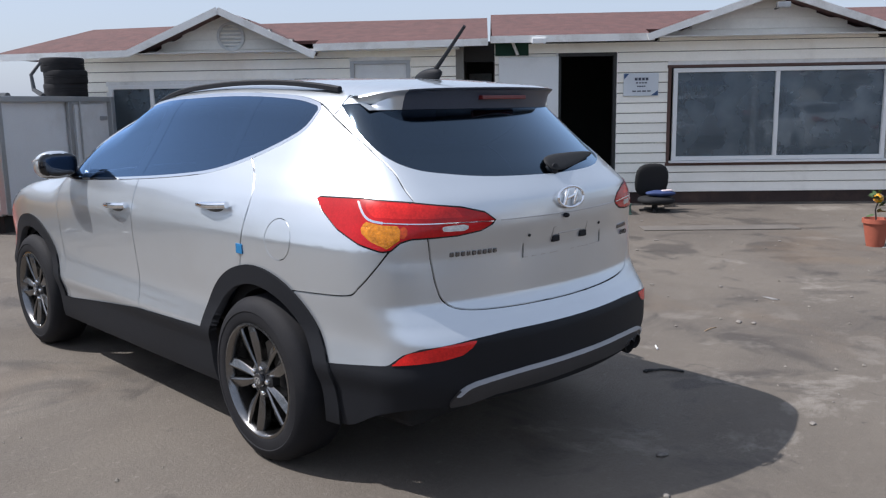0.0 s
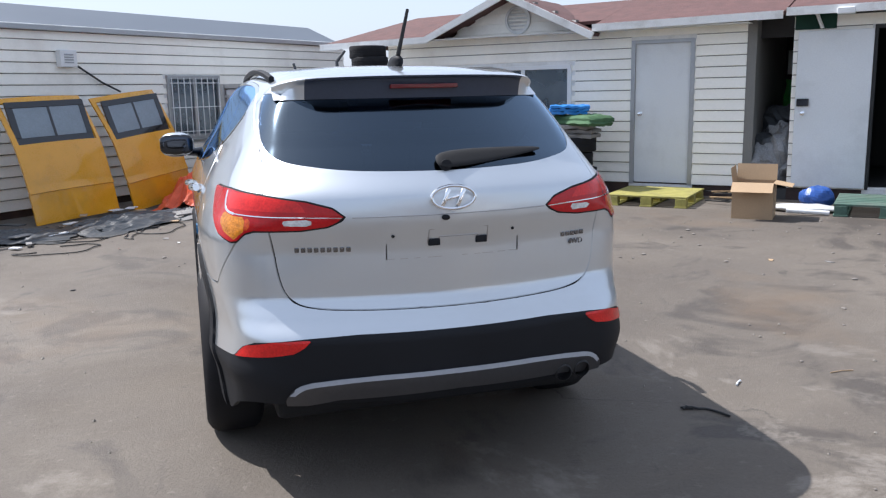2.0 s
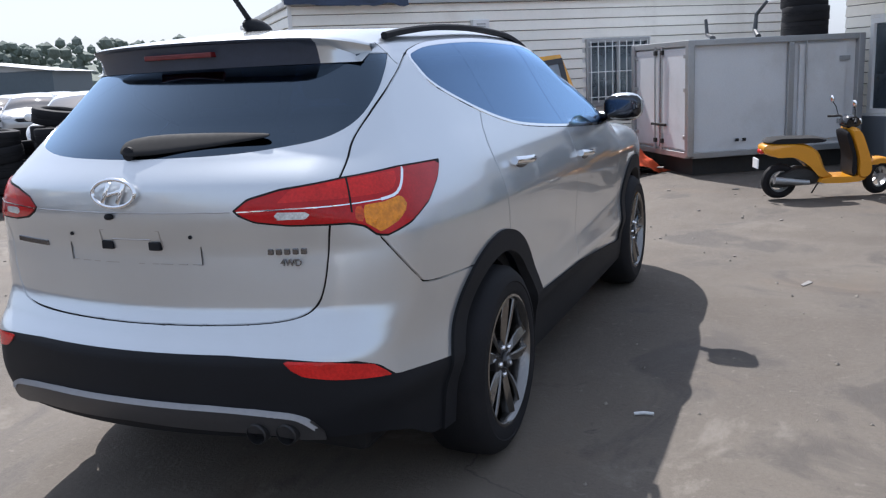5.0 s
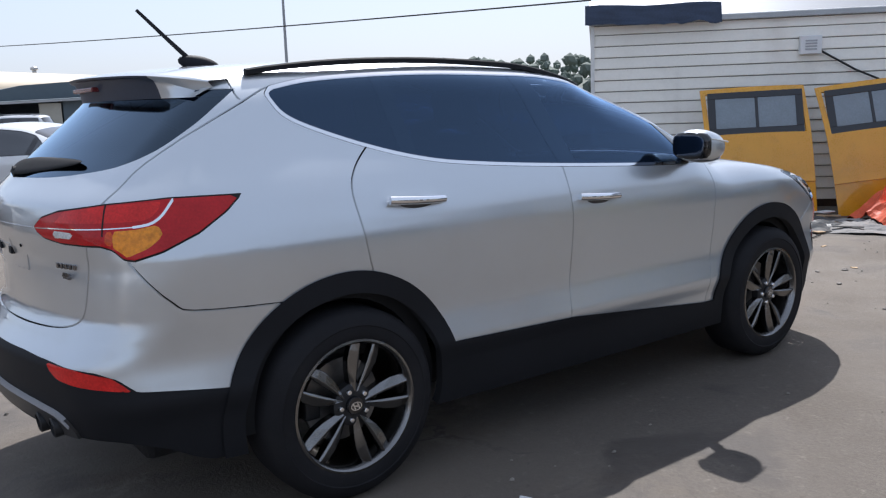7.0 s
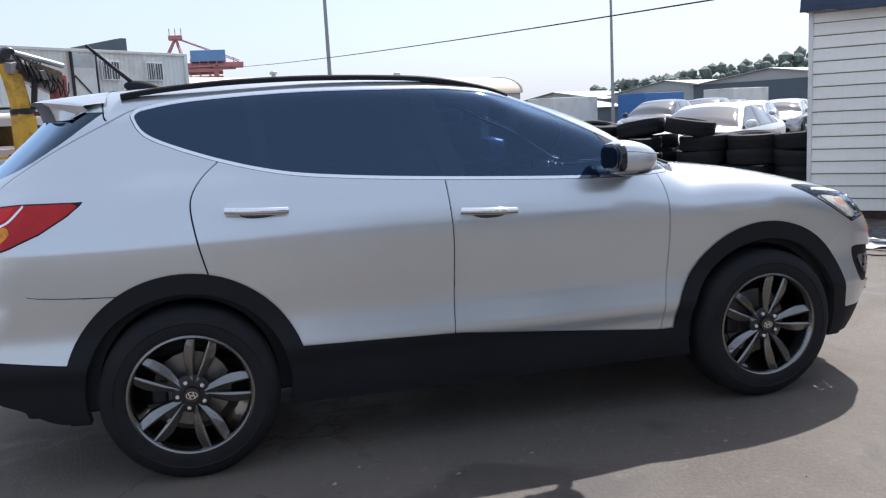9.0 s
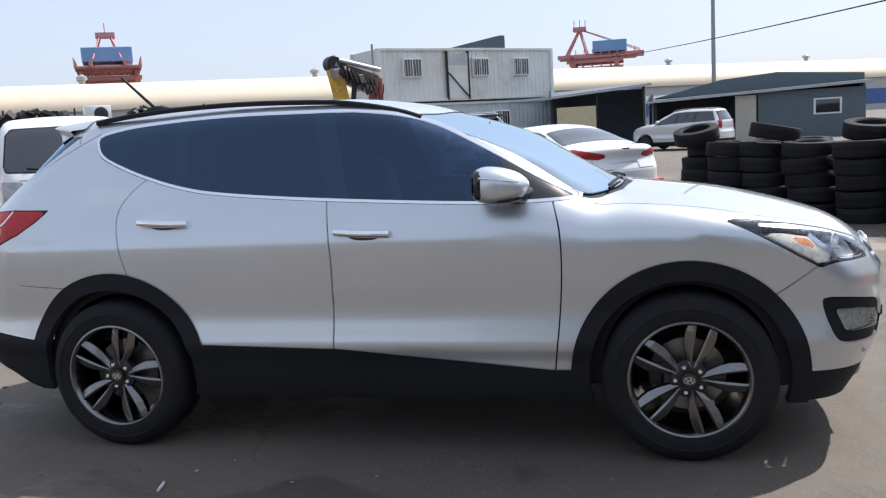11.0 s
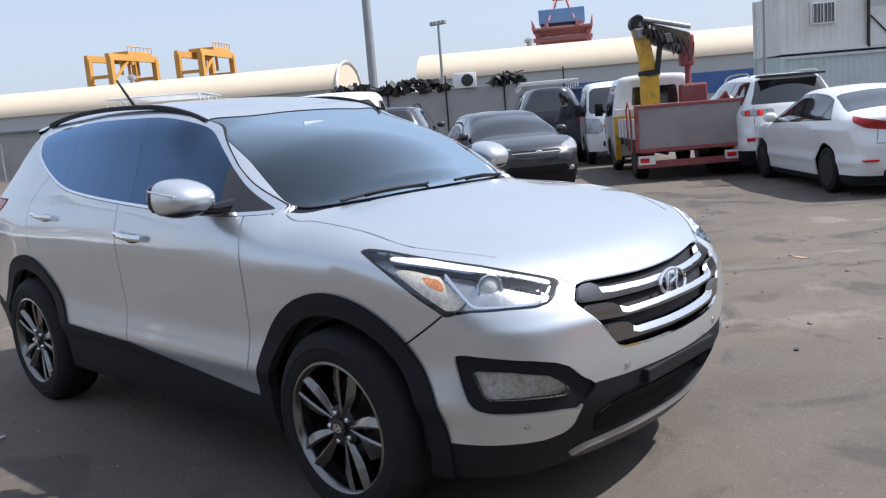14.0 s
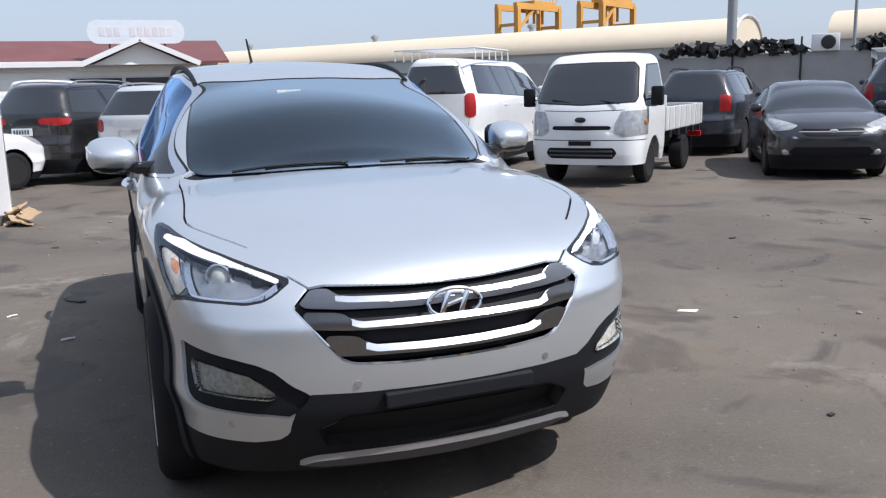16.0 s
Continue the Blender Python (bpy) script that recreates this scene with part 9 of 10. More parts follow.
        plain_wheel(tr, (s * 0.70, 0.0, 0.32), s, 0.32, 0.20, ALLOY_BRIGHT)
        plain_wheel(tr, (s * 0.70, -base, 0.30), s, 0.30, 0.24, ALLOY_BRIGHT)
        part("chassis_rail", boxm((s * 0.36 - 0.03, bed[0] + 0.1, 0.45), (s * 0.36 + 0.03, -0.3, 0.60), 0.01), IRON, tr)
        part("mud_flap", boxm((s * 0.68 - 0.14, -base - 0.46, 0.20), (s * 0.68 + 0.14, -base - 0.44, 0.55), 0.004), SEAL, tr)
        part("tail_lamp", boxm((s * 0.72 - 0.12, bed[0] - 0.02, 0.50), (s * 0.72 + 0.12, bed[0] + 0.03, 0.60), 0.008), RED_LENS, tr, "red tail lamp")
    b = new("load_bed")
    b.parent = tr
    part("bed_floor", boxm((-0.84, bed[0], 0.72), (0.84, bed[1], 0.80), 0.01), IRON, b)
    part("headboard", boxm((-0.84, bed[1] - 0.05, 0.80), (0.84, bed[1], 1.30), 0.01), WHITE_PAINT, b)
    if sides:
        n = 4
        for s in (-1, 1):
            drop = part("drop_side", boxm((s * 0.84 - 0.02, bed[0], 0.74), (s * 0.84 + 0.02, bed[1], 1.12), 0.01), WHITE_PAINT, b, "white drop side")
            for i in range(7):
                y = bed[0] + (bed[1] - bed[0]) * (i + 0.5) / 7
                part("rib", boxm((s * 0.86 - 0.02, y - 0.03, 0.75), (s * 0.86 + 0.02, y + 0.03, 1.11), 0.006), WHITE_PAINT, drop)
            for i in range(5):
                y = bed[0] + (bed[1] - bed[0]) * (i + 0.5) / 5
                part("rope_hook", boxm((s * 0.85 - 0.02, y - 0.03, 0.62), (s * 0.85 + 0.02, y + 0.03, 0.74), 0.006), IRON, b)
        part("tail_board", boxm((-0.84, bed[0] - 0.03, 0.74), (0.84, bed[0] + 0.01, 1.12), 0.01), WHITE_PAINT, b, "white tail board")
    return tr


flatbed = light_truck("white flatbed light truck with a low drop-side bed", (-6.105, -6.74), (0.764, 0.646))
crane_truck = light_truck("white crane truck with grey tail lift and folded yellow crane", (-13.78, -5.39), (-0.763, -0.646), base=2.5, bed=(-3.35, -0.75), name="crane_truck")
g = new("tail_lift")
g.parent = crane_truck
g.location = (0, 0, -0.25)
part("lift_plate", boxm((-0.90, -3.47, 0.84), (0.90, -3.42, 1.58), 0.01), GATE_GREY, g, "scuffed grey steel tail-lift plate")
for lo, hi in (((-0.94, -3.50, 0.78), (0.94, -3.40, 0.85)), ((-0.94, -3.50, 1.55), (0.94, -3.40, 1.61)), ((-0.95, -3.50, 0.78), (-0.89, -3.40, 1.61)), ((0.89, -3.50, 0.78), (0.95, -3.40, 1.61))):
    part("lift_frame", boxm(lo, hi, 0.01), RED_IRON, g, "faded red steel frame bar")
part("under_bar", boxm((-0.92, -3.42, 0.50), (0.92, -3.32, 0.62), 0.01), RED_IRON, g)
for s in (-1, 1):
    part("lamp_box", boxm((s * 0.76 - 0.15, -3.45, 0.56), (s * 0.76 + 0.15, -3.36, 0.72), 0.01), WHITE_PAINT, g)
    part("tail_lamp", boxm((s * 0.76 - 0.12, -3.465, 0.60), (s * 0.76 + 0.04, -3.44, 0.68), 0.008), RED_LENS, g)
    part("guard_loop", tube([(s * 1.0, -3.40, 0.8), (s * 1.02, -3.40, 1.55), (s * 1.02, -3.25, 1.68), (s * 1.02, -3.05, 1.55), (s * 1.0, -3.05, 0.8)], 0.018, 6), RED_IRON, g)
cr = new("loader_crane")
cr.parent = crane_truck
part("crane_base", boxm((-0.42, -1.35, 0.60), (0.42, -0.85, 1.20), 0.03), RED_IRON, cr, "faded red crane base")
for s in (-1, 1):
    part("outrigger_leg", boxm((s * 0.86 - 0.06, -1.15, 0.28), (s * 0.86 + 0.06, -1.03, 1.15), 0.01), YELLOW_IRON, cr, "worn yellow outrigger leg")
    part("outrigger_foot", lathe([(0.10, 0), (0.10, 0.03), (0.04, 0.06)], 16, Matrix.Translation((s * 0.86, -1.09, 0.22))), OILY, cr)
part("outrigger_beam", boxm((-0.92, -1.19, 0.98), (0.92, -0.99, 1.16), 0.01), YELLOW_IRON, cr)
part("slew_column", boxm((-0.36, -1.32, 1.15), (-0.02, -0.98, 1.95), 0.04), YELLOW_IRON, cr, "worn yellow slewing column")
part("column_collar", lathe([(0.22, 0), (0.22, 0.08), (0.18, 0.10)], 20, Matrix.Translation((-0.19, -1.15, 1.92))), OILY, cr, "", True)
bm = prism([(-0.34, 1.98), (-0.06, 1.98), (-0.14, 2.45), (-0.24, 2.95), (-0.46, 3.05), (-0.50, 2.85), (-0.40, 2.4)], -0.13, 0.13, pose(0, -1.15, 0, 90, 0, 0))
bmesh.ops.bevel(bm, geom=bm.edges[:], offset=0.02, segments=2, profile=0.5, affect="EDGES")
part("lower_boom", bm, YELLOW_IRON, cr, "worn yellow main boom")
part("folded_boom", boxm((0, -0.13, -0.12), (1.05, 0.13, 0.12), 0.03, pose(-0.40, -1.15, 2.90, 0, 18, 0)), BROWN_IRON, cr, "folded oil-stained boom")
part("boom_section", boxm((0, -0.09, -0.08), (0.95, 0.09, 0.08), 0.02, pose(-0.22, -1.12, 2.66, 0, 24, 0)), GATE_GREY, cr, "grey telescopic boom section")
part("boom_section", tube([(-0.30, -1.30, 3.02), (0.62, -1.30, 2.80)], 0.05, 10), ALU, cr, "", True)
part("knuckle", lathe([(0.14, -0.17), (0.17, -0.14), (0.17, 0.14), (0.14, 0.17)], 20, pose(-0.38, -1.15, 2.95, 90, 0, 0)), OILY, cr, "", True)
part("ram", tube([(-0.06, -1.32, 2.0), (0.02, -1.34, 2.62)], 0.055, 10), OILY, cr, "", True)
rng = random.Random(31)
for i in range(26):
    t = rng.random()
    c = (-0.42 + 0.85 * t, -1.15 + rng.uniform(-0.22, 0.22), 2.93 - 0.38 * t + rng.uniform(-0.20, 0.12))
    e = [rng.uniform(0.03, 0.10) for _ in range(3)]
    part("valve_block", boxm([-q for q in e], e, 0.01, pose(*c, rng.uniform(-30, 30), rng.uniform(-30, 30), rng.uniform(-30, 30))), (OILY, BROWN_IRON, GATE_GREY, OILY)[i % 4], cr)
for i in range(9):
    x, z = -0.35 + 0.10 * i, 2.75 - 0.05 * i
    d = 0.12 + 0.05 * (i % 3)
    part("hose", tube([(x, -1.36, z + 0.22), (x + 0.07, -1.42, z), (x + 0.10, -1.40, z - d), (x + 0.20, -1.36, z - 0.02), (x + 0.22, -1.34, z + 0.14)], 0.014, 6), SEAL, cr, "", True)
part("hook_block", boxm((0.42, -1.27, 2.05), (0.70, -1.03, 2.66), 0.04), RED_IRON, cr, "faded red hook block")
part("hook_rod", tube([(0.58, -1.15, 1.68), (0.58, -1.15, 2.08)], 0.06, 10), RED_IRON, cr, "", True)
part("control_box", boxm((0.42, -1.30, 1.16), (0.92, -0.95, 1.70), 0.04), RED_IRON, cr, "faded red control box")
for at_, f_ in (((-17.2, -8.3), (0.764, 0.646)), ((-15.4, -7.1), (0.764, 0.646))):
    light_truck("white flatbed light truck among parked vehicles", at_, f_, step=0.07, group="light trucks")


# ---------------------------------------------------------------- the far lot: rows of parked cars seen over the tyres
lot_white = parked_car("sedan", "white saloon car behind the tyre wall", (-10.8, 8.3), (0.62, -0.78), (4.75, 1.84, 1.47), "sedan", WHITE_CAR, "sedan_tail", 0.33, step=0.05, group="far parked cars")
lot_tin = parked_car("hatchback", "silver hatchback in the far lot", (-20.5, 15.5), (0.7, -0.7), (4.2, 1.75, 1.5), "wagon", TIN_CAR, "suv_tail", 0.31, step=0.07, group="far parked cars")
lot_dark = parked_car("estate_car", "dark sport utility vehicle in the far lot", (-25.5, 17.0), (0.7, -0.7), (4.5, 1.85, 1.70), "boxy", BLACK_CAR, "tall_tail", 0.34, step=0.07, group="far parked cars")
for i in range(16):
    src = (lot_white, lot_tin, lot_white, lot_dark)[i % 4]
    row, k = divmod(i, 4)
    x, y = -22.0 - 8.5 * row + 2.5 * k - 3 * k, 20.5 + 6.5 * row - 2.2 * k
    copy_thing(src, pose(x, y, 0, 0, 0, 222 + 4 * (i % 3)))

# ---------------------------------------------------------------- wall of stacked tyres
_tm = tyre_mesh()
A0, A1 = Vector((-9.35, 1.85, 0)), Vector((-5.45, 5.6, 0))
_d = (A1 - A0).normalized()
_n = Vector((-_d.y, _d.x, 0))
rng = random.Random(8)
WIDE = Matrix.Diagonal((1.10, 1.10, 1.0, 1))
for row in range(2):
    for i in range(9):
        p = A0 + _d * (0.36 + i * 0.70) + _n * (row * 0.72)
        lean_x, lean_y = rng.uniform(-0.05, 0.05), rng.uniform(-0.05, 0.05)
        for k in range(5 if row == 0 or (i + 2) % 5 else 4):
            q = p + Vector((lean_x * k + rng.uniform(-0.035, 0.035), lean_y * k + rng.uniform(-0.035, 0.035), 0))
            loose_tyre(pose(q.x, q.y, 0.108 + k * 0.205, rng.uniform(-4, 4), rng.uniform(-4, 4), rng.uniform(0, 360)) @ WIDE)
for i, (u, w) in enumerate(((0.36, 0.02), (1.8, -0.02), (3.16, 0.06), (3.86, 0.03), (4.56, 0.0))):
    p = A0 + _d * u + _n * w
    loose_tyre(pose(p.x, p.y, 1.15, 9 * (-1) ** i, 12 - 4 * i, 40 * i) @ WIDE, "used black rubber tyre lying on the stacked tyres")

# ---------------------------------------------------------------- porch post at the yard's edge
porch = thing("porch", "white timber porch post with a dark gutter above", "porch", Matrix.Translation((2.26, -6.7, 0)), kind="structure")
part("post", boxm((-0.07, -0.07, 0), (0.07, 0.07, 2.9), 0.008), WHITE_PAINT, porch)
part("post_base", boxm((-0.11, -0.11, 0), (0.11, 0.11, 0.12), 0.01), CONCRETE, porch)
part("gutter", boxm((-0.16, -0.25, 2.9), (2.6, 0.25, 3.05), 0.02), FASCIA, porch)
part("post", boxm((2.40, -0.07, 0), (2.54, 0.07, 2.9), 0.008), WHITE_PAINT, porch)
part("post_base", boxm((2.36, -0.11, 0), (2.58, 0.11, 0.12), 0.01), CONCRETE, porch)
rng = random.Random(77)
for i in range(7):
    L, W = rng.uniform(0.14, 0.34), rng.uniform(0.10, 0.22)
    bm = boxm((-L / 2, -W / 2, 0), (L / 2, W / 2, 0.02), 0.002)
    bmesh.ops.subdivide_edges(bm, edges=bm.edges[:], cuts=3, use_grid_fill=True)
    crumple(bm, 0.025, 6.0, i)
    o = tagged(link("cardboard_scrap", bm, CARDBOARD), "crushed piece of brown cardboard by the porch post", "cardboard", "cardboard scraps")
    o.matrix_world = pose(2.12 + rng.uniform(-0.16, 0.16), -6.5 + rng.uniform(-0.12, 0.12), 0.03 + 0.025 * i, rng.uniform(-25, 25), rng.uniform(-25, 25), rng.uniform(0, 180))

# ---------------------------------------------------------------- white house with a red roof and a sign
RED_TILE = mat("red_metal_roof", (0.15, 0.05, 0.045), 0.5, vary=0.15, scale=2, dirt=(0.2, 0.12, 0.1), dirt_amount=0.3)
HOUSE_SIDING = mat("cream_white_siding", (0.84, 0.83, 0.79), 0.5, vary=0.05, scale=1.0)
house = thing("house", "white sided office house with a red metal roof", "house", Matrix.Translation((0, -22, 0)))
part("wall", boxm((-2.2, -5, 0), (14, 0, 2.45)), HOUSE_SIDING, house)
for i in range(14):
    part("siding_board", boxm((-2.2, -0.01, 0.1 + i * 0.165), (14, 0.022, 0.25 + i * 0.165), 0.006), HOUSE_SIDING, house)


def gable(x0, x1, y0, y1, ridge, eave, along_x, m, over=0.3):
    """A pitched roof over a rectangle, with its underside."""
    bm = bmesh.new()
    if along_x:
        ym = (y0 + y1) / 2
        prof = [(y0 - over, eave - 0.05), (ym, ridge), (y1 + over, eave - 0.05), (y1 + over, eave - 0.12), (ym, ridge - 0.08), (y0 - over, eave - 0.12)]
        lo = [bm.verts.new((x0 - over, a, b)) for a, b in prof]
        hi = [bm.verts.new((x1 + over, a, b)) for a, b in prof]
    else:
        xm = (x0 + x1) / 2
        prof = [(x0 - over, eave - 0.05), (xm, ridge), (x1 + over, eave - 0.05), (x1 + over, eave - 0.12), (xm, ridge - 0.08), (x0 - over, eave - 0.12)]
        lo = [bm.verts.new((a, y0 - over, b)) for a, b in prof]
        hi = [bm.verts.new((a, y1 + over, b)) for a, b in prof]
    n = len(prof)
    for k in range(n):
        bm.faces.new((lo[k], lo[(k + 1) % n], hi[(k + 1) % n], hi[k]))
    for f in ((0, 1, 4, 5), (1, 2, 3, 4)):
        bm.faces.new([lo[k] for k in f])
        bm.faces.new([hi[k] for k in f][::-1])
    bmesh.ops.recalc_face_normals(bm, faces=bm.faces)
    return bm


part("roof", gable(-2.2, 14, -5, 0, 3.25, 2.55, True, None), RED_TILE, house, "red metal roof")
part("gable_roof", gable(-1.3, 1.3, -3, 0.7, 3.08, 2.5, False, None, 0.25), RED_TILE, house, "red metal roof")
part("gable_wall", prism([(-1.3, 2.4), (1.3, 2.4), (0.0, 3.0)], 0.5, 0.7, pose(0, 0, 0, 90, 0, 180) @ Matrix.Scale(-1, 4, (1, 0, 0))), HOUSE_SIDING, house)
for a, b in (((-1.6, 2.40), (0.0, 3.10)), ((0.0, 3.10), (1.6, 2.40))):
    part("barge_board", beam(Vector((a[0], 0.97, a[1])), Vector((b[0], 0.97, b[1])), 0.04, 0.14), WHITE_PAINT, house, "white barge board")
part("fascia", boxm((1.6, 0.30, 2.36), (14.2, 0.36, 2.52), 0.01), WHITE_PAINT, house)
for x in (-0.95, 0.55):
    wd = new("window")
    wd.parent = house
    part("window_frame", boxm((x - 0.05, 0.02, 1.0), (x + 1.45, 0.06, 2.1), 0.01), WHITE_PAINT, wd)
    part("pane", boxm((x, 0.062, 1.05), (x + 1.4, 0.075, 2.05)), DARK_GLASS, wd)
sign = thing("sign", "long faded white rounded sign above the red roof", "sign", Matrix.Translation((0, -21.6, 0)))
part("board", prism([(0.05 + 1.05 * sx + 0.27 * math.cos(t), 3.32 + 0.33 * math.sin(t)) for sx, t0 in ((1, -90), (-1, 90)) for t in [radians(t0 + 22.5 * i) for i in range(9)]], -0.05, 0.05, pose(0, 0, 0, 90, 0, 0)), SIGN_WHITE, sign)
FADED_INK = mat("faded_sign_ink", (0.60, 0.58, 0.60), 0.6)
for i, w in enumerate((0.15, 0.13, 0.15, 0, 0.16, 0.13, 0.16, 0.15, 0.15, 0.13)):
    if w:
        x = 0.98 - i * 0.205
        part("sign_bar", boxm((x - w / 2, 0.05, 3.20), (x + w / 2, 0.056, 3.45), 0.002), FADED_INK, sign, "faded bar of lettering")
for x in (-0.7, 0.8):
    part("sign_leg", tube([(x, 0, 2.4), (x, 0, 3.1)], 0.03, 6), IRON, sign)

# ---------------------------------------------------------------- grey steel fence with an air-conditioner and scrap on top
FENCE_GREY = mat("grey_corrugated_steel", (0.33, 0.33, 0.33), 0.5, 0.3, vary=0.1, scale=1.5, dirt=(0.3, 0.24, 0.19), dirt_amount=0.4)
CONT_WHITE = mat("pale_container_paint", (0.68, 0.69, 0.66), 0.55, 0.0, vary=0.07, scale=0.8, dirt=(0.46, 0.38, 0.29), dirt_amount=0.5, bump=0.05)
CONT_BLUE = mat("faded_blue_container_paint", (0.50, 0.56, 0.57), 0.55, 0.0, vary=0.07, scale=0.8, dirt=(0.30, 0.24, 0.19), dirt_amount=0.5)


def ribbed(p, q, z0, z1, pitch=0.28, depth=0.026, thick=0.06):
    """An upright sheet from p to q, folded into ribs."""
    p, q = Vector((p[0], p[1], 0)), Vector((q[0], q[1], 0))
    d = q - p
    n = Vector((-d.y, d.x, 0)).normalized()
    k = max(2, round(d.length / pitch))
    pts = []
    for i in range(k):
        for t, o in ((0.0, 0), (0.3, 0), (0.42, depth), (0.88, depth)):
            pts.append(p + d * (i + t) / k + n * o)
    pts.append(q)
    out = [(v.x, v.y) for v in pts] + [(v.x, v.y) for v in (q - n * thick, p - n * thick)]
    return prism(out, z0, z1)


fence = thing("fence", "grey corrugated steel fence panels", "fence", kind="structure")
part("sheet", ribbed((-17.0, -16.7), (-21.1, -12.5), 0.0, 2.3), FENCE_GREY, fence)
part("sheet", ribbed((-12.0, -21.8), (-17.0, -16.7), 0.0, 2.25), FENCE_GREY, fence)
for t in (0, 0.33, 0.66, 1.0):
    x, y = -17.0 - 4.1 * t, -16.7 + 4.2 * t
    part("fence_post", tube([(x + 0.06, y + 0.06, 0), (x + 0.06, y + 0.06, 2.75)], 0.03, 6), IRON, fence)
part("red_notice", boxm((-0.35, 0, 1.2), (0.35, 0.02, 1.7), 0.0, pose(-20.3, -13.15, 0, 0, 0, -46)), RED_IRON, fence)
ac = thing("air_conditioner", "white outdoor air-conditioner unit on the fence top", "air conditioner", pose(-18.75, -14.8, 2.3, 0, 0, -46))
part("casing", boxm((-0.38, -0.16, 0), (0.38, 0.16, 0.50), 0.03), WHITE_PAINT, ac, "", True)
part("fan_guard", lathe([(0.20, 0), (0.20, 0.02), (0.16, 0.03), (0.05, 0.035), (0.001, 0.03)], 24, pose(-0.08, 0.16, 0.25, -90, 0, 0)), IRON, ac, "round black fan guard", True)
for i, (x, y, r) in enumerate(((-17.6, -16.0, 1.1), (-19.8, -13.8, 0.55), (-16.2, -17.5, 0.9))):
    rng = random.Random(90 + i)
    bm = bmesh.new()
    for k in range(int(90 * r)):
        u, t = rng.uniform(-1, 1), rng.random()
        hgt = 0.36 * (1 - u * u * 0.7) * t
        c = (u * r, rng.uniform(-0.2, 0.2), 0.04 + hgt)
        if k % 4 == 0:
            a = rng.uniform(0, 3.1)
            w = Vector((math.cos(a), 0.2, 0.4 * rng.uniform(-1, 1))) * rng.uniform(0.15, 0.35)
            add_tube(bm, [Vector(c) - w, Vector(c) + Vector((0, 0, 0.05)), Vector(c) + w], 0.02, 5)
        else:
            e = [rng.uniform(0.03, 0.13) for _ in range(3)]
            add_box(bm, [-q for q in e], e, 0, pose(*c, rng.uniform(0, 90), rng.uniform(0, 90), rng.uniform(0, 90)))
    o = tagged(link("scrap_heap", bm, OILY), "tangled black scrap parts lying on the fence top", "scrap", "", "stuff")
    o.matrix_world = pose(x, y, 2.28, 0, 0, -46)

# ---------------------------------------------------------------- stacked container offices
office = thing("container_office", "two pale steel containers stacked as a barred-window office", "container", pose(-35.8, -10.8, 0, 0, 0, math.degrees(math.atan2(7.7, -7.6))))
LN, DP = 10.8, 2.8
for lv, mt in ((0, CONT_BLUE), (1, CONT_WHITE)):
    z = 0.15 + 2.75 * lv
    box = new("container")
    box.parent = office
    part("front_wall", ribbed((LN, 0.05), (0, 0.05), z, z + 2.6), mt, box)
    part("end_wall", ribbed((0, 0), (0, DP), z, z + 2.6), mt, box)
    part("end_wall", ribbed((LN, DP), (LN, 0), z, z + 2.6), mt, box)
    part("back_wall", boxm((0, DP, z), (LN, DP + 0.06, z + 2.6)), mt, box)
    part("top", boxm((0, 0, z + 2.56), (LN, DP, z + 2.62)), mt, box)
    for x in (0, LN):
        for y in (0, DP):
            part("corner_post", boxm((x - 0.09, y - 0.09, z), (x + 0.09, y + 0.09, z + 2.64), 0.01), mt, box)
    for zz in (z, z + 2.52):
        part("rail", boxm((0, -0.08, zz), (LN, 0.06, zz + 0.13), 0.01), mt, box)
for x, lv, w in ((1.85, 1, 1.1), (6.0, 1, 1.05), (8.65, 1, 1.05), (7.2, 0, 1.1)):
    z = 1.35 + 2.75 * lv
    wd = new("barred_window")
    wd.parent = office
    part("window_frame", boxm((x - w / 2, -0.12, z), (x + w / 2, 0.05, z + 0.95), 0.01), PVC, wd)
    for s in (0, 1):
        part("pane", boxm((x - w / 2 + 0.06 + s * (w / 2 - 0.02), -0.135, z + 0.07), (x - 0.03 + s * (w / 2 - 0.02), -0.122, z + 0.88)), DARK_GLASS, wd)
    for i in range(7):
        xx = x - w / 2 + 0.08 + i * (w - 0.16) / 6
        part("bar", tube([(xx, -0.17, z + 0.02), (xx, -0.17, z + 0.92)], 0.014, 5), WHITE_PAINT, wd)
part("door", boxm((3.95, -0.12, 3.0), (5.15, 0.04, 5.25), 0.01), CONT_WHITE, office, "pale steel door")
part("blue_panel", boxm((3.95, -0.14, 4.7), (5.15, -0.11, 5.3), 0.005), CONT_BLUE, office)
part("door_brace", beam(Vector((3.95, -0.16, 4.3)), Vector((5.2, -0.16, 3.0)), 0.05, 0.06), IRON, office)
for x in (3.9, 5.2):
    part("door_jamb", boxm((x - 0.04, -0.15, 2.95), (x + 0.04, 0.0, 5.4), 0.005), IRON, office)
SLATE = mat("slate_blue_panel", (0.10, 0.13, 0.15), 0.6, vary=0.1)
lean = thing("shed_roof", "slate-blue sloping roof panel behind the containers", "roof", office.matrix_world.copy())
part("roof_panel", prism([(4.0, 5.3), (14.0, 5.3), (14.0, 7.3), (13.6, 7.3)], 8.5, 9.0, Matrix(((1, 0, 0, 0), (0, 0, 1, 0), (0, 1, 0, 0), (0, 0, 0, 1)))), SLATE, lean)
part("wall", boxm((4.2, 8.6, 0), (14.0, 8.9, 5.3)), SLATE, lean)

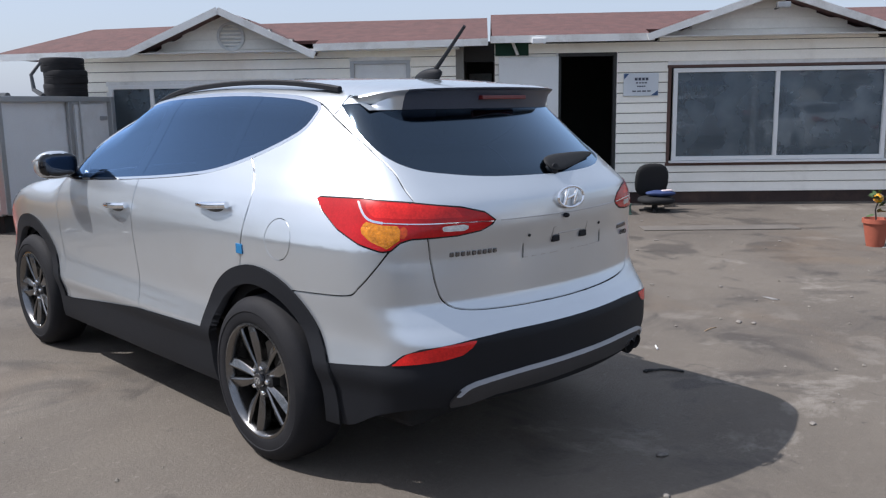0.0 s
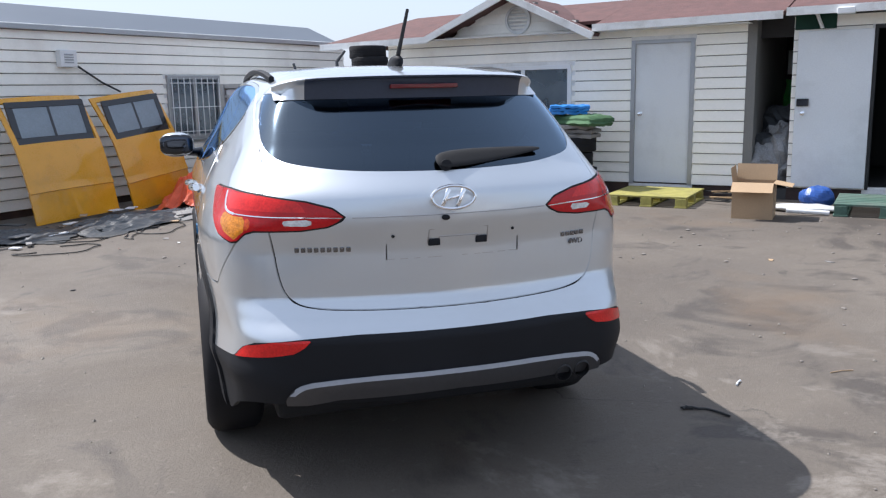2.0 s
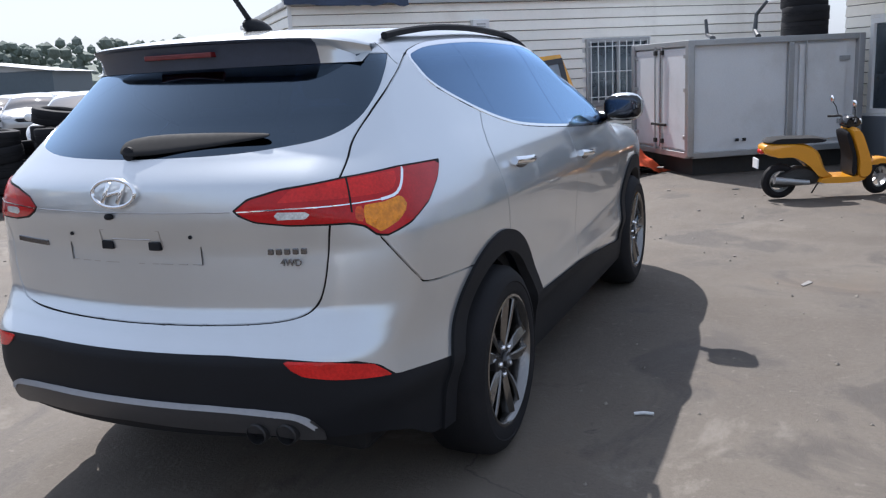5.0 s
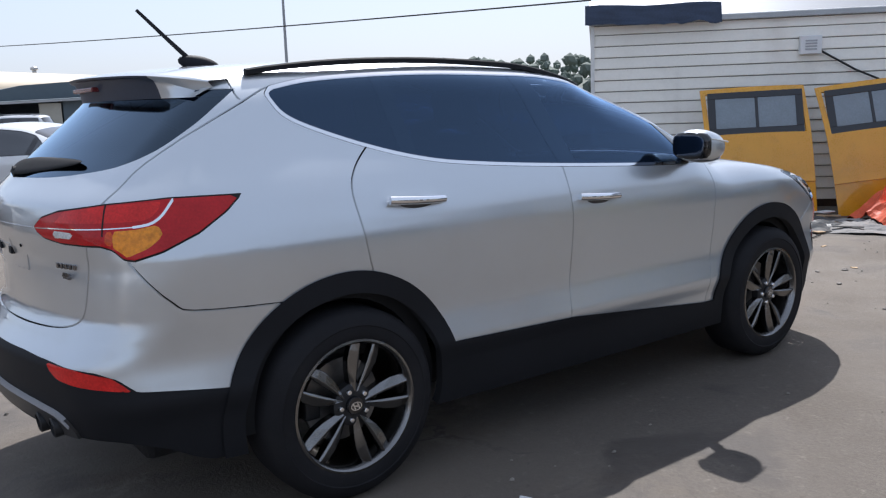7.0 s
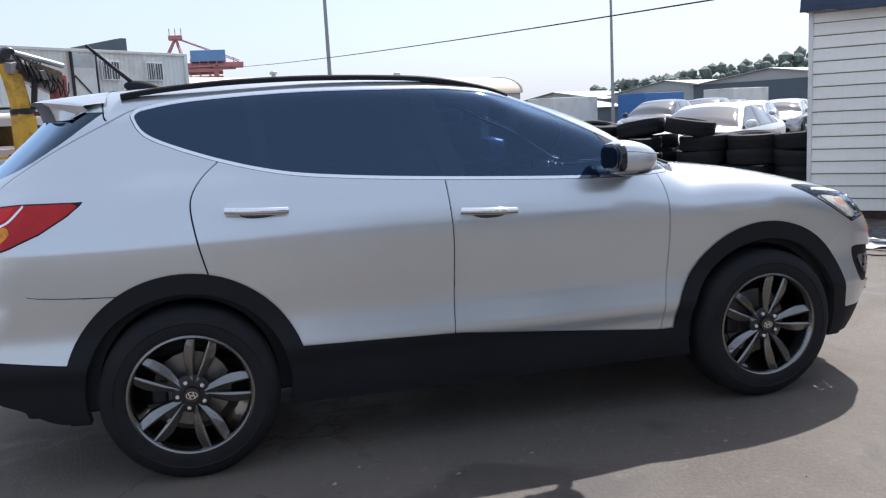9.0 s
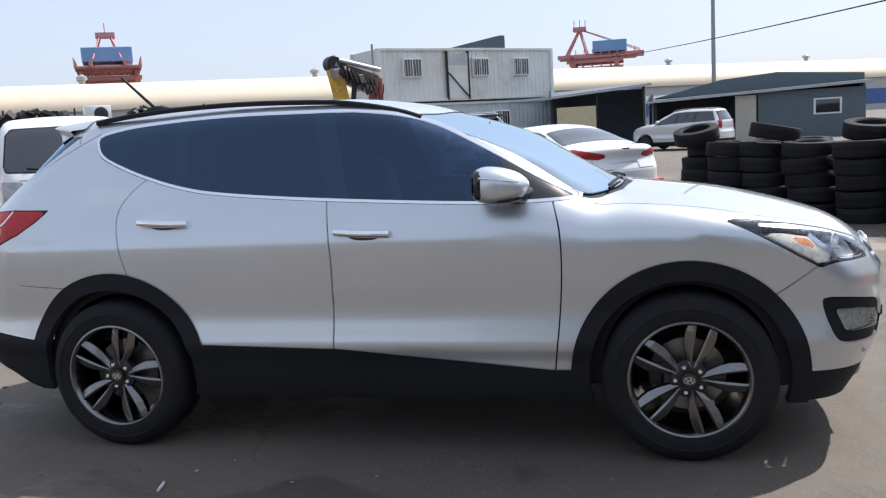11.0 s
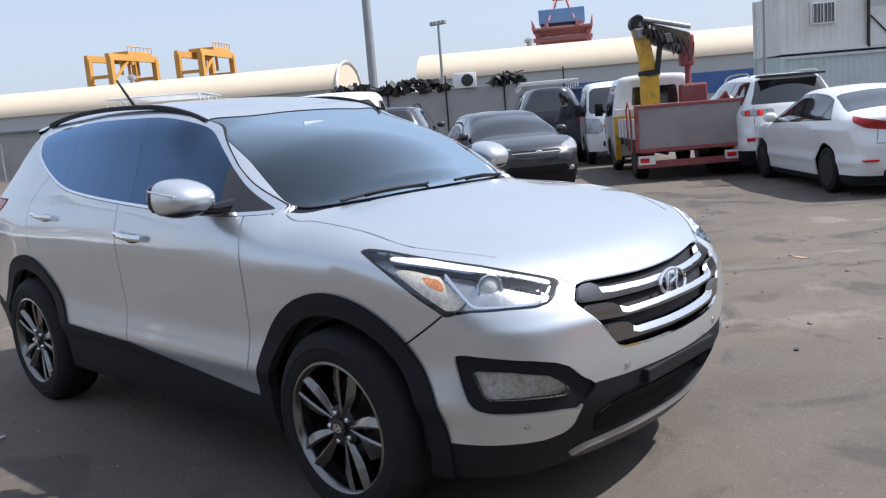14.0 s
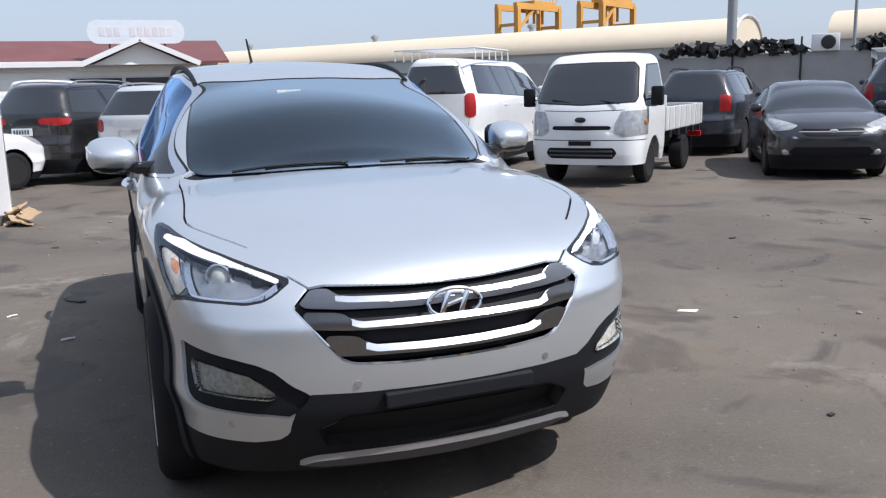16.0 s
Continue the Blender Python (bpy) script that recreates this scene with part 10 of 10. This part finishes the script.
# ---------------------------------------------------------------- dark open sheds
# sheet raised to blue-grey: haze over the dim interior is in the colour
SHED_DARK = mat("hazed_shed_sheet", (0.17, 0.20, 0.25), 0.6, vary=0.2)
SHED_PALE = mat("pale_beige_board", (0.44, 0.42, 0.36), 0.6, vary=0.1)
CREAM = mat("cream_board", (0.55, 0.49, 0.30), 0.6, vary=0.1)


def open_shed(label, y0, y1, x, depth, h, pale):
    sh = thing("open_shed", label, "shed", group="dark sheds")
    part("back_wall", boxm((x - depth, y0, 0), (x - depth + 0.1, y1, h)), SHED_DARK, sh)
    part("side_wall", boxm((x - depth, y0, 0), (x, y0 + 0.1, h)), SHED_DARK, sh)
    part("side_wall", boxm((x - depth, y1 - 0.1, 0), (x, y1, h)), SHED_PALE if pale else SHED_DARK, sh)
    part("roof", slab([Vector((x + 0.5, y0 - 0.3, h - 0.35)), Vector((x + 0.5, y1 + 0.3, h + 0.05)), Vector((x - depth, y1 + 0.3, h + 0.35)), Vector((x - depth, y0 - 0.3, h + 0.1))], 0.12), SLATE, sh)
    part("fascia", beam(Vector((x + 0.52, y0 - 0.3, h - 0.42)), Vector((x + 0.52, y1 + 0.3, h - 0.02)), 0.05, 0.1), ALU, sh)
    for t in (0.02, 0.5, 0.98):
        y = y0 + (y1 - y0) * t
        part("post", boxm((x - 0.05, y - 0.05, 0), (x + 0.05, y + 0.05, h - 0.35 + 0.35 * t)), IRON, sh)
    return sh


open_shed("dark open-fronted shed with a cream board inside", -3.0, 1.9, -40.4, 6, 3.1, True)
cb = thing("board", "cream board leaning in the dark shed", "board", pose(-40.0, -1.6, 0.0))
part("panel", boxm((-0.05, -1.0, 0.9), (0.05, 1.0, 2.2), 0.01), CREAM, cb)
part("leg", boxm((-0.04, -0.9, 0), (0.04, -0.8, 0.95)), IRON, cb)
part("leg", boxm((-0.04, 0.8, 0), (0.04, 0.9, 0.95)), IRON, cb)
sh2 = open_shed("dark grey shed with a low pitched roof and a small window", 2.2, 12.4, -41.0, 8, 2.6, False)
part("front_wall", boxm((-41.0, 7.4, 0), (-40.88, 12.4, 2.35)), SLATE, sh2)
part("gable_roof", prism([(2.4, 2.4), (5.8, 3.15), (8.5, 3.35), (12.6, 3.05), (12.6, 2.4)], -49.5, -42.0, Matrix(((0, 0, 1, 0), (1, 0, 0, 0), (0, 1, 0, 0), (0, 0, 0, 1)))), SLATE, sh2, "slate-blue pitched roof")
part("pale_door", boxm((-40.9, 6.3, 0), (-40.8, 7.3, 2.25), 0.01), SHED_PALE, sh2)
part("window_frame", boxm((-40.9, 10.0, 1.1), (-40.82, 11.3, 1.9), 0.01), PVC, sh2)
part("pane", boxm((-40.83, 10.1, 1.18), (-40.80, 11.2, 1.82)), DARK_GLASS, sh2)
tarp_b = thing("low_building", "low dark building with a blue tarpaulin band", "building", pose(-24.0, -33.0, 0, 0, 0, -35))
part("wall", boxm((-22, -6, 0), (14, 0, 2.3)), FENCE_GREY, tarp_b)
part("tarpaulin", boxm((-22, -0.1, 1.2), (-2, 0.12, 2.4), 0.05), mat("navy_tarpaulin", (0.02, 0.045, 0.12), 0.5, vary=0.2, bump=0.2), tarp_b, "dark blue tarpaulin")
part("roof", boxm((-22.3, -6.2, 2.3), (14.3, 0.3, 2.42), 0.02), SLATE, tarp_b)

# ---------------------------------------------------------------- long warehouses, port cranes, masts, hill
BEIGE_ROOF = mat("pale_beige_membrane", (0.62, 0.53, 0.40), 0.7, vary=0.04, scale=0.05, grain=0.6)
WARE_WALL = mat("pale_grey_cladding", (0.42, 0.43, 0.42), 0.6, vary=0.06, scale=0.1)
WARE_BLUE = mat("blue_cladding_band", (0.06, 0.12, 0.30), 0.6, vary=0.08, scale=0.1)
WM = Matrix(((-0.574, -0.819, 0, -0.819 * 150), (0.819, -0.574, 0, -0.574 * 150), (0, 0, 1, 0), (0, 0, 0, 1)))


def warehouse(u0, u1, label, deep=19.0):
    w = thing("warehouse", label, "warehouse", WM @ Matrix.Translation((0, 0, 0)))
    part("wall", boxm((u0, 0, 0), (u1, deep, 7.9)), WARE_WALL, w)
    part("blue_band", boxm((u0, -0.1, 1.5), (u1, 0.02, 5.2)), WARE_BLUE, w)
    prof = [(deep / 2 - (deep / 2 + 0.5) * math.cos(t), 7.9 + 5.1 * math.sin(t)) for t in [math.pi * i / 24 for i in range(25)]]
    bm = bmesh.new()
    lo = [bm.verts.new((u0 - 0.5, a, b)) for a, b in prof]
    hi = [bm.verts.new((u1 + 0.5, a, b)) for a, b in prof]
    for a, b, c, d in zip(lo, lo[1:], hi[1:], hi):
        bm.faces.new((a, b, c, d))
    bm.faces.new(lo)
    bm.faces.new(hi[::-1])
    bmesh.ops.recalc_face_normals(bm, faces=bm.faces)
    part("roof", bm, BEIGE_ROOF, w, "pale beige barrel roof", True)
    for u in np.arange(u0 + 20, u1 - 10, 42):
        part("vent", lathe([(0.5, 0), (0.5, 0.8), (0.9, 1.0), (0.9, 1.5), (0.001, 2.0)], 12, Matrix.Translation((float(u), deep / 2, 12.8))), ALU, w, "roof ventilator", True)
    part("end_arch", tube([(u1 + 0.6, a, b + 0.3) for a, b in prof], 0.28, 6), WHITE_PAINT, w)
    return w


warehouse(-22, 210, "long pale warehouse with a beige barrel roof")
warehouse(-480, -38, "long pale warehouse with a beige barrel roof")

# crane paints paled: distance haze is mixed into these colours
CRANE_RED = mat("hazed_port_crane_red", (0.50, 0.22, 0.21), 0.6, vary=0.15, scale=0.1)
CRANE_BLUE = mat("hazed_port_crane_blue", (0.17, 0.33, 0.55), 0.6, vary=0.1, scale=0.1)
CRANE_ORANGE = mat("hazed_gantry_orange", (0.58, 0.30, 0.07), 0.6, vary=0.12, scale=0.1)


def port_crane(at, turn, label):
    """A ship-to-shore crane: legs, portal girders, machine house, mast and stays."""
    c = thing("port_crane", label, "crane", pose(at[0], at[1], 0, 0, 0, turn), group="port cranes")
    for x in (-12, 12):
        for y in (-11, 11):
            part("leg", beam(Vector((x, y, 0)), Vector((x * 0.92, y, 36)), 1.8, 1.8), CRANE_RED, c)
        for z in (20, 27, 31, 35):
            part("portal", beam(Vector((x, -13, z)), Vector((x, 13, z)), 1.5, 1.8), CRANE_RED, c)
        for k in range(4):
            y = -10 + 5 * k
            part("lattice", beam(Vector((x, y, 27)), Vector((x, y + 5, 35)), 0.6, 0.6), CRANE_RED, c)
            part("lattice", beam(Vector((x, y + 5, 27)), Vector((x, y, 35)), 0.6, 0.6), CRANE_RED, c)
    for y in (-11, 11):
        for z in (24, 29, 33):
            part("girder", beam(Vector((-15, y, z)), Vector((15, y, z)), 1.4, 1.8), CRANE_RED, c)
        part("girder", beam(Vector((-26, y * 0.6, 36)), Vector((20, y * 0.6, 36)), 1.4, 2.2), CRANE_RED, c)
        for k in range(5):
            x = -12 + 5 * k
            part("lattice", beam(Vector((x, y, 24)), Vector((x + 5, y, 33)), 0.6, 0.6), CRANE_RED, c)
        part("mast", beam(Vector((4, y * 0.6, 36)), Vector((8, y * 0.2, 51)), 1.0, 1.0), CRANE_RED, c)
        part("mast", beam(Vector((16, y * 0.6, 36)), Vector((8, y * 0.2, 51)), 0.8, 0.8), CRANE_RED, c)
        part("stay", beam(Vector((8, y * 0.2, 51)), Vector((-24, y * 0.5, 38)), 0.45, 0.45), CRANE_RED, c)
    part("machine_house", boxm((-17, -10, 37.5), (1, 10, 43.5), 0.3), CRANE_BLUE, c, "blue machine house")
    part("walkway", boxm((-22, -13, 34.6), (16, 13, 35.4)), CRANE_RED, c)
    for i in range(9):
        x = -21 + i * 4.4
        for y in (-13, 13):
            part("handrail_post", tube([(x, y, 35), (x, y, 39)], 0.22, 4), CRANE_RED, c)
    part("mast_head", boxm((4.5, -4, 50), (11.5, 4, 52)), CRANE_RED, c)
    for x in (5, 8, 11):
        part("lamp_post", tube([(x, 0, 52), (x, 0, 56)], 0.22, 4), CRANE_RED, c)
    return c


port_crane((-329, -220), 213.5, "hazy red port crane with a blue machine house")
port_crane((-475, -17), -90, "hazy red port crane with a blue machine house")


def yard_gantry(at, turn, label):
    c = thing("gantry_crane", label, "crane", pose(at[0], at[1], 0, 0, 0, turn), group="yard gantries")
    for x in (-12, 12):
        for y in (-4, 4):
            part("leg", beam(Vector((x, y, 0)), Vector((x, y, 28)), 1.7, 1.7), CRANE_ORANGE, c)
        part("sill_beam", beam(Vector((x, -5, 3)), Vector((x, 5, 3)), 1.2, 1.6), CRANE_ORANGE, c)
        part("cross_beam", beam(Vector((x, -4, 22)), Vector((x, 4, 22)), 0.8, 1.0), CRANE_ORANGE, c)
    for y in (-4, 4):
        part("girder", beam(Vector((-13, y, 28)), Vector((13, y, 28)), 1.2, 2.0), CRANE_ORANGE, c)
    part("sway_brace", beam(Vector((-12, -4, 20)), Vector((-3, -4, 27)), 0.7, 0.7), CRANE_ORANGE, c)
    for x in (-1, 3, 8):
        part("hoist_leg", beam(Vector((x, 0, 23)), Vector((x, 0, 28)), 0.7, 0.7), CRANE_ORANGE, c)
    part("trolley", boxm((-3, -4.5, 28.8), (10, 4.5, 30.2), 0.2), CRANE_ORANGE, c, "trolley on the girders")
    for i in range(7):
        part("handrail_post", tube([(-3 + i * 2.2, -4.4, 30), (-3 + i * 2.2, -4.4, 31.6)], 0.15, 4), CRANE_ORANGE, c)
    part("handrail", tube([(-3, -4.4, 31.6), (10, -4.4, 31.6)], 0.15, 4), CRANE_ORANGE, c)
    return c


yard_gantry((-136, -262), 207, "orange yard gantry crane beyond the warehouse")
yard_gantry((-159, -249), 212, "orange yard gantry crane beyond the warehouse")

GREY_POLE = mat("galvanised_pole", (0.30, 0.31, 0.32), 0.5, 0.4, vary=0.1)


def mast(at, h, r, label, lamps):
    p = thing("street_pole", label, "pole", Matrix.Translation((at[0], at[1], 0)), group="poles")
    part("pole", tube([(0, 0, 0), (0, 0, h)], r, 12, r * 0.7), GREY_POLE, p, "", True)
    if lamps:
        part("cross_arm", boxm((-0.06, -1.3, h - 0.15), (0.06, 1.3, h), 0.01), GREY_POLE, p)
        for y in (-1.1, -0.4, 0.4, 1.1):
            part("flood_light", boxm((-0.22, y - 0.26, h - 0.1), (0.3, y + 0.26, h + 0.4), 0.04), GREY_POLE, p)
    return p


mast((-67.8, 33.2), 11.8, 0.16, "grey floodlight mast in the far lot", False)
mast((-79.8, 8.85), 17.0, 0.22, "tall grey steel pole behind the sheds", False)
mast((-21.2, -21.8), 13.0, 0.20, "thick grey steel pole by the fence", False)
mast((-86.2, -76.8), 14.0, 0.25, "floodlight mast with lamps on a cross arm", True)
mast((-30.6, -9.5), 5.2, 0.07, "thin white pole by the container office", False)
cable = thing("overhead_cable", "thin black overhead cable from the shed corner", "cable", kind="structure")
ca, cb_ = Vector((-4.6, 5.8, 2.80)), Vector((-50, -2, 5.2))
part("wire", tube([ca.lerp(cb_, t) - Vector((0, 0, 0.8 * t * (1 - t))) for t in [i / 24 for i in range(25)]], 0.012, 5), SEAL, cable)

# foliage green lightened with the haze of distance in its colour
FAR_LEAF = mat("hazed_far_foliage", (0.135, 0.165, 0.14), 0.8, vary=0.35, scale=0.4, grain=3)
rng = random.Random(5)
bm = bmesh.new()
for i in range(900):
    t = rng.random()
    a = radians(-66 + 36 * t)
    d = rng.uniform(280, 330)
    hgt = (8 + 8 * min(1, t * 2.6)) * rng.uniform(0.4, 1.03)
    c = Vector((4 + d * math.sin(a), d * math.cos(a), hgt))
    r = rng.uniform(0.8, 2.3)
    g0 = bmesh.ops.create_icosphere(bm, subdivisions=1, radius=r)["verts"]
    for v in g0:
        v.co = v.co * (1 + 0.55 * noise.noise(v.co * 1.1 + c)) + c
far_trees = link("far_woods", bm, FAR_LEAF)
tagged(far_trees, "hazy green wooded hill beyond the far lot", "trees", "", "stuff")
bm = bmesh.new()
for i in range(30):
    a = radians(-67 + 40 * i / 29)
    for d, h in ((270, 0), (300, 6 + 4 * min(1, i / 12)), (345, 7 + 5 * min(1, i / 12))):
        bm.verts.new((4 + d * math.sin(a), d * math.cos(a), h - 0.5))
bm.verts.ensure_lookup_table()
for i in range(29):
    for k in range(2):
        j = i * 3 + k
        bm.faces.new((bm.verts[j], bm.verts[j + 1], bm.verts[j + 4], bm.verts[j + 3]))
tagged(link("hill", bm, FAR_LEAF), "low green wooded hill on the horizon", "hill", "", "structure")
for i, (x, y, w, dpt, h, turn) in enumerate(((-86, 52, 16, 10, 4.4, 25), (-74, 57, 18, 10, 4.8, 25), (-100, 44, 16, 10, 4.0, 25), (-84, 34, 14, 6, 3.0, 25))):
    hs = thing("low_warehouse", "low grey shed with a pale pitched roof in the far lot", "shed", pose(x, y, 0, 0, 0, turn), group="far sheds")
    part("wall", boxm((-w / 2, -dpt / 2, 0), (w / 2, dpt / 2, h - 1.2)), (WARE_WALL, SLATE)[i % 2], hs)
    part("gable_wall", prism([(-w / 2, h - 1.25), (w / 2, h - 1.25), (0, h - 0.12)], -dpt / 2, dpt / 2, Matrix(((1, 0, 0, 0), (0, 0, 1, 0), (0, 1, 0, 0), (0, 0, 0, 1)))), WARE_WALL, hs)
    part("roof", gable(-w / 2, w / 2, -dpt / 2, dpt / 2, h, h - 1.2, False, None, 0.4), ALU if i % 2 else WARE_WALL, hs)
for i, (x, y, turn, mt) in enumerate(((-62, 26, 30, CONT_WHITE), (-60, 33, 30, BLUE_IRON), (-57, 39, 30, CONT_WHITE))):
    cn = thing("cargo_container", "cargo container standing in the far lot", "container", pose(x, y, 0, 0, 0, turn), group="far containers")
    part("front_wall", ribbed((-1.3, -3), (-1.3, 3), 0, 2.6), mt, cn)
    part("box", boxm((-1.25, -3, 0), (1.25, 3, 2.6), 0.03), mt, cn)

for x, y in ((-8.9, -39.6), (-11.2, -38.9)):
    tent = thing("tent", "small white pointed tent canopy in the far lot", "tent", Matrix.Translation((x, y, 0)), group="white tents")
    bm = bmesh.new()
    ring = [bm.verts.new((1.2 * a, 1.2 * b, 1.75)) for a, b in ((-1, -1), (1, -1), (1, 1), (-1, 1))]
    mid = [bm.verts.new((0.35 * a, 0.35 * b, 2.15)) for a, b in ((-1, -1), (1, -1), (1, 1), (-1, 1))]
    tip = bm.verts.new((0, 0, 2.75))
    for k in range(4):
        bm.faces.new((ring[k], ring[(k + 1) % 4], mid[(k + 1) % 4], mid[k]))
        bm.faces.new((mid[k], mid[(k + 1) % 4], tip))
    bmesh.ops.solidify(bm, geom=bm.faces[:], thickness=0.02)
    part("canopy", bm, SIGN_WHITE, tent)
    for a, b in ((-1, -1), (1, -1), (1, 1), (-1, 1)):
        part("pole", tube([(1.15 * a, 1.15 * b, 0), (1.15 * a, 1.15 * b, 1.78)], 0.03, 6), ALU, tent)
light_truck("white light truck with a grey bed by the house", (2.3, -19.3), (-0.58, -0.81), step=0.07)
